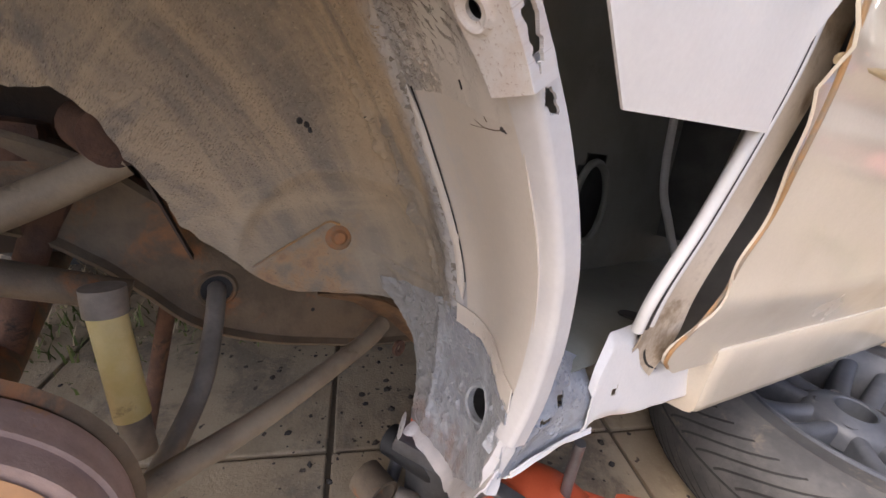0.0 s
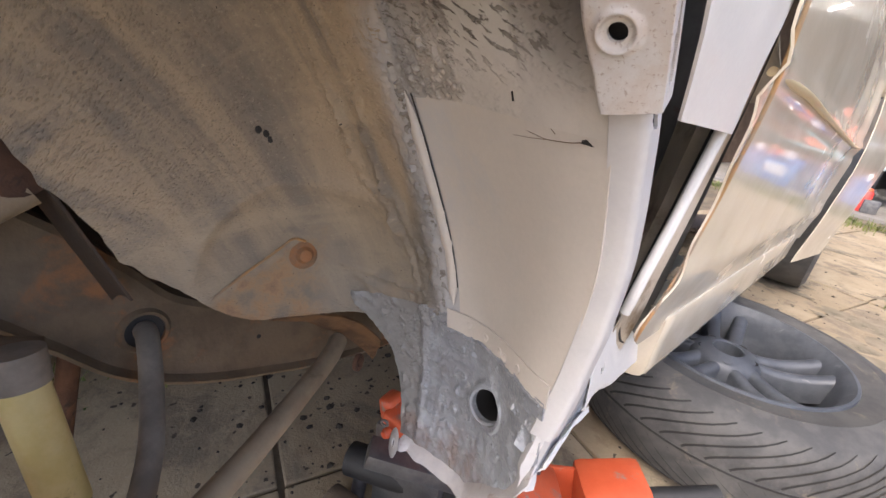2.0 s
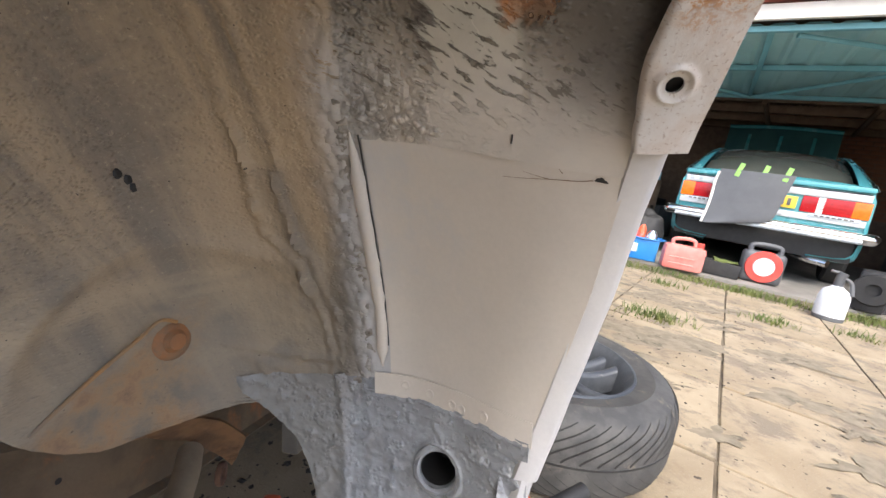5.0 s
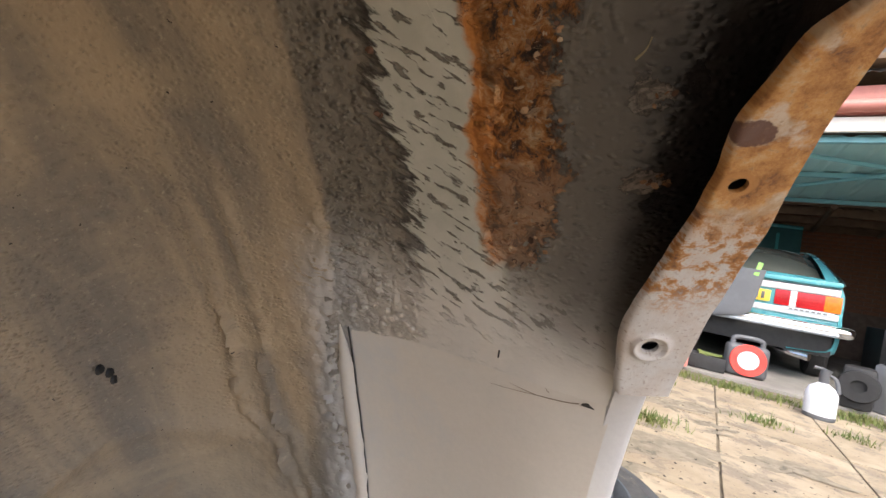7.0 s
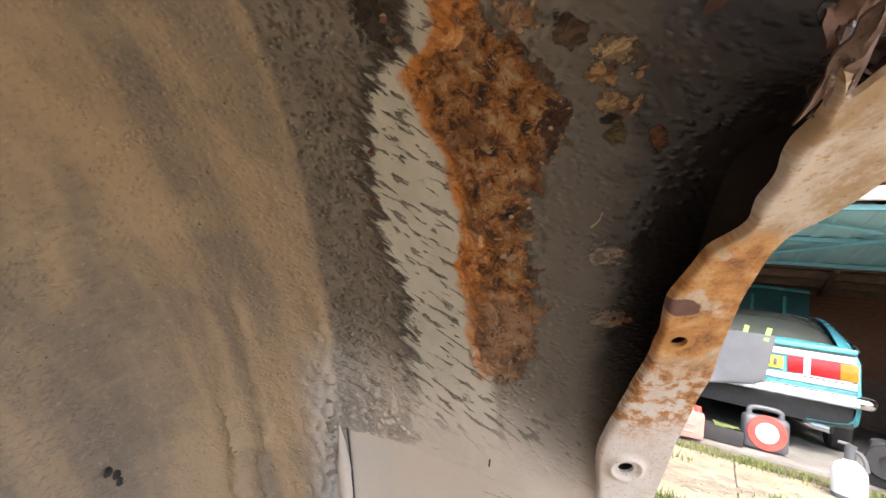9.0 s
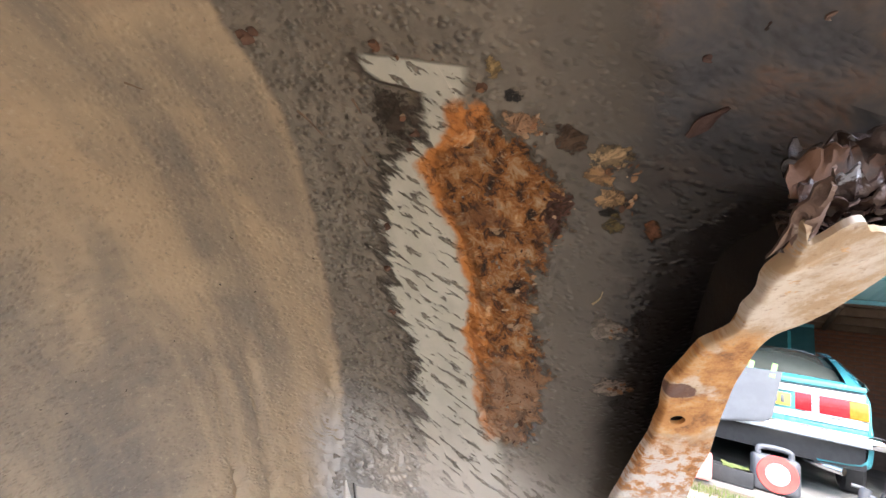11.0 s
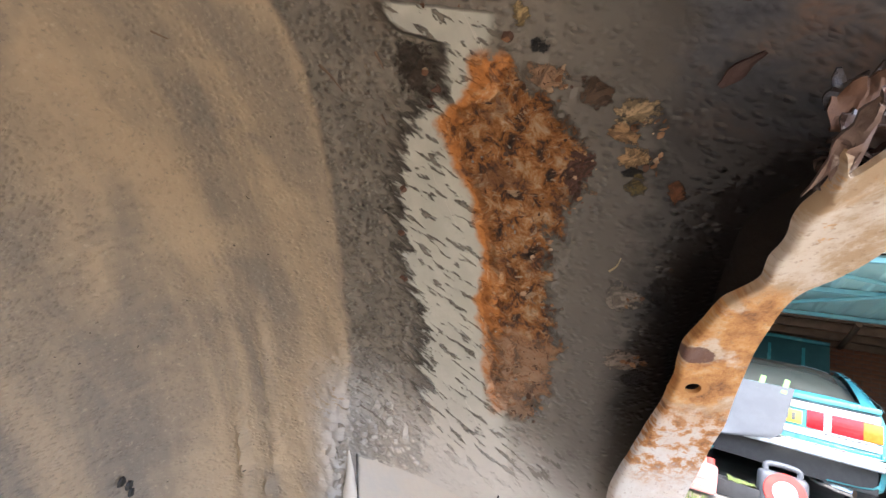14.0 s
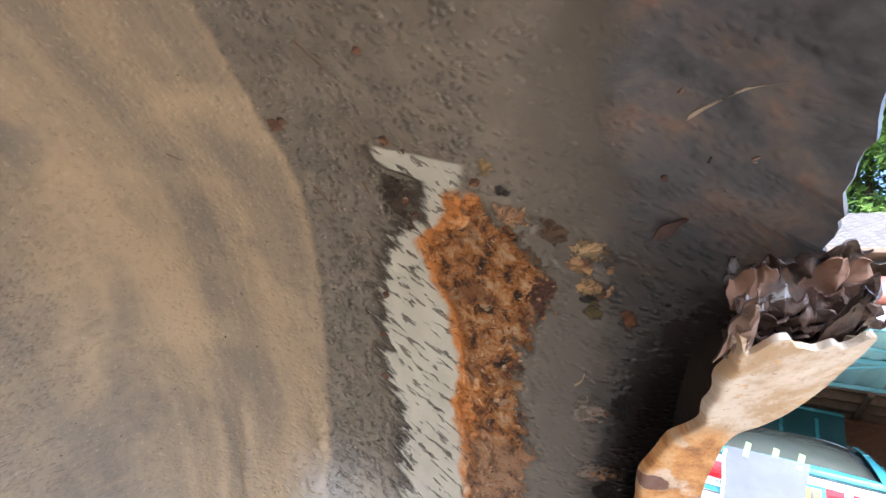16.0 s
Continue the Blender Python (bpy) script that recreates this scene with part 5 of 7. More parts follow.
def crumbs():
    """Loose rust chips on the crust, twigs and dirt stuck to the arch."""
    rng = random.Random(14)
    bm = bmesh.new()
    done = 0
    while done < 380:
        v = rng.uniform(0.305, 0.482)
        a = bend(v, [(0.30, -0.262), (0.33, -0.270), (0.37, -0.262), (0.416, -0.272), (0.44, -0.283), (0.456, -0.290), (0.484, -0.268)])
        b = bend(v, [(0.30, -0.258), (0.319, -0.248), (0.356, -0.244), (0.41, -0.250), (0.443, -0.234), (0.473, -0.248), (0.488, -0.262)])
        if rng.random() < 0.20:
            v, a, b = rng.choice(((rng.gauss(0.471, 0.003), -0.229, -0.219), (rng.gauss(0.457, 0.002), -0.225, -0.218), (rng.gauss(0.396, 0.003), -0.221, -0.210), (rng.gauss(0.359, 0.003), -0.218, -0.206), (rng.gauss(0.483, 0.003), -0.262, -0.248)))
        x = rng.uniform(a, b)
        phi = math.degrees(v / 0.39)
        if arch_radius(phi, x) < 0.2:
            continue
        q = arch_point(phi, x, arch_radius(phi, x) - rng.uniform(0.0005, 0.0030))
        inn = (arch_point(phi, x, 0.2) - q).normalized()
        ax = (Vector((rng.uniform(-1, 1), rng.uniform(-1, 1), rng.uniform(-1, 1))) - 0.0 * inn)
        ax = (ax - inn * ax.dot(inn) * 0.6).normalized()
        ay = inn.cross(ax).normalized()
        size, w = rng.uniform(0.0005, 0.0019) * rng.uniform(0.5, 1.0), rng.uniform(0.25, 0.9)
        vs = []
        for t in (-1, 0, 1):
            vs.append([bm.verts.new(q + size * (t * ax + s * w * (1.2 - 0.7 * abs(t)) * ay) + inn * size * rng.uniform(-0.15, 0.35)) for s in (-1, 1)])
        for c, d in zip(vs, vs[1:]):
            bm.faces.new((c[0], c[1], d[1], d[0]))
        done += 1
    tagged(part("rust_crumble", bm, M["chip"], car, "loose curled chips of brown rust", smooth=False), "loose curled chips of brown rust", kind="stuff")

    def stuck(name, mat, radius, spots, label):
        for k, pts in enumerate(spots):
            part(name, tube([arch_point(p, x, arch_radius(p, x) - radius * 0.7) for x, p in pts], radius, 6, 4, taper=0.5), M[mat], car, label)
    stuck("twig", "wood", 0.0008, [((-0.432, 72.6), (-0.424, 71.9), (-0.418, 71.8)), ((-0.356, 70.2), (-0.352, 69.6), (-0.347, 68.6)), ((-0.340, 79.8), (-0.334, 78.8), (-0.328, 78.0)), ((-0.329, 67.4), (-0.326, 66.4)), ((-0.327, 71.2), (-0.324, 70.2))], "small dry twig stuck in the dirt")
    stuck("straw", "straw", 0.0005, [((-0.228, 59.8), (-0.2255, 60.3), (-0.2245, 60.9)), ((-0.243, 72.5), (-0.237, 72.0)), ((-0.258, 62.5), (-0.252, 62.0))], "short dry straw")
    rng = random.Random(3)
    for k, (x, p, s, mat) in enumerate(((-0.3655, 74.6, 0.0030, "rust"), (-0.361, 74.9, 0.0020, "rust"), (-0.3105, 74.4, 0.0024, "chip"), (-0.303, 73.9, 0.0018, "chip"), (-0.288, 73.9, 0.0018, "chip"), (-0.281, 73.3, 0.0020, "chip"), (-0.272, 72.8, 0.0026, "chip"), (-0.313, 79.6, 0.0022, "rust"), (-0.300, 69.5, 0.0022, "rust"), (-0.305, 70.4, 0.0020, "chip"), (-0.3035, 68.6, 0.0024, "rust"), (-0.322, 62.4, 0.0020, "rust"), (-0.325, 58.9, 0.0020, "rust"), (-0.325, 55.0, 0.0022, "rust"))):
        bm = bmesh.new()
        bmesh.ops.create_icosphere(bm, subdivisions=2, radius=s, matrix=Matrix.Translation(arch_point(p, x, arch_radius(p, x) - s * 0.3)))
        for q in bm.verts:
            q.co += Vector((1, 1, 1)) * s * 0.9 * wob(q.co, 420, k)
        part("crumb", bm, M[mat], car, "" if k else "small dark crumb of dirt")


crumbs()


def sealer_bead():
    """Lumpy sealer smeared along the seam between wall and arch."""
    path = []
    for k in range(420):
        phi = 1.5 + k * 46.0 / 419
        x = bend(phi, [(1, -0.404), (4, -0.390), (10, -0.386), (18, -0.385), (26, -0.383), (34, -0.379), (48, -0.372)]) + 0.004 * wob((phi, 0, 0), 0.35, 5)
        path.append((phi, x))
    bm = bmesh.new()
    rings = []
    for k, (phi, x) in enumerate(path):
        fade = min(1.0, k / 20, (419 - k) / 100)
        ring = []
        for j in range(15):
            s = -1 + 2 * j / 14
            w = 0.0075 + 0.0025 * wob((phi, 0, 0), 0.6, 7)
            q = x + s * w
            h = (1 - s * s) * (0.0012 + 0.0048 * max(0.0, wob((q * 1.3, phi * 0.0068, 0), 125, 9) + 0.06) + 0.0034 * max(0.0, wob((q, phi * 0.0068, 0), 250, 4)) + 0.0016 * wob((q, phi * 0.0068, 0), 420, 14)) * fade - 0.0006
            ring.append(bm.verts.new(arch_point(phi, q, arch_radius(phi, q) - 0.0018 * fade - h)))
        rings.append(ring)
    for a, b in zip(rings, rings[1:]):
        for j in range(14):
            bm.faces.new((a[j], a[j + 1], b[j + 1], b[j]))
    part("sealer_bead", bm, M["sealer"], car, "lumpy grey sealer along the arch seam")


sealer_bead()


# outer skins: the plate left above the opening, jamb, door, sill, wing
def skin_x(y, z):
    """The body side: how far out it stands."""
    return bend(z, [(0.30, -0.262), (0.37, -0.245), (0.46, -0.215), (0.55, -0.190), (0.65, -0.165), (0.80, -0.150), (1.0, -0.165), (1.3, -0.30)]) + 0.143 * max(0.0, min(y, 2.1) - 0.40) + 0.065 * max(0.0, min(1.0, (y - 1.5) / 0.55)) - 0.05 * max(0.0, y - 2.3)


def body_side():
    rows = []
    for i in range(30):
        t = i / 29
        row = []
        for j in range(24):
            s = j / 23
            zz = lerp(s, [(0, 0.593), (1, 0.600)]) + t * 0.40
            y0 = 0.211 - 1.25 * (zz - 0.593) * lerp(zz, [(0.59, 1.0), (0.66, 0.8), (1.0, 0.5)])
            y1 = bend(zz, [(0.59, 0.352), (0.61, 0.340), (0.645, 0.338), (0.68, 0.360), (1.0, 0.55)])
            y = y0 + (y1 - y0) * s
            row.append(Vector((skin_x(0.3, zz) - 0.0195 + 0.008 * s + 0.0012 * wob((y, zz, 0), 20, 4), y, zz)))
        rows.append(row)
    part("outer_skin_plate", sheet(rows, 0.0016), M["white"], car, "cut pale primer skin plate hanging above the opening")
    # rear quarter above the arch, behind; out of view, added to shape the arch's light
    rows = []
    for i in range(10):
        zz = 0.86 + i * 0.05
        rows.append([Vector((skin_x(0, zz) - 0.01, y, zz)) for y in even(-1.1, 0.12, 16)])
    part("quarter_panel", sheet(rows, 0.0015), M["cream"], car, "cream rear quarter panel above the arch")

    def arc(r, phi, x):
        return arch_point(phi, x, r)

    def jr(phi):
        return bend(phi, [(4, 0.462), (8, 0.452), (12, 0.454), (16, 0.467), (20, 0.479), (24, 0.491), (34, 0.53)])

    # door jamb: rounded flange, rubber seal and inner channel
    def jx(phi):
        return skin_x(0.35, ZC + jr(phi) * math.sin(radians(phi)))
    for dr, rad, off, mat, name, label in ((0.0, 0.0045, -0.019, "white", "jamb_flange", "pale rolled edge of the door opening"), (0.011, 0.005, -0.021, "black", "door_seal", "black rubber door seal"), (0.0185, 0.0035, -0.019, "white", "jamb_bead", "")):
        part(name, tube([arc(jr(p) + dr, p, jx(p) + off) for p in even(6.5, 34, 12)], rad, 12, 3), M[mat], car, label)
    rows = []
    for p in even(-3, 40, 36):
        rows.append([arc(jr(max(p, 4)) + 0.020 + 0.115 * s, p, jx(p) - 0.0195 - lerp(s, [(0, 0.002), (0.06, 0.0035), (0.25, -0.004), (0.40, -0.0090), (0.45, -0.0070), (0.54, 0.020), (1.0, 0.042)]) + 0.0008 * wob((p * 0.1, s * 3, 0), 2, 3)) for s in even(0, 1, 14)])
    part("jamb_channel", sheet(rows, 0.0012), M["dirtycream"], car, "cream door jamb channel")
    # dark sheet put in for the shaded gap between jamb and door
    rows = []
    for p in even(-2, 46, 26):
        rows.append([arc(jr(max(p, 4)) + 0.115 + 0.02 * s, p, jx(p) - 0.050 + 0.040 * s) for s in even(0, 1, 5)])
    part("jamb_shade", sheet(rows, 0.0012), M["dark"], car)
    # rear door skin
    rear_door = part("rear_door", door_skin(), M["cream"], car, "cream rear door with a pressed waist crease")
    part("door_edge", tube([(skin_x(0.4, z) - 0.003, door_rear(z) + 0.002, z) for z in even(0.40, 0.80, 40)], 0.0017, 8, 2), M["gusset"], rear_door, "rusty raw edge of the door skin")
    # trim crease above
    part("waist_moulding", tube([(skin_x(y, 0.648) + 0.001 - 0.010 * (y < 0.40), y, 0.648 + 0.028 * (y - 0.36)) for y in even(0.385, 1.55, 10)], 0.0036, 10, 3), M["goldtrim"], rear_door, "gold edged side moulding")


def door_rear(z):
    """The door's rear edge, which follows the wheel arch."""
    return bend(z, [(0.385, 0.455), (0.40, 0.428), (0.412, 0.410), (0.43, 0.404), (0.45, 0.420), (0.483, 0.428), (0.51, 0.417), (0.55, 0.418), (0.59, 0.398), (0.64, 0.375), (0.70, 0.345), (0.80, 0.30), (0.9, 0.26)])


def door_skin():
    rows = []
    for i in range(44):
        z = 0.391 + i * 0.432 / 43
        row = []
        y0 = door_rear(z)
        for y in [y0 + (1.60 - y0) * (s ** 1.5) for s in even(0, 1, 40)]:
            crease = 0.006 * math.exp(-((z - 0.655) / 0.012) ** 2) - 0.004 * math.exp(-((z - 0.632) / 0.010) ** 2) + 0.004 * math.exp(-((z - 0.47) / 0.02) ** 2)
            row.append(Vector((skin_x(y, z) - 0.006 + crease, y, z + 0.028 * (y - 0.45))))
        rows.append(row)
    return sheet(rows, 0.002)


body_side()


def sill():
    # rear, recessed part with small square drain slots
    def plate(name, ys, top, low, x_at, slots, mat, label, lumps):
        rows = []
        for y in ys:
            t, l = top(y), low(y)
            rows.append([Vector((x_at(y, s) + lumps * wob((y, s * 0.1, 0), 45, 3), y + lumps * wob((y, s * 0.1, 1), 30, 5), t + (l - t) * s)) for s in even(0, 1, 30)])

        def keep(i, j):
            p = rows[i][j]
            return all(max(abs(p.y - y) / w, abs(p.z - z) / h) > 1 for y, z, w, h in slots)
        part(name, sheet(rows, 0.0014, keep=keep), M[mat], car, label)
    plate("sill_rear", even(0.335, 0.530, 90), lambda y: lerp(y, [(0.335, 0.394), (0.338, 0.411), (0.351, 0.441), (0.388, 0.443), (0.404, 0.410), (0.42, 0.396), (0.50, 0.388), (0.566, 0.382)]),
          lambda y: 0.351 - 0.135 * (y - 0.32), lambda y, s: -0.2505 - 0.020 * max(0, (s - 0.75) / 0.25) ** 2 - 0.006 * max(0, 1 - s * 8), [(0.367, 0.387, 0.005, 0.0045)], "white", "bare primed rear end of the sill with a square slot", 0.0007)
    plate("sill_step", even(0.240, 0.343, 60), lambda y: lerp(y, [(0.240, 0.366), (0.262, 0.402), (0.280, 0.428), (0.296, 0.435), (0.335, 0.415), (0.343, 0.412)]),
          lambda y: lerp(y, [(0.24, 0.344), (0.27, 0.347), (0.31, 0.351), (0.343, 0.348)]), lambda y, s: -0.2530 - 0.045 * max(0.0, 0.55 - s) ** 1.5 - 0.004 * s ** 6, [(0.2965, 0.3967, 0.0045, 0.0045), (0.2806, 0.3835, 0.0055, 0.0030)], "sillend", "scraped blue-grey step of the sill with rust and two slots", 0.003)
    plate("sill_seam", even(0.250, 0.345, 50), lambda y: lerp(y, [(0.25, 0.354), (0.31, 0.359), (0.345, 0.356)]), lambda y: lerp(y, [(0.25, 0.341), (0.31, 0.348), (0.345, 0.345)]),
          lambda y, s: -0.2505 - 0.012 * s ** 3, [], "white", "pale welded lower seam of the sill", 0.0016)
    # painted sill that runs forward, its end cut at a slant
    prof = [(0.428, -0.045), (0.417, -0.012), (0.412, -0.002), (0.406, 0.0005), (0.370, -0.001), (0.330, 0.0), (0.319, -0.002), (0.313, -0.010), (0.310, -0.030), (0.309, -0.10)]

    def at(y, z, off):
        y += 0.38 * (0.40 - z) * max(0.0, 1 - (y - 0.505) / 0.3)
        return Vector((-0.235 + (z - 0.317) * 0.25 + off + 0.143 * (y - 0.56), y, z + 0.027 * (y - 0.56)))
    rows = []
    for y in [0.505, 0.5065, 0.510] + even(0.53, 1.62, 26):
        t = min(1.0, (y - 0.505) / 0.005)
        rows.append([at(y, z + (1 - t) * (0.36 - z) * 0.06, off * (0.3 + 0.7 * t) - 0.003 * (1 - t)) for z, off in prof])
    part("sill", sheet(rows, 0.002), M["cream"], car, "cream painted sill below the doors")
    # end cap of that sill
    bm = bmesh.new()
    vs = [bm.verts.new(at(0.5055, z + (0.36 - z) * 0.06, off * 0.3 - 0.003)) for z, off in prof[:9]] + [bm.verts.new(at(0.5055, 0.315, -0.05)), bm.verts.new(at(0.5055, 0.42, -0.05))]
    bm.faces.new(vs)
    part("sill_cap", bm, M["cream"], car)
    # joint, front edge and smudge of the jamb's foot
    part("jamb_joint", tube([(-0.2492, 0.398, 0.432), (-0.2492, 0.402, 0.415), (-0.2488, 0.412, 0.402), (-0.2486, 0.430, 0.394)], 0.0011, 6, 5), M["black"], car, "dark open joint at the foot of the jamb")


sill()


def cavity():
    """Inside the cut-open quarter: inner sill floor, inner panel with a hole, front end and roof."""
    rows = []
    for i in range(26):
        y = 0.30 + i * 0.62 / 25
        rows.append([Vector((x, y, 0.424 - 0.03 * max(0, (x + 0.285) / 0.06) * (x > -0.285) + 0.006 * wob((x, y, 0), 14, 2))) for x in even(-0.53, -0.262, 16)])
    part("inner_sill_floor", sheet(rows, 0.0015), M["inner"], car, "dark dusty sill floor inside the cut-open quarter")
    part("drain_hole", turned([(0.0, 0.0016), (0.012, 0.0016), (0.0135, 0.0)], 20, pose(-0.292, 0.45, 0.4265)), M["black"], car)
    rows = []
    for i in range(30):
        z = 0.40 + i * 0.5 / 29
        rows.append([Vector((-0.44 + 0.004 * wob((y, z, 0), 9, 3), y, z)) for y in even(0.325, 0.95, 40)])
    part("inner_panel", sheet(rows, 0.0015, keep=lambda i, j: math.hypot((i - 7.0) / 3.4, (j - 13.9) / 2.4) > 1), M["inner"], car, "dark grey-green inner quarter panel with an oval opening")
    part("hole_flange", tube([(-0.437, 0.555 + 0.036 * math.cos(a), 0.522 + 0.056 * math.sin(a)) for a in even(0, 2 * math.pi, 20)], 0.0055, 8, 2), M["inner"], car, "pale green edge of the oval opening")
    # dark plate added behind the oval opening to stand in for its dark inside
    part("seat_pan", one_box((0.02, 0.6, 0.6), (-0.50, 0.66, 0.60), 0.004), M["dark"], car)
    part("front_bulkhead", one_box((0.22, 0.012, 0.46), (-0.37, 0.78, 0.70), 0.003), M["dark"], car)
    # unseen lid, added to keep daylight out of the cavity
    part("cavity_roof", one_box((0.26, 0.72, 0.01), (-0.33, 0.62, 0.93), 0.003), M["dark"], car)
    part("pillar_web", tube([(-0.40, 0.66, 0.90), (-0.40, 0.665, 0.60), (-0.385, 0.69, 0.50), (-0.35, 0.70, 0.42)], 0.006, 8, 5), M["white"], car, "pale pillar edge inside")
    # boot floor, floors, valance and far side: unseen, added to close the body and darken the ground below
    part("boot_floor", one_box((1.0, 1.6, 0.02), (-1.05, -0.3, 0.86), 0.004), M["dark"], car)
    part("rear_floor", one_box((1.20, 1.5, 0.02), (-1.36, -0.40, 0.56), 0.006), M["underside"], car)
    part("engine_tray", one_box((1.30, 1.1, 0.02), (-1.05, 2.85, 0.33), 0.006), M["underside"], car)
    part("rear_valance", one_box((1.7, 0.02, 0.36), (-1.05, -1.12, 0.64), 0.006), M["cream"], car)
    part("far_side", one_box((0.02, 4.4, 0.50), (-1.93, 1.05, 0.62), 0.006), M["cream"], car)
    for y in (-0.10, 2.5):
        part("far_wheel", turned([(0.0, -0.06), (0.19, -0.09), (0.27, -0.098), (0.297, -0.085), (0.303, 0.0), (0.297, 0.085), (0.27, 0.098), (0.19, 0.09), (0.0, 0.06)], 40, LIFT.inverted() @ pose(-1.80, y, 0.301, 0, 90, 0)), M["tyre"], car)
    # unseen roof, added to block sun and sky above the car
    hoop = [(-0.165, 0.95), (-0.25, 1.16), (-0.34, 1.33), (-0.45, 1.40), (-0.75, 1.44), (-1.05, 1.45), (-1.35, 1.44), (-1.65, 1.40), (-1.76, 1.33), (-1.85, 1.16), (-1.92, 0.95)]
    rows = []
    for y in even(-1.05, 2.45, 30):
        k = lerp(y, [(-1.05, 0.0), (-0.55, 0.85), (-0.2, 1.0), (1.35, 1.0), (1.7, 0.85), (2.45, 0.0)])
        rows.append([Vector((-1.04 + (x + 1.04) * (1 - 0.06 * k), y, 0.93 + (z - 0.93) * max(0.02, k))) for x, z in hoop])
    part("roof_shell", sheet(rows, 0.003), M["cream"], car, "cream roof added out of view to close the raised car")
    part("floor_pan", one_box((1.15, 1.9, 0.02), (-1.15, 1.35, 0.36), 0.006), M["rail"], car)


cavity()


def underbody():
    # chassis rail that kicks up over the axle
    line = smooth_path([(0, -0.55, 0.53), (0, -0.25, 0.525), (0, -0.05, 0.49), (0, 0.03, 0.447), (0, 0.08, 0.402), (0, 0.137, 0.352), (0, 0.25, 0.315), (0, 0.45, 0.285), (0, 0.9, 0.27), (0, 1.7, 0.27)], 8)
    rows = []
    for k, p in enumerate(line):
        d = (line[min(k + 1, len(line) - 1)] - line[max(k - 1, 0)]).normalized()
        up = Vector((0, -d.z, d.y))
        prof = [(-0.655, 0.047), (-0.652, 0.040), (-0.655, 0.030), (-0.657, -0.030), (-0.655, -0.040), (-0.645, -0.046), (-0.648, -0.050), (-0.70, -0.048), (-0.745, -0.045), (-0.75, 0.045), (-0.70, 0.049), (-0.655, 0.047)]
        rows.append([Vector((x + 0.0015 * wob((p.y, h, 0), 14, 2), p.y, p.z)) + up * h for x, h in prof])
    rail = part("chassis_rail", sheet(rows, 0.0), M["rail"], car, "rusty brown box-section chassis rail")
    face = pose(-0.6555, 0.121, 0.364, 0, 90, 0)
    part("rail_hole", turned([(0.0, 0.0012), (0.0185, 0.0014)], 28, face), M["black"], rail)
    part("rail_hole_rim", turned([(0.0180, 0.0), (0.0190, 0.0045), (0.0220, 0.0050), (0.0255, 0.0)], 32, face), M["rail"], rail, "raised rusty rim of the hole")
    part("rail_hole", turned([(0.0, 0.002), (0.003, 0.002)], 12, pose(-0.657, 0.247, 0.319, 0, 90, 0)), M["black"], rail)
    # web from the arch to the rail
    rows = [[Vector((-0.55 - 0.10 * s, 0.030 + 0.055 * t + 0.01 * s, 0.555 - 0.12 * t - 0.03 * s + 0.006 * math.sin(3 * s))) for s in even(0, 1, 8)] for t in even(0, 1, 8)]
    part("arch_web", sheet(rows, 0.002), M["underside"], car, "rusty web between arch and chassis rail")
    # panel added to stop daylight leaking in above the rail
    rows = [[Vector((-0.735 + 0.004 * wob((y, z, 0), 6, 2), y, z)) for y in even(-0.9, 0.7, 24)] for z in even(0.40, 0.88, 8)]
    part("inner_side", sheet(rows, 0.002), M["underside"], car, "dark brown body side panel, added to block light above the rail")
    # floor edge and bracket in front of the arch; the edge is coloured dark for deep shade in the gap
    rows = [[Vector((-0.552 - 0.10 * s, 0.16 + 0.24 * t, 0.436 - 0.05 * t * t + 0.008 * math.sin(5 * t + 2 * s) + 0.03 * s)) for s in even(0, 1, 10)] for t in even(0, 1, 14)]
    part("floor_edge", sheet(rows, 0.002), M["underside"], car)
    rows = [[Vector((-0.578 - 0.030 * s + 0.004 * wob((t, s, 0), 3, 2), 0.225 + 0.175 * t + 0.010 * s, 0.372 - 0.022 * t - 0.060 * t ** 3 - (0.012 + 0.034 * t) * s + 0.005 * wob((t * 2, s, 0), 2.5, 4))) for s in even(0, 1, 10)] for t in even(0, 1, 20)]
    part("floor_bracket", sheet(rows, 0.003), M["bracket"], car, "rusty bent bracket between chassis rail and sill")
    part("tow_eye", turned([(0.006, -0.003), (0.012, -0.003), (0.013, 0), (0.012, 0.003), (0.006, 0.003)], 20, pose(-0.578, 0.354, 0.272, 0, 90, 20), True), M["rust"], car, "small rusty eye on the floor bracket")
    # pressed seam and bolt on the stained wall
    part("gusset_seam", tube([(-0.5255, 0.136, 0.431), (-0.522, 0.165, 0.451), (-0.515, 0.195, 0.472), (-0.512, 0.208, 0.481), (-0.5095, 0.220, 0.478)], 0.0013, 8, 5), M["gusset"], car)
    part("bolt_boss", turned([(0, 0.007), (0.006, 0.006), (0.009, 0.002), (0.013, 0.001), (0.015, -0.001)], 20, pose(-0.5145, 0.222, 0.463, 0, 90, -15)), M["rail"], car, "small dirty bolt boss")
    for y, z in ((0.172, 0.580), (0.179, 0.5775), (0.183, 0.573)):
        part("drain_hole", turned([(0, 0.0015), (0.0024, 0.0015), (0.0034, 0)], 10, pose(-0.5065, y, z, 0, 90, 10)), M["black"], car)
    part("drain_hole", turned([(0, 0.0012), (0.0032, 0.0012)], 12, pose(-0.456, 0.3075, 0.373, 90, 0, 20)), M["black"], car)
    # spring damper
    shock = part("shock_absorber", tube([(-0.5555, 0.0165, 0.390), (-0.548, 0.032, 0.278)], 0.0158, 24), M["yellow"], car, "faded yellow shock absorber with a grey cap")
    part("shock_cap", tube([(-0.556, 0.0155, 0.412), (-0.5552, 0.017, 0.386)], 0.0180, 24), M["greyrub"], shock, "dusty grey rubber cap")
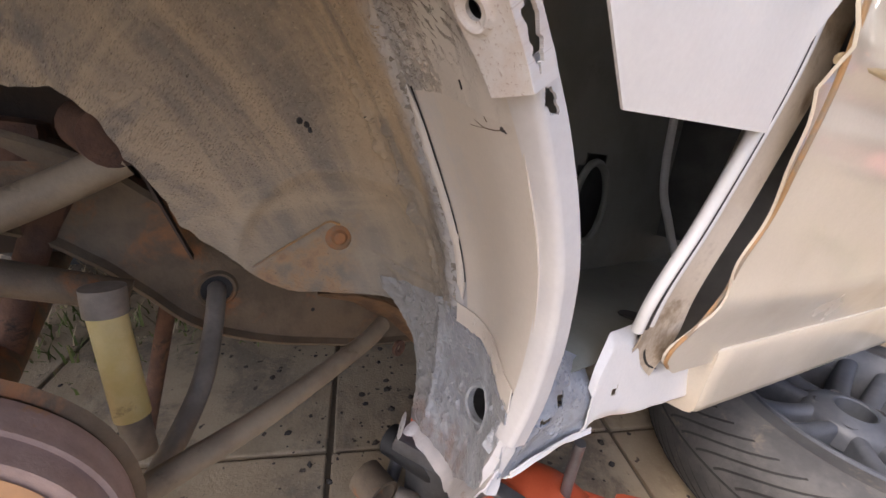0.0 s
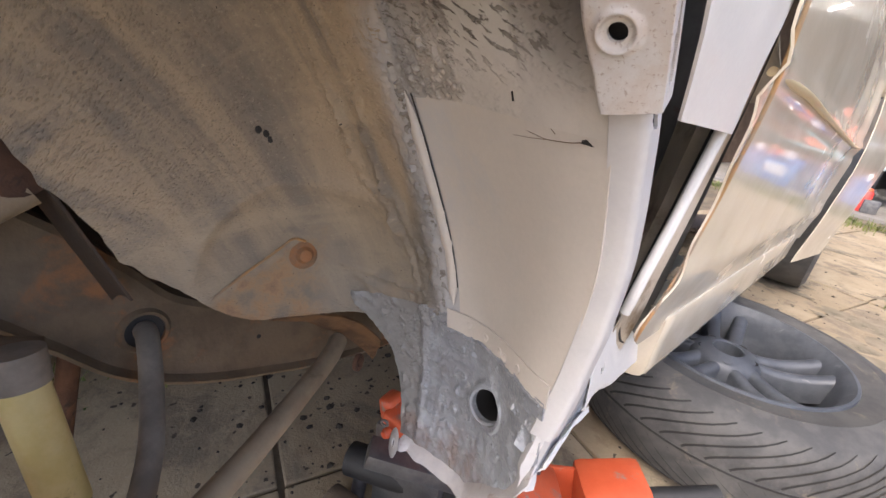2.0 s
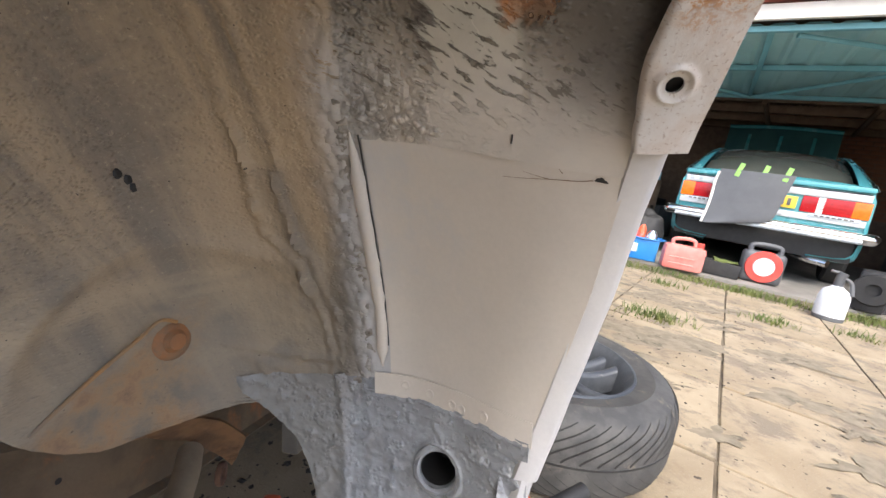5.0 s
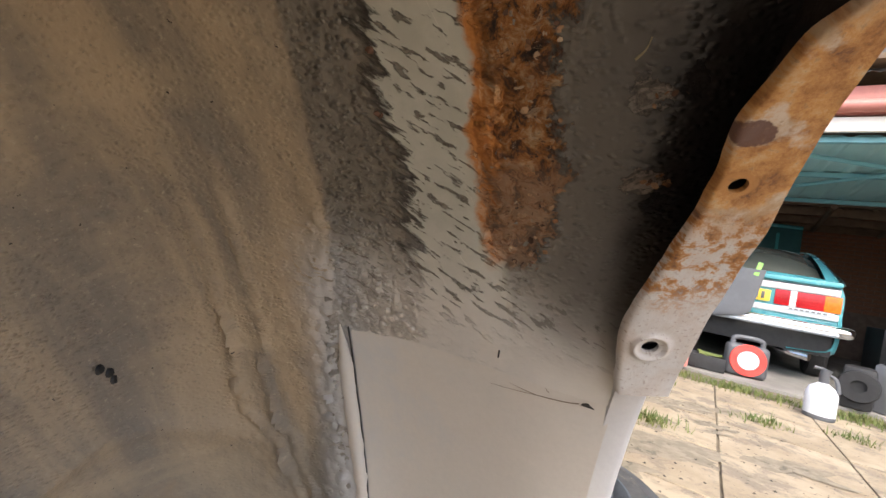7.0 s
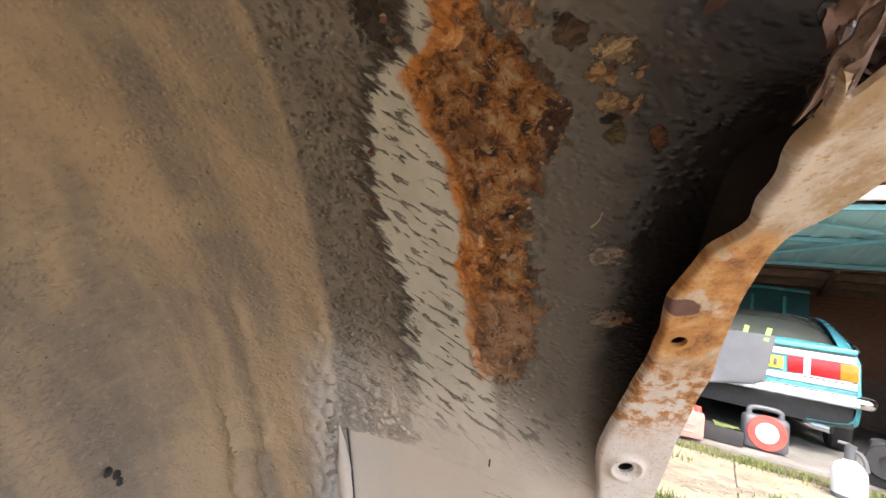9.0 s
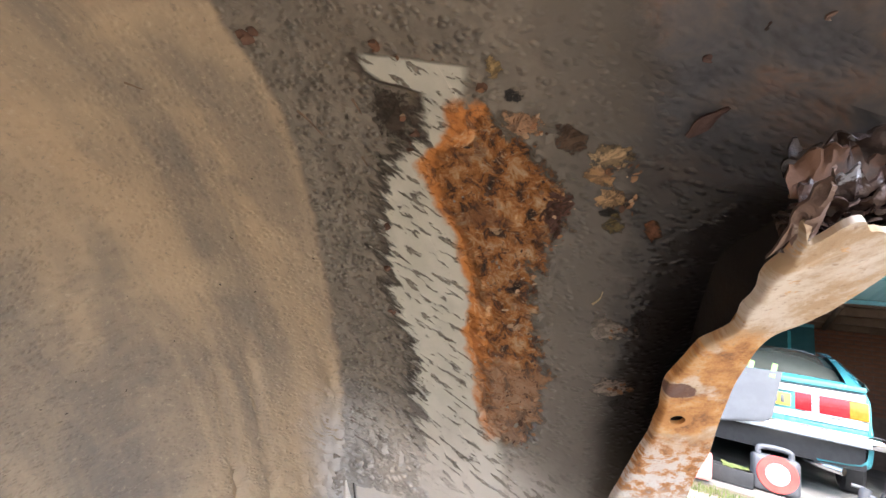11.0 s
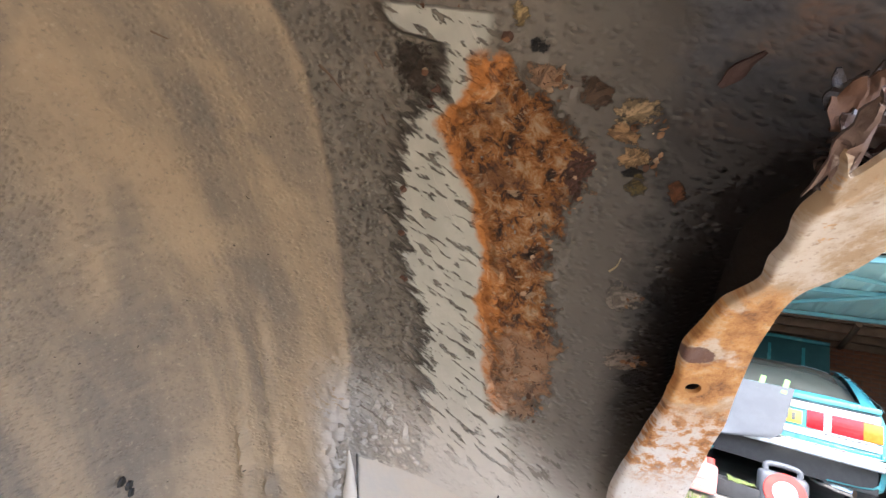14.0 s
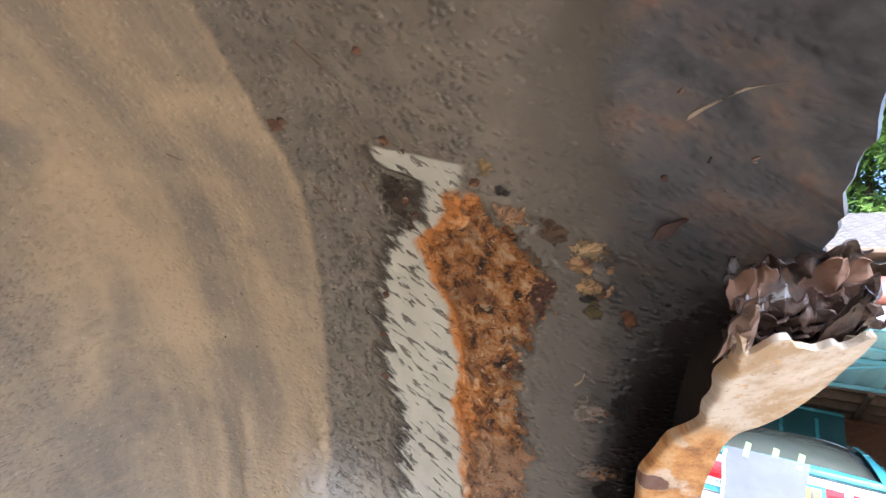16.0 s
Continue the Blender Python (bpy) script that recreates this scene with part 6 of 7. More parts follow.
    part("shock_mount", tube([(-0.548, 0.032, 0.280), (-0.5445, 0.038, 0.235)], 0.0140, 20), M["greyrub"], shock)
    part("brake_hose", tube([(-0.665, 0.121, 0.364), (-0.64, 0.119, 0.362), (-0.60, 0.108, 0.323), (-0.55, 0.088, 0.283), (-0.48, 0.043, 0.244), (-0.44, 0.0, 0.22)], 0.0108, 14, 8), M["greyrub"], car, "grey dusty brake hose through the rail")
    part("radius_rod", tube([(-0.60, 0.335, 0.305), (-0.57, 0.288, 0.294), (-0.50, 0.151, 0.275), (-0.455, 0.06, 0.272), (-0.41, -0.03, 0.27)], 0.0125, 16, 6), M["tanrod"], car, "dusty steel radius rod")
    part("trailing_arm", tube([(-0.58, 0.035, 0.527), (-0.582, -0.045, 0.478), (-0.585, -0.16, 0.42)], 0.0165, 18, 6), M["tanrod"], car, "tan dusty suspension arm")
    part("arm_bush", tube([(-0.62, 0.012, 0.552), (-0.56, 0.03, 0.545)], 0.026, 20), M["rust"], car, "rusty arm bush")
    part("bump_stop", one_box((0.09, 0.055, 0.05), (-0.70, -0.055, 0.525), 0.012), M["rust"], car, "red rusty bump stop bracket")
    part("axle_tube", tube([(-0.39, -0.09, 0.303), (-1.1, -0.09, 0.30)], 0.032, 24), M["rail"], car, "rusty axle tube")
    part("cross_bar", tube([(-0.62, -0.12, 0.425), (-0.60, 0.034, 0.385)], 0.017, 16), M["rail"], car)
    part("handbrake_lever", tube([(-0.66, -0.075, 0.30), (-0.655, -0.04, 0.43), (-0.66, -0.02, 0.48)], 0.014, 12, 4), M["rust"], car, "red-brown rusty lever")
    part("exhaust_hanger", tube([(-0.75, 0.081, 0.36), (-0.75, 0.038, 0.10)], 0.011, 12), M["rust"], car)
    drum = part("brake_drum", turned([(0.03, 0.002), (0.095, 0.0), (0.108, 0.0), (0.112, 0.003), (0.1145, 0.003), (0.116, -0.001), (0.117, -0.010), (0.1185, -0.012), (0.120, -0.009), (0.123, -0.009), (0.1245, -0.013), (0.1245, -0.020), (0.126, -0.022), (0.126, -0.032), (0.11, -0.034)], 90, pose(-0.358, -0.09, 0.303, 0, 90, 0)), M["drum"], car, "rusty ridged brake drum")
    part("drum_face", turned([(0.0, 0.0), (0.106, 0.0)], 60, pose(-0.3565, -0.09, 0.303, 0, 90, 0)), M["drumface"], drum, "orange brown drum face")
    for k in range(5):
        a = 2 * math.pi * k / 5 + 0.3
        part("wheel_stud", turned([(0, 0.03), (0.006, 0.03), (0.0065, 0.0)], 12, pose(-0.357, -0.09 + 0.057 * math.cos(a), 0.303 + 0.057 * math.sin(a), 0, 90, 0)), M["rust"], drum)
    part("back_plate", turned([(0.04, 0.0), (0.13, 0.0), (0.132, 0.004), (0.125, 0.008)], 48, pose(-0.402, -0.09, 0.303, 0, 90, 0)), M["rail"], car)


underbody()


def front_of_car():
    """Front wing, front wheel and mirror, seen past the door."""
    inv = LIFT.inverted()
    hub = inv @ Vector((-0.078, 2.38, 0.300))
    rows = []
    for y in even(1.605, 3.15, 46):
        d = abs(y - hub.y)
        low = hub.z + math.sqrt(max(0.0, 0.365 ** 2 - d * d)) if d < 0.365 else 0.345
        rows.append([Vector((skin_x(y, z) - 0.12 * max(0, y - 2.5) ** 1.5, y, z)) for z in even(max(0.30, low), 0.86, 14)])
    part("front_wing", sheet(rows, 0.002), M["cream"], car, "cream front wing")
    rows = []
    for z in even(0.826, 0.95, 6):
        rows.append([Vector((skin_x(y, z) - 0.01, y, z)) for y in even(0.25, 3.2, 24)])
    part("front_door", sheet(rows, 0.002), M["cream"], car)
    bm = bmesh.new()
    box(bm, (0.19, 0.07, 0.115), (0, 0, 0), 0.028, None, 4)
    bmesh.ops.transform(bm, matrix=inv @ pose(-0.038, 1.93, 1.100, 0, 4, 0), verts=bm.verts[:])
    mirror = part("door_mirror", bm, M["white"], car, "white door mirror housing")
    part("mirror_glass", one_box((0.150, 0.004, 0.075), inv @ Vector((-0.038, 1.893, 1.100)), 0.001), M["chrome"], mirror)
    m = inv @ pose(-0.078, 2.38, 0.300, 0, 90, -6)
    wheel = part("front_wheel", turned([(0.19, -0.09), (0.27, -0.098), (0.297, -0.085), (0.303, -0.03), (0.303, 0.03), (0.297, 0.085), (0.27, 0.098), (0.19, 0.09)], 56, m), M["tyre"], car, "black front tyre standing on the paving")
    part("rim", turned([(0.0, 0.055), (0.10, 0.06), (0.185, 0.075), (0.195, 0.088)], 40, m), M["alloy"], wheel)


front_of_car()

# ---- loose wheel on the ground ----
def loose_wheel():
    R, W = 0.326, 0.21
    w = empty("alloy_wheel", pose(-0.190, 1.118, 0.0, 0, 0, 10), "grey alloy wheel with a worn tyre lying on the paving", "wheel")
    prof = [(0.212, 0.012), (0.225, 0.004), (0.27, 0.002), (0.303, 0.012), (0.318, 0.03), (R, 0.06), (R + 0.001, W / 2), (R, W - 0.06), (0.318, W - 0.03), (0.304, W - 0.013), (0.272, W - 0.003), (0.262, W - 0.001), (0.258, W - 0.004), (0.225, W - 0.006), (0.212, W - 0.014)]
    tyre = part("tyre", turned(prof, 96), M["tyre"], w, "worn black tyre with curved tread grooves")
    # curved tread grooves as thin dark inlays that follow the tread
    for side in (0, 1):
        for k in range(54):
            bm = bmesh.new()
            a0 = 2 * math.pi * k / 54 + side * 0.06
            top, bot = [], []
            for j in range(12):
                t = j / 11
                z = W * 0.52 + (1 if side else -1) * (0.004 + t * 0.082) if side else W * 0.48 - (0.004 + t * 0.082)
                a = a0 + 0.42 * t ** 1.3
                r = bend(z, [(0.0, 0.30), (0.012, 0.303), (0.03, 0.318), (0.06, 0.326), (0.105, 0.327), (0.15, 0.326), (0.18, 0.318), (0.197, 0.304)]) + 0.0006
                wd = 0.0034 * (1 - 0.35 * t)
                da = wd / r
                top.append(bm.verts.new((r * math.cos(a - da / 2), r * math.sin(a - da / 2), z + 0.0015)))
                bot.append(bm.verts.new((r * math.cos(a + da / 2), r * math.sin(a + da / 2), z - 0.0015)))
            for j in range(11):
                bm.faces.new((top[j], top[j + 1], bot[j + 1], bot[j]))
            part("tread_groove", bm, M["black"], tyre)
    part("tread_rib", turned([(0.3262, W * 0.485), (0.3277, W * 0.49), (0.3277, W * 0.51), (0.3262, W * 0.515)], 80), M["black"], tyre)
    rim = part("rim", turned([(0.222, W - 0.010), (0.2195, W - 0.004), (0.214, W - 0.004), (0.205, W - 0.016), (0.198, W - 0.03), (0.188, 0.08), (0.188, 0.02), (0.20, 0.01)], 80), M["alloy"], w, "dull grey alloy rim")
    part("hub", turned([(0.031, W - 0.075), (0.031, W - 0.036), (0.034, W - 0.034), (0.038, W - 0.036), (0.062, W - 0.044), (0.072, W - 0.055), (0.075, W - 0.085)], 48), M["alloy"], w, "hub with an open centre bore")
    for k in range(5):
        a = 2 * math.pi * k / 5 + 0.25
        for off in (-1, 1):
            rows = []
            for i in range(18):
                t = i / 17
                r = 0.040 + t * 0.172
                wide = 0.0150 + 0.002 * t
                side = off * (0.0185 + 0.0135 * t)
                z = W - 0.044 - 0.010 * math.sin(math.pi * t) + 0.024 * t ** 2.5
                c, s = math.cos(a), math.sin(a)
                row = []
                for e in even(-1.0, 1.0, 11):
                    ang = e * math.pi * 0.5
                    q = side + math.sin(ang) * wide
                    row.append(Vector((c * r - s * q, s * r + c * q, z - 0.018 + 0.018 * math.cos(ang) ** 0.7 if abs(e) < 0.999 else z - 0.060)))
                rows.append(row)
            part("spoke", sheet(rows, 0.0), M["alloy"], w)
        part("nut_hole", turned([(0, 0.0), (0.0085, 0.0005), (0.0105, 0.002)], 16, pose(0.052 * math.cos(a + 0.63), 0.052 * math.sin(a + 0.63), W - 0.043)), M["black"], w)
    return w


loose_wheel()


# ---- trolley jack under the sill ----
def jack():
    j = empty("trolley_jack", pose(-0.40, 0.47, 0.0, 0, 0, 38), "orange trolley jack with a black handle socket under the sill", "jack")
    bm = bmesh.new()
    for y in (-0.052, 0.052):
        box(bm, (0.34, 0.007, 0.085), (0.03, y, 0.083), 0.003)
    box(bm, (0.08, 0.10, 0.012), (0.14, 0, 0.05), 0.003)
    part("side_frame", bm, M["orange"], j, "orange painted steel side frames")
    rows = [[Vector((-0.055 + 0.145 * s, -0.050 + 0.100 * t, 0.118 + 0.045 * math.sin(math.pi * (0.10 + 0.8 * s)) - 0.012 * (2 * t - 1) ** 4)) for t in even(0, 1, 10)] for s in even(0, 1, 18)]
    part("top_cover", sheet(rows, 0.003), M["orange"], j, "orange domed cover with worn paint")
    part("cover_strip", one_box((0.15, 0.022, 0.010), (-0.005, -0.030, 0.160), 0.003, pose(0, 0, 0, 0, 8, -10)), M["steel"], j, "dark steel strip across the cover")
    part("handle_socket", one_box((0.105, 0.075, 0.085), (0.185, 0.030, 0.100), 0.012, pose(0, 0, 0, 0, -10, 0)), M["orange"], j, "orange handle socket with scuffed paint")
    part("handle", tube([(0.225, 0.012, 0.125), (0.33, 0.010, 0.150)], 0.015, 16), M["black"], j, "black handle tube")
    part("lift_arm", one_box((0.20, 0.04, 0.028), (-0.10, 0, 0.150), 0.006, pose(0, 0, 0, 0, 14, 0)), M["steel"], j, "dark steel lifting arm")
    part("prop_bar", tube([(0.0485, 0.005, 0.262), (0.052, 0.012, 0.16), (0.066, 0.024, 0.05)], 0.0075, 12, 4), M["steel"], j, "thin dark steel bar")
    part("front_axle", tube([(-0.12, -0.10, 0.045), (-0.12, 0.10, 0.045)], 0.012, 14), M["steel"], j)
    for y in (-0.085, 0.085):
        part("jack_wheel", turned([(0.012, -0.018), (0.038, -0.02), (0.043, -0.016), (0.043, 0.016), (0.038, 0.02), (0.012, 0.018)], 28, pose(-0.12, y, 0.044, 90, 0, 0)), M["steel"], j)
    for y in (-0.065, 0.065):
        part("castor", turned([(0.01, -0.012), (0.026, -0.013), (0.028, -0.01), (0.028, 0.01), (0.026, 0.013), (0.01, 0.012)], 24, pose(0.165, y, 0.029, 90, 0, 0)), M["steel"], j)


jack()


def second_jack():
    """Behind the sill end: an orange head on a dark block, and a black beam beside it."""
    s = empty("floor_jack", pose(-0.54, 0.40, 0.0), "second jack with an orange head on a dark steel block", "jack")
    part("block", one_box((0.12, 0.045, 0.19), (0.02, 0.012, 0.095), 0.006, pose(0, 0, 0, 0, 0, 8)), M["steel"], s, "dark steel block")
    bm = bmesh.new()
    box(bm, (0.10, 0.045, 0.026), (0.02, 0.008, 0.198), 0.010, pose(0, 0, 0, 0, 12, 6), 3)
    box(bm, (0.026, 0.036, 0.040), (-0.030, 0.008, 0.209), 0.010, pose(0, 0, 0, 0, -12, 6), 3)
    part("head", bm, M["orange"], s, "orange painted head with worn edges")
    part("release_knob", turned([(0, 0.008), (0.005, 0.007), (0.0075, 0.003), (0.0075, -0.004), (0, -0.006)], 16, pose(0.0, -0.030, 0.205, 90, 0, 0)), M["orange"], s, "small orange knob")
    part("shackle", turned([(0.0035, -0.0015), (0.006, -0.0015), (0.007, 0), (0.006, 0.0015), (0.0035, 0.0015)], 18, pose(-0.006, -0.030, 0.219, 90, 0, 20), True), M["steel"], s)
    b = empty("black_beam", pose(-0.55, 0.405, 0.0), "black round steel beam lying on feet beside the jack", "beam")
    part("tube", tube([(-0.075, -0.026, 0.075), (0.00, 0.000, 0.085), (0.10, 0.040, 0.098)], 0.027, 20, 4), M["black"], b)
    part("foot", tube([(-0.055, -0.018, 0.06), (-0.045, -0.04, 0.0)], 0.012, 10), M["steel"], b)
    part("foot", tube([(0.07, 0.03, 0.08), (0.075, 0.035, 0.0)], 0.012, 10), M["steel"], b)


second_jack()


def pipe():
    p = empty("steel_bush", pose(-0.588, 0.330, 0.030, 0, 0, -30), "rusty steel bush lying on its side on the paving", "bush")
    part("collar", turned([(0.024, -0.026), (0.030, -0.026), (0.030, 0.026), (0.024, 0.026)], 32, pose(0, 0, 0, 0, 90, 40), True), M["rail"], p)
    q = empty("steel_bar", pose(-0.56, 0.36, 0.018), "grey dusty steel bar lying on the paving", "bar")
    part("bar", tube([(0, 0, 0), (0.10, 0.075, 0.0)], 0.016, 16), M["greyrub"], q)


pipe()

# ---- garage ----
GAR = pose(1.485, 4.569, 0.0, 0, 0, -22)      # its opening's middle on the ground; y runs into the garage


def garage():
    floor = tagged(part("floor", one_box((9.0, 7.4, 0.06), (0.3, 3.45, -0.012), 0.004), M["concrete"]), "grey stained garage concrete floor", "floor", kind="structure")
    floor.matrix_world = GAR
    walls = (("wall_back", (7.2, 0.2, 3.0), (0.3, 5.5, 1.5)), ("wall_left", (0.2, 5.6, 2.9), (-3.1, 2.75, 1.45)), ("wall_right", (0.2, 5.6, 2.9), (3.6, 2.75, 1.45)))
    for name, size, at in walls:
        w = tagged(part(name, one_box(size, at, 0.004), M["mortar"]), "brown brick garage wall", "wall", kind="structure")
        w.matrix_world = GAR
        WALLS[name] = w
    for name, at in (("pier_left", (-3.0, 0.15, 1.2)), ("pier_right", (3.4, 0.15, 1.2))):
        w = tagged(part(name, one_box((0.5, 0.3, 2.4), at, 0.01), M["brick"]), "brick garage door pier", "wall", kind="structure")
        w.matrix_world = GAR
    c = tagged(part("ceiling", one_box((7.2, 6.0, 0.05), (0.3, 2.75, 2.95), 0.005), M["wood"]), "dark boarded garage roof underside", "ceiling", kind="structure")
    c.matrix_world = GAR
    f = empty("garage_fascia", GAR, "white gutter board below a faded pink fascia", "fascia")
    part("white_board", one_box((8.4, 0.05, 0.13), (0.3, -0.08, 2.42), 0.008), M["whitewood"], f, "flaking white board")
    part("gutter", tube([(-3.9, -0.16, 2.56), (4.5, -0.16, 2.56)], 0.055, 16), M["fascia"], f, "pink gutter")
    part("pink_board", one_box((8.4, 0.04, 0.26), (0.3, -0.06, 2.64), 0.006), M["fascia"], f, "faded pink board")
    f["kind"] = "structure"
    # tiled roof
    roof = tagged(new("roof"), "grey interlocking tile roof of the garage", "roof", kind="structure")
    roof.matrix_world = GAR
    bm = bmesh.new()
    rows = []
    for i in range(19):
        t = i * 0.17
        for e in (0, 1):
            row = []
            for k in range(170):
                x = -3.9 + k * 0.05
                wave = 0.018 * math.sin(2 * math.pi * x / 0.20) ** 2
                row.append(Vector((x, -0.20 + (t + e * 0.17) * 0.80, 2.80 + (t + e * 0.17) * 0.60 + wave + (0.028 if e == 0 else 0.0))))
            rows.append(row)
    bm.free()
    part("roof_tiles", sheet(rows, 0.0), M["rooftile"], roof, smooth=False)
    # raised up-and-over door: ribbed panel, frame and braces
    d = empty("garage_door", GAR @ pose(0.1, 0.0, 2.36, -2.2, 0, 0), "teal ribbed steel up-and-over garage door, raised", "garage door")
    rows = []
    for k in range(141):
        x = -2.45 + k * 0.035
        z = 0.0 if (k % 7) < 5 else -0.018
        rows.append([Vector((x, y, z)) for y in (0.02, 1.2, 2.36)])
    part("door_panel", sheet(rows, 0.003), M["tealdoor"], d, smooth=False)
    for y in (0.03, 1.12, 2.32):
        part("frame_rail", one_box((4.9, 0.05, 0.05), (0.0, y, -0.045), 0.004), M["tealframe"], d)
    for x in (-2.42, 2.42, 0.0):
        part("frame_stile", one_box((0.05, 2.3, 0.05), (x, 1.18, -0.046), 0.004), M["tealframe"], d)
    for a, b in (((-2.35, 0.1), (0.0, 2.25)), ((2.35, 0.1), (0.0, 2.25)), ((-2.35, 1.2), (-0.2, 0.1)), ((2.35, 1.2), (0.2, 0.1))):
        part("brace", tube([(a[0], a[1], -0.075), (b[0], b[1], -0.075)], 0.022, 8), M["tealframe"], d)
    part("lock_case", one_box((0.22, 0.07, 0.05), (-0.55, 0.45, -0.09), 0.006), M["tealframe"], d)
    # roof timbers behind
    for k, y in enumerate((2.7, 3.5, 4.3, 5.1)):
        t = empty("roof_truss", GAR @ pose(0.3, y, 2.3), "old brown roof truss of the garage", "truss", "garage trusses")
        part("tie_beam", one_box((6.6, 0.07, 0.12), (0, 0, 0), 0.006), M["wood"], t)
        for x in (-1.9, -0.7, 0.7, 1.9):
            part("strut", tube([(x, 0, 0.05), (x * 0.75, 0, 0.55)], 0.04, 6), M["wood"], t)
    for x in (-2.0, -0.9, 0.3, 1.5, 2.4):
        o = tagged(part("timber", tube([(x, 2.5, 2.2), (x + 0.3, 5.2, 2.26)], 0.035, 8), M["wood"]), "length of timber stored across the trusses", "timber", "stored timber")
        o.matrix_world = GAR
    # strip light
    s = empty("strip_light", GAR @ pose(-1.12, 2.3, 2.09, 0, 12, 35), "lit white fluorescent strip light under the garage roof", "lamp")
    n = Nodes("lamp_tube")
    n.put(n.bsdf.inputs["Emission Color"], (1.0, 0.97, 0.9))
    part("tube", tube([(-0.28, 0, 0), (0.28, 0, 0)], 0.018, 12), n.done((0.9, 0.9, 0.88), 0.4, Emission_Strength=6.0), s)
    part("batten", one_box((0.64, 0.05, 0.03), (0, 0, 0.035), 0.004), M["whitewood"], s)


WALLS = {}
garage()


def garage_car():
    """The teal saloon parked nose-in."""
    c = empty("parked_car", GAR @ pose(0.49, 0.70, 0.02, 0, 0, -4), "teal hatchback car parked nose-in inside the garage", "car")
    c.scale = (1.0, 1.0, 1.07)
    # body shell: sections along y, each a half outline mirrored
    secs = [(0.0, 0.80, 0.30, 0.97), (0.05, 0.84, 0.27, 1.00), (0.25, 0.87, 0.24, 1.02), (1.2, 0.885, 0.22, 0.99), (2.6, 0.885, 0.22, 0.97), (3.9, 0.86, 0.24, 0.90), (4.4, 0.80, 0.30, 0.80)]
    rows = []
    for y, w, low, high in secs:
        half = [(0.55 * w, low), (0.93 * w, low + 0.03), (w, low + 0.16), (w * 1.005, 0.58), (w * 0.985, 0.72), (w * 0.95, high - 0.10), (w * 0.88, high - 0.02), (w * 0.5, high + 0.005), (0, high + 0.01)]
        pts = [Vector((-x, y, z)) for x, z in half] + [Vector((x, y, z)) for x, z in half[::-1][1:]]
        rows.append(smooth_path(pts, 3))
    part("body", sheet(rows, 0.0), M["teal"], c, "teal painted body")
    # tail panel, set in slightly, with its dark lower valance
    rows = [[Vector((x, -0.012 + 0.03 * (abs(x) / 0.85) ** 3 + 0.03 * (z < 0.55), z)) for x in even(-0.83 + 0.06 * max(0, z - 0.85) / 0.15, 0.83 - 0.06 * max(0, z - 0.85) / 0.15, 17)] for z in (0.52, 0.56, 0.64, 0.70, 0.78, 0.86, 0.92, 0.975)]
    part("tail_panel", sheet(rows, 0.0), M["teal"], c)
    part("hatch_lip", one_box((1.60, 0.10, 0.05), (0, 0.0, 0.955), 0.02), M["teal"], c)
    # black bar that stands in for the shadow below the hatch lip
    part("lip_shadow_gap", one_box((1.56, 0.02, 0.018), (0, -0.02, 0.912), 0.004), M["black"], c)
    part("pale_band", one_box((1.58, 0.014, 0.065), (0, -0.024, 0.880), 0.006), M["silver"], c, "pale silver band above the lamps")
    part("lower_band", one_box((1.60, 0.014, 0.06), (0, -0.022, 0.650), 0.006), M["silver"], c)
    part("valance", one_box((1.58, 0.05, 0.22), (0, 0.045, 0.385), 0.02), M["black"], c, "dark lower valance")
    bumper = part("bumper", tube([(-0.90, 0.22, 0.525), (-0.885, 0.03, 0.525), (-0.80, -0.075, 0.525), (0, -0.115, 0.525), (0.80, -0.075, 0.525), (0.885, 0.03, 0.525), (0.90, 0.22, 0.525)], 0.05, 14, 6), M["chrome"], c, "chrome rear bumper with dark end caps")
    part("bumper_strip", tube([(-0.80, -0.122, 0.495), (0, -0.162, 0.495), (0.80, -0.122, 0.495)], 0.022, 10, 8), M["silver"], bumper)
    for sx in (-1, 1):
        part("end_cap", one_box((0.10, 0.22, 0.11), (sx * 0.875, 0.06, 0.525), 0.03), M["greycard"], bumper)
        lamp = part("tail_lamp", one_box((0.52, 0.03, 0.150), (sx * 0.545, -0.022, 0.768), 0.008), M["redlens"], c, "red and amber tail lamp cluster")
        part("amber_lens", one_box((0.13, 0.034, 0.152), (sx * 0.742, -0.0225, 0.768), 0.008), M["amberlens"], lamp)
        part("white_lens", one_box((0.055, 0.035, 0.152), (sx * 0.435, -0.0235, 0.768), 0.006), M["whitelens"], lamp)
        for z in (0.735, 0.765, 0.795):
            part("lens_rib", one_box((0.36, 0.006, 0.004), (sx * 0.49, -0.039, z), 0.001), M["redlens"], lamp)
        badge = part("badge_plate", one_box((0.40, 0.006, 0.034), (sx * 0.56, -0.034, 0.672), 0.003), M["silver"], c, "pale badge strip with dark raised marks")
        for k in range(7):
            part("badge_mark", one_box((0.030, 0.004, 0.015), (sx * 0.56 - 0.135 + k * 0.045, -0.039, 0.672), 0.002), M["dark"], badge)
    plate = part("number_plate", one_box((0.46, 0.012, 0.115), (0.02, -0.030, 0.765), 0.004), M["plate"], c, "yellow rear number plate with plain dark bars")
    for k in range(7):
        part("plate_bar", one_box((0.030, 0.004, 0.07), (-0.15 + k * 0.056, -0.038, 0.765), 0.002), M["dark"], plate)
    # greenhouse: glass hatch and roof
    rows = []
    for t in even(0, 1, 12):
        y, z = 0.16 + 1.25 * t, 1.0 + 0.38 * math.sin(t * math.pi / 2) ** 0.9
        w = 0.68 - 0.12 * t
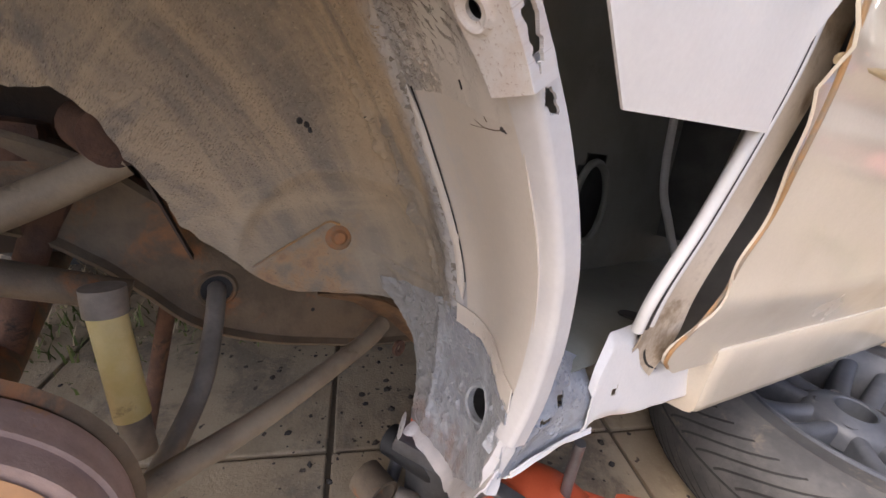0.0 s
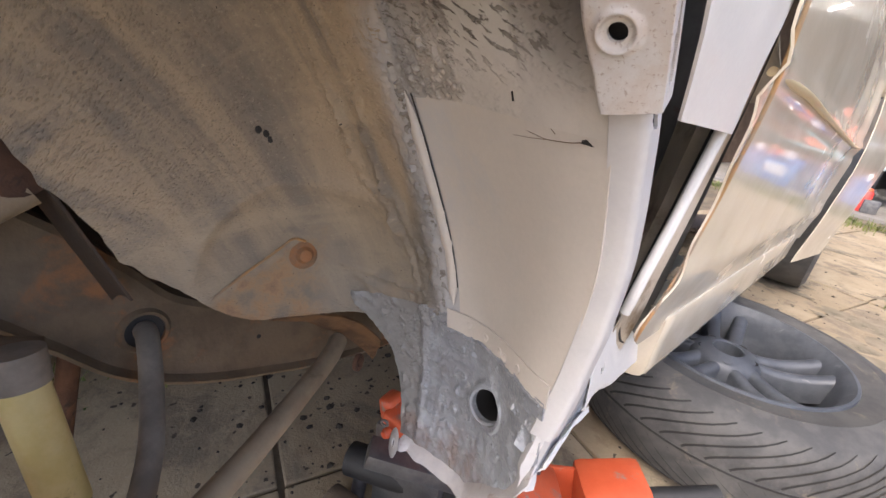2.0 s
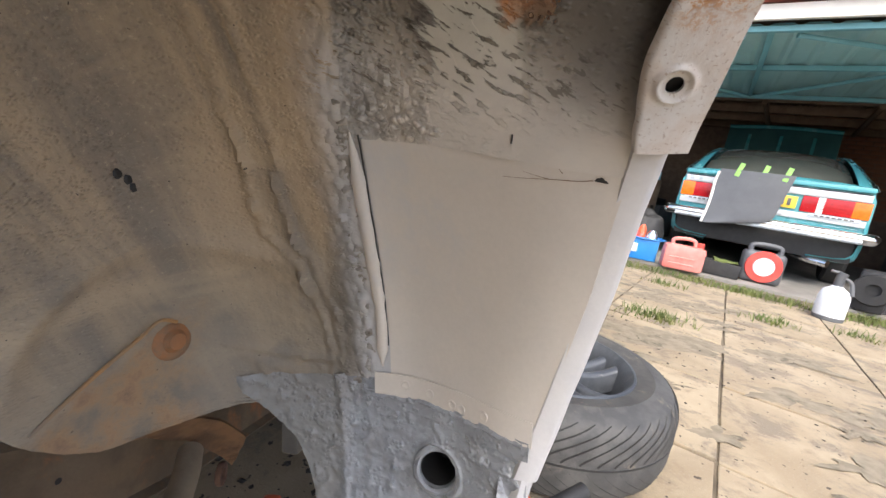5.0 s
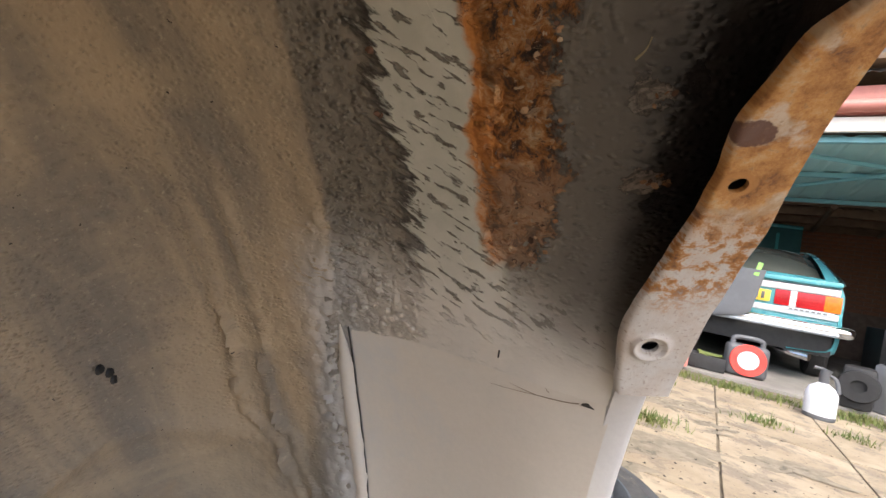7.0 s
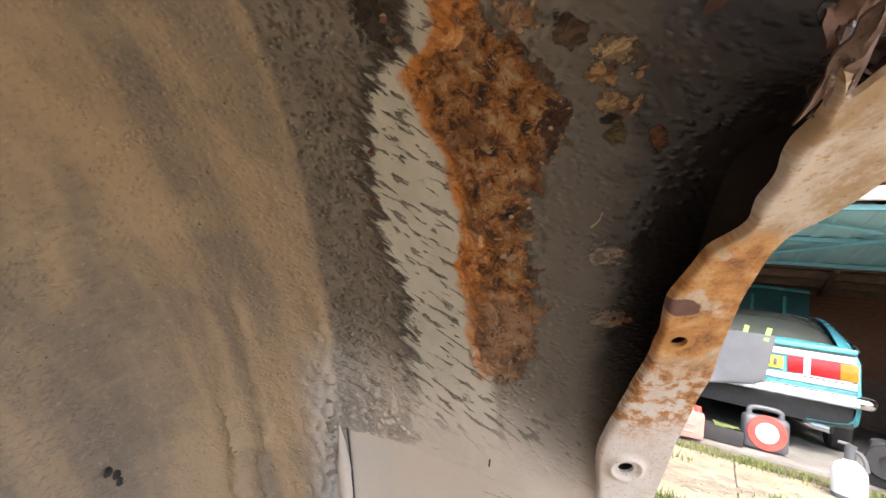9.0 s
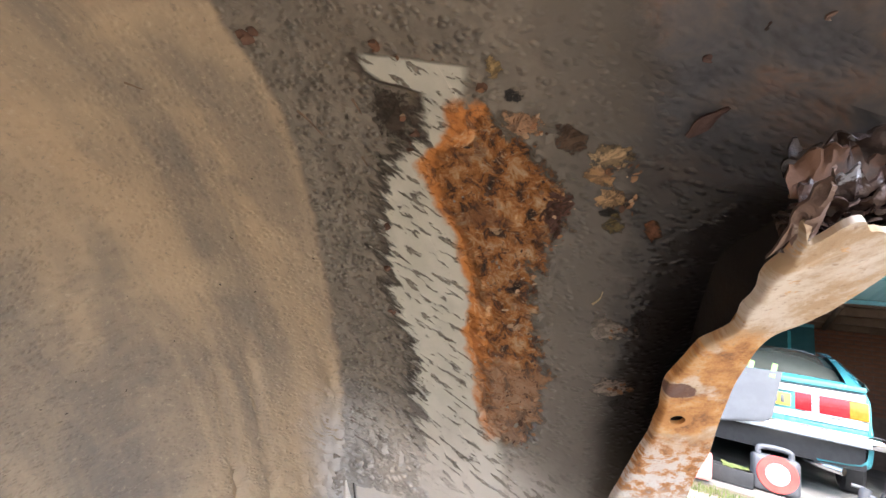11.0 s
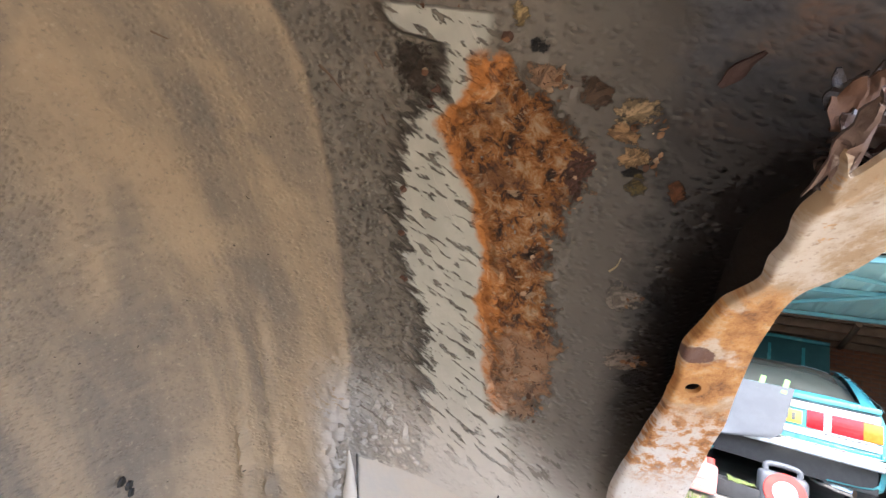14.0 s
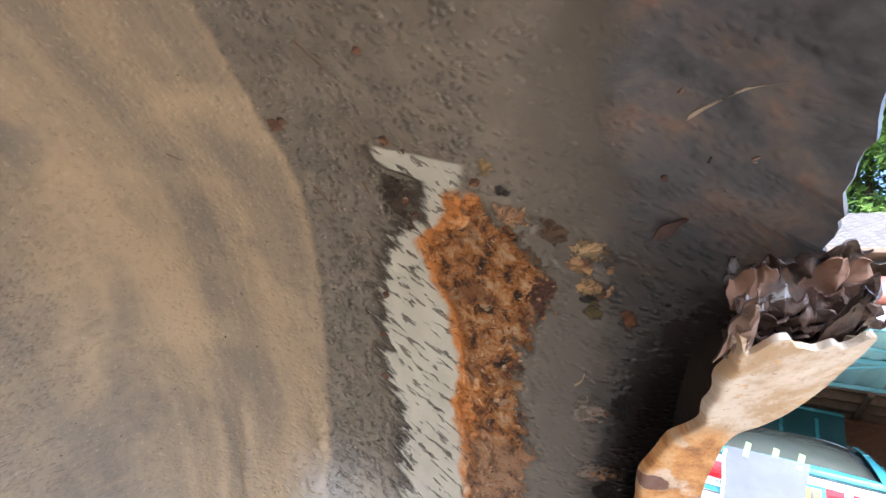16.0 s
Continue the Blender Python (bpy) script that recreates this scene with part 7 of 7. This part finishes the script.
        rows.append([Vector((w * s, y + 0.06 * abs(s) ** 3, z - 0.05 * abs(s) ** 3)) for s in even(-1, 1, 17)])
    part("rear_window", sheet(rows, 0.004), M["glass"], c, "dark sloping hatch glass")
    rows = []
    for t in even(0, 1, 12):
        y, z = 0.05 + 1.42 * t, 0.985 + 0.40 * math.sin(t * math.pi / 2) ** 0.9
        w = 0.73 - 0.12 * t
        for_row = [Vector((w * s, y, z - 0.02 - 0.5 * max(0.0, -s - 1.0))) for s in (-1.10, -1.0, -0.93)]
        rows.append(for_row)
    part("hatch_frame", sheet(rows, 0.006), M["teal"], c)
    part("hatch_frame", sheet([[Vector((-p.x, p.y, p.z)) for p in r] for r in rows], 0.006), M["teal"], c)
    rows = []
    for t in even(0, 1, 10):
        y = 1.40 + 1.35 * t
        z = 1.385 + 0.02 * math.sin(math.pi * t)
        rows.append([Vector((0.64 * s, y, z - 0.07 * abs(s) ** 4)) for s in even(-1, 1, 15)])
    part("roof", sheet(rows, 0.006), M["silver"], c, "pale metal roof edge")
    for sx in (-1, 1):
        rows = []
        for t in even(0, 1, 14):
            y = 0.25 + 2.7 * t
            top = lerp(y, [(0.25, 1.02), (0.8, 1.22), (1.4, 1.36), (2.7, 1.36), (3.2, 1.0)])
            rows.append([Vector((sx * (0.86 - 0.24 * (z - 0.97) / 0.4), y, z)) for z in even(0.97, max(0.975, top), 6)])
        part("side_glass", sheet(rows, 0.004), M["glass"], c)
    # raised bonnet beyond
    rows = [[Vector((0.78 * s, 3.45 + 0.30 * t, 0.96 + 1.06 * t - 0.02 * s * s)) for s in even(-1, 1, 11)] for t in even(0, 1, 6)]
    bonnet = part("bonnet", sheet(rows, 0.02), M["tealshade"], c, "teal underside of the open bonnet, darkened for its shade")
    for x in (-0.45, 0.0, 0.45):
        part("bonnet_rib", one_box((0.05, 0.03, 0.80), (x, 3.58, 1.50), 0.01, pose(0, 0, 0, -16, 0, 0)), M["teal"], bonnet)
    part("bonnet_rim", tube([(-0.78, 3.74, 2.00), (0, 3.75, 2.03), (0.78, 3.74, 2.00)], 0.030, 8, 6), M["teal"], bonnet)
    for sx in (-1, 1):
        for y in (0.85, 3.55):
            wheel = part("wheel", turned([(0.17, -0.08), (0.28, -0.09), (0.31, -0.06), (0.31, 0.06), (0.28, 0.09), (0.17, 0.08), (0.0, 0.06)], 32, pose(sx * 0.78, y, 0.31, 0, 90, 0)), M["black"], c)
    part("exhaust", tube([(0.30, 0.5, 0.27), (0.44, 0.05, 0.26), (0.62, -0.10, 0.25)], 0.035, 14, 5), M["chrome"], c, "shiny exhaust tail pipe")
    # grey repair sheet taped on its tail
    s = empty("sheet_metal_panel", c.matrix_world @ pose(-0.16, -0.105, 0.0), "grey curved sheet metal wing panel taped to the parked car", "panel")
    rows = []
    for t in even(0, 1, 20):
        z = 0.47 + 0.60 * t
        left = -0.36 + 0.09 * max(0, t - 0.75) * 2 + 0.03 * math.sin(t * 3)
        right = lerp(t, [(0, -0.26), (0.08, 0.02), (0.16, 0.20), (0.25, 0.26), (1, 0.34)])
        rows.append([Vector((left + (right - left) * q, -0.03 - 0.05 * (1 - t) - 0.03 * math.sin(q * 2.5), z)) for q in even(0, 1, 16)])
    part("grey_sheet", sheet(rows, 0.003), M["greycard"], s)
    part("bare_edge", tube([r[0] + Vector((0, -0.003, 0)) for r in rows[::3]], 0.014, 8, 3), M["whitewood"], s, "bare rusty pale edge")
    for x in (-0.14, 0.08, 0.27):
        part("tape", one_box((0.045, 0.004, 0.15), (x, -0.045, 1.075), 0.001, pose(0, 0, 0, -14, 12, 0)), M["greentape"], s, "green masking tape")


garage_car()


def by_garage():
    def at(x, y, turn=0.0, z=0.02):
        return GAR @ pose(x, y, z, 0, 0, turn)
    # cable reel with a red and white face
    r = empty("cable_reel", at(0.55, 0.06, 8), "grey cable reel with a red and white round face", "cable reel")
    bm = bmesh.new()
    box(bm, (0.34, 0.16, 0.30), (0, 0, 0.155), 0.05, None, 3)
    part("case", bm, M["greycard"], r)
    part("carry_handle", tube([(-0.12, 0, 0.29), (-0.10, 0, 0.36), (0.10, 0, 0.36), (0.12, 0, 0.29)], 0.024, 10, 5), M["greycard"], r)
    part("red_ring", turned([(0.085, 0.0), (0.09, 0.012), (0.145, 0.010), (0.15, 0.0)], 40, pose(0, -0.082, 0.165, 90, 0, 0)), M["redplastic"], r, "red ring")
    part("white_disc", turned([(0.0, 0.012), (0.085, 0.012), (0.09, 0.0)], 36, pose(0, -0.082, 0.165, 90, 0, 0)), M["whiteplastic"], r, "white disc")
    # fuel can
    f = empty("fuel_can", at(-0.10, -0.28, 14), "faded red plastic fuel can", "fuel can")
    part("body", one_box((0.36, 0.17, 0.24), (0, 0, 0.12), 0.04), M["fadedred"], f)
    for z in (0.06, 0.12):
        part("moulded_rib", one_box((0.22, 0.012, 0.018), (-0.02, -0.087, z), 0.005), M["fadedred"], f)
    part("handle", tube([(-0.11, 0, 0.23), (-0.10, 0, 0.29), (0.06, 0, 0.30), (0.09, 0, 0.23)], 0.018, 10, 5), M["fadedred"], f)
    part("cap", turned([(0, 0.05), (0.03, 0.05), (0.032, 0)], 16, pose(0.13, 0, 0.235)), M["redplastic"], f)
    # blue crate with things
    b = empty("blue_crate", at(-0.55, -0.12, 6), "bright blue plastic crate full of tins and tools", "crate")
    bm = bmesh.new()
    for sx, sy, w, d in ((0, -0.14, 0.42, 0.012), (0, 0.14, 0.42, 0.012), (-0.205, 0, 0.012, 0.28), (0.205, 0, 0.012, 0.28)):
        box(bm, (w, d, 0.22), (sx, sy, 0.115), 0.004)
    box(bm, (0.40, 0.27, 0.012), (0, 0, 0.008), 0.003)
    part("tub", bm, M["bluebox"], b)
    part("crate_rim", tube([(-0.21, -0.145, 0.225), (0.21, -0.145, 0.225), (0.21, 0.145, 0.225), (-0.21, 0.145, 0.225), (-0.21, -0.145, 0.225)], 0.010, 8, 2), M["bluebox"], b)
    part("paper_label", one_box((0.16, 0.003, 0.09), (-0.06, -0.149, 0.12), 0.001), M["whiteplastic"], b)
    for k, (x, y, rr, h, mat, lab) in enumerate(((-0.10, 0.0, 0.05, 0.30, "whiteplastic", "white plastic bottle"), (0.03, 0.04, 0.04, 0.34, "orange", "orange spray can"), (0.13, -0.03, 0.055, 0.30, "chrome", "shiny round tin"), (-0.02, -0.07, 0.035, 0.28, "redplastic", "red can"))):
        o = empty("tin", b.matrix_world @ pose(x, y, 0.014), lab + " standing in the crate", "tin", "tins in the crate")
        part("can", turned([(0, 0), (rr, 0), (rr, h * 0.85), (rr * 0.7, h * 0.93), (rr * 0.4, h), (0, h)], 20), M[mat], o)
    # black tray with a green cloth
    t = empty("black_tray", at(0.20, -0.02, 4), "black plastic tray with a yellow-green cloth", "tray")
    bm = bmesh.new()
    for sx, sy, w, d in ((0, -0.12, 0.36, 0.012), (0, 0.12, 0.36, 0.012), (-0.175, 0, 0.012, 0.24), (0.175, 0, 0.012, 0.24)):
        box(bm, (w, d, 0.13), (sx, sy, 0.07), 0.004)
    box(bm, (0.35, 0.23, 0.012), (0, 0, 0.008), 0.003)
    part("tray", bm, M["black"], t)
    rows = [[Vector((x, y, 0.15 + 0.04 * wob((x, y, 0), 12, 3) - 0.25 * max(0, abs(y) - 0.07))) for x in even(-0.04, 0.16, 10)] for y in even(-0.10, 0.10, 10)]
    cl = part("cloth", sheet(rows, 0.004), M["grass"], t, "yellow-green cloth")
    # garden sprayer bottle
    s = empty("pump_sprayer", at(0.90, -0.93, -10, 0.0), "milky white pump sprayer bottle with a dark head", "sprayer")
    part("bottle", turned([(0, 0.012), (0.085, 0.012), (0.09, 0.03), (0.09, 0.17), (0.075, 0.215), (0.04, 0.24), (0.03, 0.25), (0, 0.25)], 28), M["whiteplastic"], s)
    part("base_ring", turned([(0, 0), (0.088, 0), (0.092, 0.02), (0.088, 0.035)], 28), M["greycard"], s)
    part("pump_head", tube([(0, 0, 0.24), (0, 0, 0.31), (0.01, 0, 0.35)], 0.03, 12, 4), M["greycard"], s, "dark grey pump head")
    part("trigger", tube([(0.0, 0, 0.32), (0.06, -0.01, 0.29), (0.085, -0.02, 0.20)], 0.013, 8, 4), M["greycard"], s)
    part("nozzle", tube([(0, 0, 0.345), (-0.06, -0.01, 0.35)], 0.012, 8), M["greycard"], s)
    # air hose reel and dark cases
    h = empty("hose_reel", at(1.28, -0.18, -14), "dark hose reel standing on the garage floor", "hose reel")
    part("case", one_box((0.20, 0.22, 0.34), (0, 0, 0.17), 0.04), M["black"], h)
    part("coil", turned([(0.05, -0.02), (0.12, -0.02), (0.13, 0), (0.12, 0.02), (0.05, 0.02)], 28, pose(0, -0.12, 0.19, 90, 0, 0)), M["black"], h, "coiled black hose")
    k = empty("tool_case", at(1.52, -0.05, -20), "dark grey plastic tool case", "case")
    part("shell", one_box((0.22, 0.30, 0.38), (0, 0, 0.19), 0.02), M["greycard"], k)
    part("grip", tube([(-0.06, 0, 0.38), (-0.05, 0, 0.42), (0.05, 0, 0.42), (0.06, 0, 0.38)], 0.012, 8, 4), M["black"], k)
    # workbench with the salmon cloth
    w = empty("workbench", at(-1.12, 0.62, 4), "grey-green folding workbench with two drawers", "workbench")
    part("top", one_box((0.95, 0.50, 0.05), (0, 0, 0.44), 0.008), M["tealdoor"], w)
    part("drawer", one_box((0.34, 0.02, 0.10), (-0.10, -0.255, 0.37), 0.006), M["silver"], w)
    part("drawer_pull", one_box((0.12, 0.02, 0.02), (-0.10, -0.27, 0.39), 0.006), M["black"], w)
    for x in (-0.42, 0.42):
        for y in (-0.2, 0.2):
            part("leg", tube([(x, y, 0), (x * 0.95, y, 0.42)], 0.02, 8), M["black"], w)
    c = empty("salmon_cloth", at(-1.10, 0.55, 6, 0.485), "crumpled salmon pink cloth draped over a box on the workbench", "cloth")
    rows = []
    for i in range(26):
        s = i / 25
        row = []
        for jn in range(18):
            q = jn / 17
            x = -0.34 + 0.62 * s
            h = 0.36 * math.sin(min(1.0, s * 1.35) * math.pi * 0.62) ** 0.6 * (1 if s < 0.75 else 1 - ((s - 0.75) / 0.25) ** 1.5 * 0.95)
            prof = math.sin(math.pi * q) ** 0.5
            row.append(Vector((x + 0.02 * wob((s, q, 0), 6, 2), -0.16 + 0.32 * q, max(0.006, h * prof + 0.02 * wob((s * 2, q, 0), 7, 5)))))
        rows.append(row)
    part("drape", sheet(rows, 0.004), M["pink"], c)
    o = empty("orange_box", at(-1.22, 0.34, 5, 0.485), "orange and tan cardboard box on the workbench", "box")
    part("carton", one_box((0.26, 0.10, 0.12), (0, 0, 0.06), 0.004), M["orange"], o)
    part("tan_band", one_box((0.262, 0.102, 0.04), (0, 0, 0.03), 0.003), M["straw"], o)
    bag = empty("dark_bag", at(-0.62, 0.55, 0), "black bag slumped at the end of the workbench", "bag")
    bm = bmesh.new()
    bmesh.ops.create_icosphere(bm, subdivisions=4, radius=1.0)
    for v in bm.verts:
        v.co = Vector((v.co.x * 0.26, v.co.y * 0.2, max(-0.9, v.co.z) * 0.26 + 0.235)) * (1 + 0.12 * wob(v.co, 2.2, 4))
        v.co.z = max(0.0, v.co.z)
    part("sack", bm, M["black"], bag)
    # clutter under and behind the bench: tins, jars, boxes
    rng = random.Random(11)
    tones = ["whiteplastic", "redplastic", "bluebox", "dark", "greycard", "orange", "steel", "tealdoor", "black"]
    for n in range(26):
        x, y = rng.uniform(-1.75, -0.72), rng.uniform(-0.12, 0.30)
        rr, hh = rng.uniform(0.025, 0.06), rng.uniform(0.08, 0.22)
        o = empty("container", at(x, y, rng.uniform(0, 90)), "paint tin or jar on the garage floor", "container", "clutter by the workbench")
        if n % 3:
            part("can", turned([(0, 0), (rr, 0), (rr, hh * 0.9), (rr * 0.8, hh), (0, hh)], 16), M[tones[n % 9]], o)
        else:
            part("carton", one_box((rr * 2.6, rr * 2, hh), (0, 0, hh / 2), 0.006), M[tones[n % 9]], o)
    for n in range(22):
        x, y, z = rng.uniform(-2.6, -0.8), rng.uniform(1.2, 4.6), 0.02
        sx, sy, sz = rng.uniform(0.25, 0.7), rng.uniform(0.25, 0.6), rng.uniform(0.4, 1.35)
        o = empty("stored_box", at(x, y, rng.uniform(-30, 30)), "dark stored box in the back of the garage", "box", "stored boxes")
        part("carton", one_box((sx, sy, sz), (0, 0, sz / 2), 0.02), M[("dark", "wood", "black", "greycard", "wood", "dark", "tealframe")[n % 7]], o)
    for n in range(8):
        o = empty("stored_box", at(rng.uniform(1.9, 3.2), rng.uniform(1.0, 4.8), rng.uniform(-20, 20)), "dark stored box beside the parked car", "box", "stored boxes")
        hh = rng.uniform(0.3, 1.0)
        part("carton", one_box((rng.uniform(0.3, 0.6), 0.4, hh), (0, 0, hh / 2), 0.02), M[("dark", "wood", "black")[n % 3]], o)


by_garage()


# ---- plants, distance ----
def blades(name, count, spread, height, mat, label, seed, m, width=0.004):
    rng = random.Random(seed)
    verts, faces = [], []
    for _ in range(count):
        x, y = spread(rng)
        a, lean, h = rng.uniform(0, 6.28), rng.uniform(0.1, 0.9), height * rng.uniform(0.4, 1.2)
        dx, dy = math.cos(a), math.sin(a)
        k = len(verts)
        for t in (0, 0.55, 1.0):
            c = (x + dx * lean * h * t * t, y + dy * lean * h * t * t, h * t * (1 - 0.3 * lean * t))
            w = width * (1 - 0.85 * t)
            verts += [(c[0] - dy * w, c[1] + dx * w, c[2]), (c[0] + dy * w, c[1] - dx * w, c[2])]
        faces += [(k, k + 1, k + 3, k + 2), (k + 2, k + 3, k + 5, k + 4)]
    me = bpy.data.meshes.new(name)
    me.from_pydata(verts, [], faces)
    me.materials.append(mat)
    ob = new(name, me)
    ob.matrix_world = m
    return tagged(ob, label, "plants", kind="stuff")


blades("grass_strip", 5200, lambda r: (r.uniform(-4, 4), r.gauss(-0.62, 0.09) - (0.1 if r.random() < 0.3 else 0)), 0.05, M["grass"], "thin green grass along the garage threshold", 1, GAR)
for sx, sy, n in ((0.508, 2.45, 260), (1.35, 2.9, 120), (1.66, 3.80, 160), (0.9, 3.5, 90), (1.9, 2.95, 70), (2.4, 3.6, 150)):
    blades("weeds", n, lambda r: (r.gauss(0, 0.075), r.gauss(0, 0.05)), 0.07, M["grass"], "small tuft of weeds in a paving joint", n, pose(sx, sy, -0.015), 0.005)
blades("dry_grass", 3500, lambda r: (r.uniform(-2.6, -1.22), r.uniform(-1.2, 1.4)), 0.07, M["straw"], "dry straw and weeds beyond the paving", 5, pose(0, 0, -0.02))
blades("green_weeds", 700, lambda r: (r.gauss(-1.32, 0.1), r.uniform(-0.5, 0.5)), 0.07, M["grass"], "green weeds at the edge of the paving", 6, pose(0, 0, -0.02))


def tree(x, y, height, seed):
    rng = random.Random(seed)
    t = empty("tree", pose(x, y, 0), "leafy green tree beyond the garage roof", "tree", "trees beyond the garage")
    bm = tube([(0, 0, -0.05), (0.1, 0, height * 0.3), (0, 0.1, height * 0.6), (0.1, 0, height * 0.85)], 0.22, 12, 5, None, 0.3)
    for k in range(9):
        a = k * 2.4
        z = height * (0.35 + 0.05 * k)
        tube([(0.05, 0, z), (math.cos(a) * 1.0, math.sin(a) * 1.0, z + 0.7), (math.cos(a) * 1.9, math.sin(a) * 1.9, z + 1.1)], 0.07, 7, 4, bm, 0.3)
    part("trunk", bm, M["bark"], t)
    verts, faces = [], []
    clumps = [(rng.gauss(0, 1.2), rng.gauss(0, 1.2), height * rng.uniform(0.42, 1.0), rng.uniform(0.5, 1.0)) for _ in range(100)]
    for cx, cy, cz, rad in clumps:
        for _ in range(170):
            d = Vector((rng.gauss(0, 1), rng.gauss(0, 1), rng.gauss(0, 1))).normalized() * rad * rng.random() ** 0.4
            p = Vector((cx, cy, cz)) + d
            a = Vector((rng.gauss(0, 1), rng.gauss(0, 1), rng.gauss(0, 1))).normalized()
            b = a.orthogonal().normalized() * 0.085
            a = a * 0.16
            k = len(verts)
            verts += [p - a, p - b, p + a, p + b]
            faces.append((k, k + 1, k + 2, k + 3))
    me = bpy.data.meshes.new("crown")
    me.from_pydata([tuple(v) for v in verts], [], faces)
    me.materials.append(M["leaf"])
    crown = new("crown", me)
    crown.parent = t


tree(9.0, 13.4, 15.5, 2)
tree(11.4, 12.6, 14.0, 3)
tree(6.5, 16.0, 9.5, 7)


# ---- pieces: bricks of the garage, paving slabs ----
def brick_walls():
    bm = one_box((0.212, 0.02, 0.062), (0, 0, 0), 0.003)
    first = part("brick", bm, M["brick"], WALLS["wall_back"])
    me = first.data
    spots = []
    for row in range(24):
        for col in range(13):
            spots.append((0.55 + col * 0.225 + (row % 2) * 0.112, 5.392, 0.9 + row * 0.075))
    first.location = spots[0]
    for s in spots[1:]:
        o = new("brick", me)
        o.parent = WALLS["wall_back"]
        o.location = s


brick_walls()


def paving():
    p = tagged(new("pavement"), "weathered buff concrete paving slabs with dirt joints", "paving", kind="structure")
    rng = random.Random(3)
    origin = Matrix.Translation((-0.712, 0.297, 0)) @ pose(0, 0, 0, 0, 0, FACE)
    meshes = []
    for k in range(5):
        bm = one_box((0.571, 0.575, 0.05), (0, 0, -0.025), 0.004)
        bmesh.ops.subdivide_edges(bm, edges=[e for e in bm.edges if e.calc_length() > 0.3], cuts=2)
        for v in bm.verts:
            v.co += Vector((wob(v.co, 7, k), wob(v.co, 7, k + 9), 0)) * 0.004
            if v.co.z > -0.02:
                v.co.z += 0.0012 * wob(v.co, 4, k)
        me = bpy.data.meshes.new("slab")
        bm.to_mesh(me)
        bm.free()
        me.materials.append(M["slab"])
        meshes.append(me)
    for i in range(-2, 10):
        for j in range(-4, 7):
            x, y = 0.29 + i * 0.58, 0.295 + j * 0.585
            w = origin @ Vector((x, y, 0))
            if (GAR.inverted() @ w).y > -0.95 or w.x < -1.35 or math.hypot(w.x, w.y) > 6:
                continue
            o = new("slab", meshes[rng.randrange(5)])
            o.parent = p
            o.matrix_world = origin @ pose(x, y, -0.002 + rng.uniform(-0.002, 0.002), rng.uniform(-0.25, 0.25), rng.uniform(-0.25, 0.25), rng.choice((0, 180)) + rng.uniform(-0.6, 0.6))
    return p


PAVING = paving()


def ground_dirt():
    """Crumbs, flakes and patches of soil swept over the paving."""
    rng = random.Random(21)
    bm = bmesh.new()

    def chip(x, y, size):
        n = rng.randrange(4, 7)
        a0 = rng.uniform(0, 6.28)
        h = size * rng.uniform(0.15, 0.5)
        low = [bm.verts.new((x + size * rng.uniform(0.5, 1) * math.cos(a0 + 6.283 * k / n), y + size * rng.uniform(0.5, 1) * math.sin(a0 + 6.283 * k / n), 0.0)) for k in range(n)]
        top = bm.verts.new((x + rng.uniform(-0.3, 0.3) * size, y + rng.uniform(-0.3, 0.3) * size, h))
        for k in range(n):
            bm.faces.new((low[k], low[(k + 1) % n], top))
    for _ in range(420):
        chip(rng.gauss(-0.62, 0.22), rng.gauss(0.48, 0.22), rng.choice((0.003, 0.004, 0.006, 0.011)) * rng.uniform(0.6, 1.2))
    for _ in range(160):
        chip(rng.uniform(-1.2, 0.2), rng.uniform(-0.2, 1.6), rng.uniform(0.003, 0.009))
    for _ in range(240):
        chip(rng.gauss(0.75, 0.5), rng.gauss(2.3, 0.6), rng.uniform(0.003, 0.012))
    tagged(part("dirt_crumbs", bm, M["crumbdirt"], smooth=False), "dark crumbs of dirt and underseal scattered on the paving", "dirt", kind="stuff")
    # low films of soil that lie over the slabs and joints
    for _ in range(80):
        bm = bmesh.new()
        if rng.random() < 0.45:
            cx, cy, size = rng.gauss(0.75, 0.55), rng.gauss(2.4, 0.7), rng.uniform(0.03, 0.13)
        else:
            k, along = rng.randrange(-1, 6), rng.uniform(-1.0, 3.6)
            w = Matrix.Translation((-0.712, 0.297, 0)) @ pose(0, 0, 0, 0, 0, FACE) @ (Vector((k * 0.58, along, 0)) if rng.random() < 0.6 else Vector((along, k * 0.585, 0)))
            cx, cy, size = w.x, w.y, rng.uniform(0.015, 0.06)
        if (GAR.inverted() @ Vector((cx, cy, 0))).y > -0.8:
            bm.free()
            continue
        n = 40
        seed = rng.uniform(0, 90)
        ring = []
        for k in range(n):
            a = 6.283 * k / n
            r = size * max(0.15, 1 + 1.5 * wob((math.cos(a), math.sin(a), 0), 1.9, seed) + 0.5 * wob((math.cos(a), math.sin(a), 0), 5, seed))
            ring.append(bm.verts.new((cx + r * math.cos(a) * 1.5, cy + r * math.sin(a) * 0.8, 0.0002)))
        top = bm.verts.new((cx, cy, 0.0025))
        for k in range(n):
            bm.faces.new((ring[k], ring[(k + 1) % n], top))
        part("soil_patch", bm, M["soilfilm"], PAVING)


M["crumbdirt"] = plain("dark_dirt_crumb", (0.035, 0.030, 0.026), (0.075, 0.062, 0.048), 30, 0.9, 0, 0.001, 200)
ground_dirt()
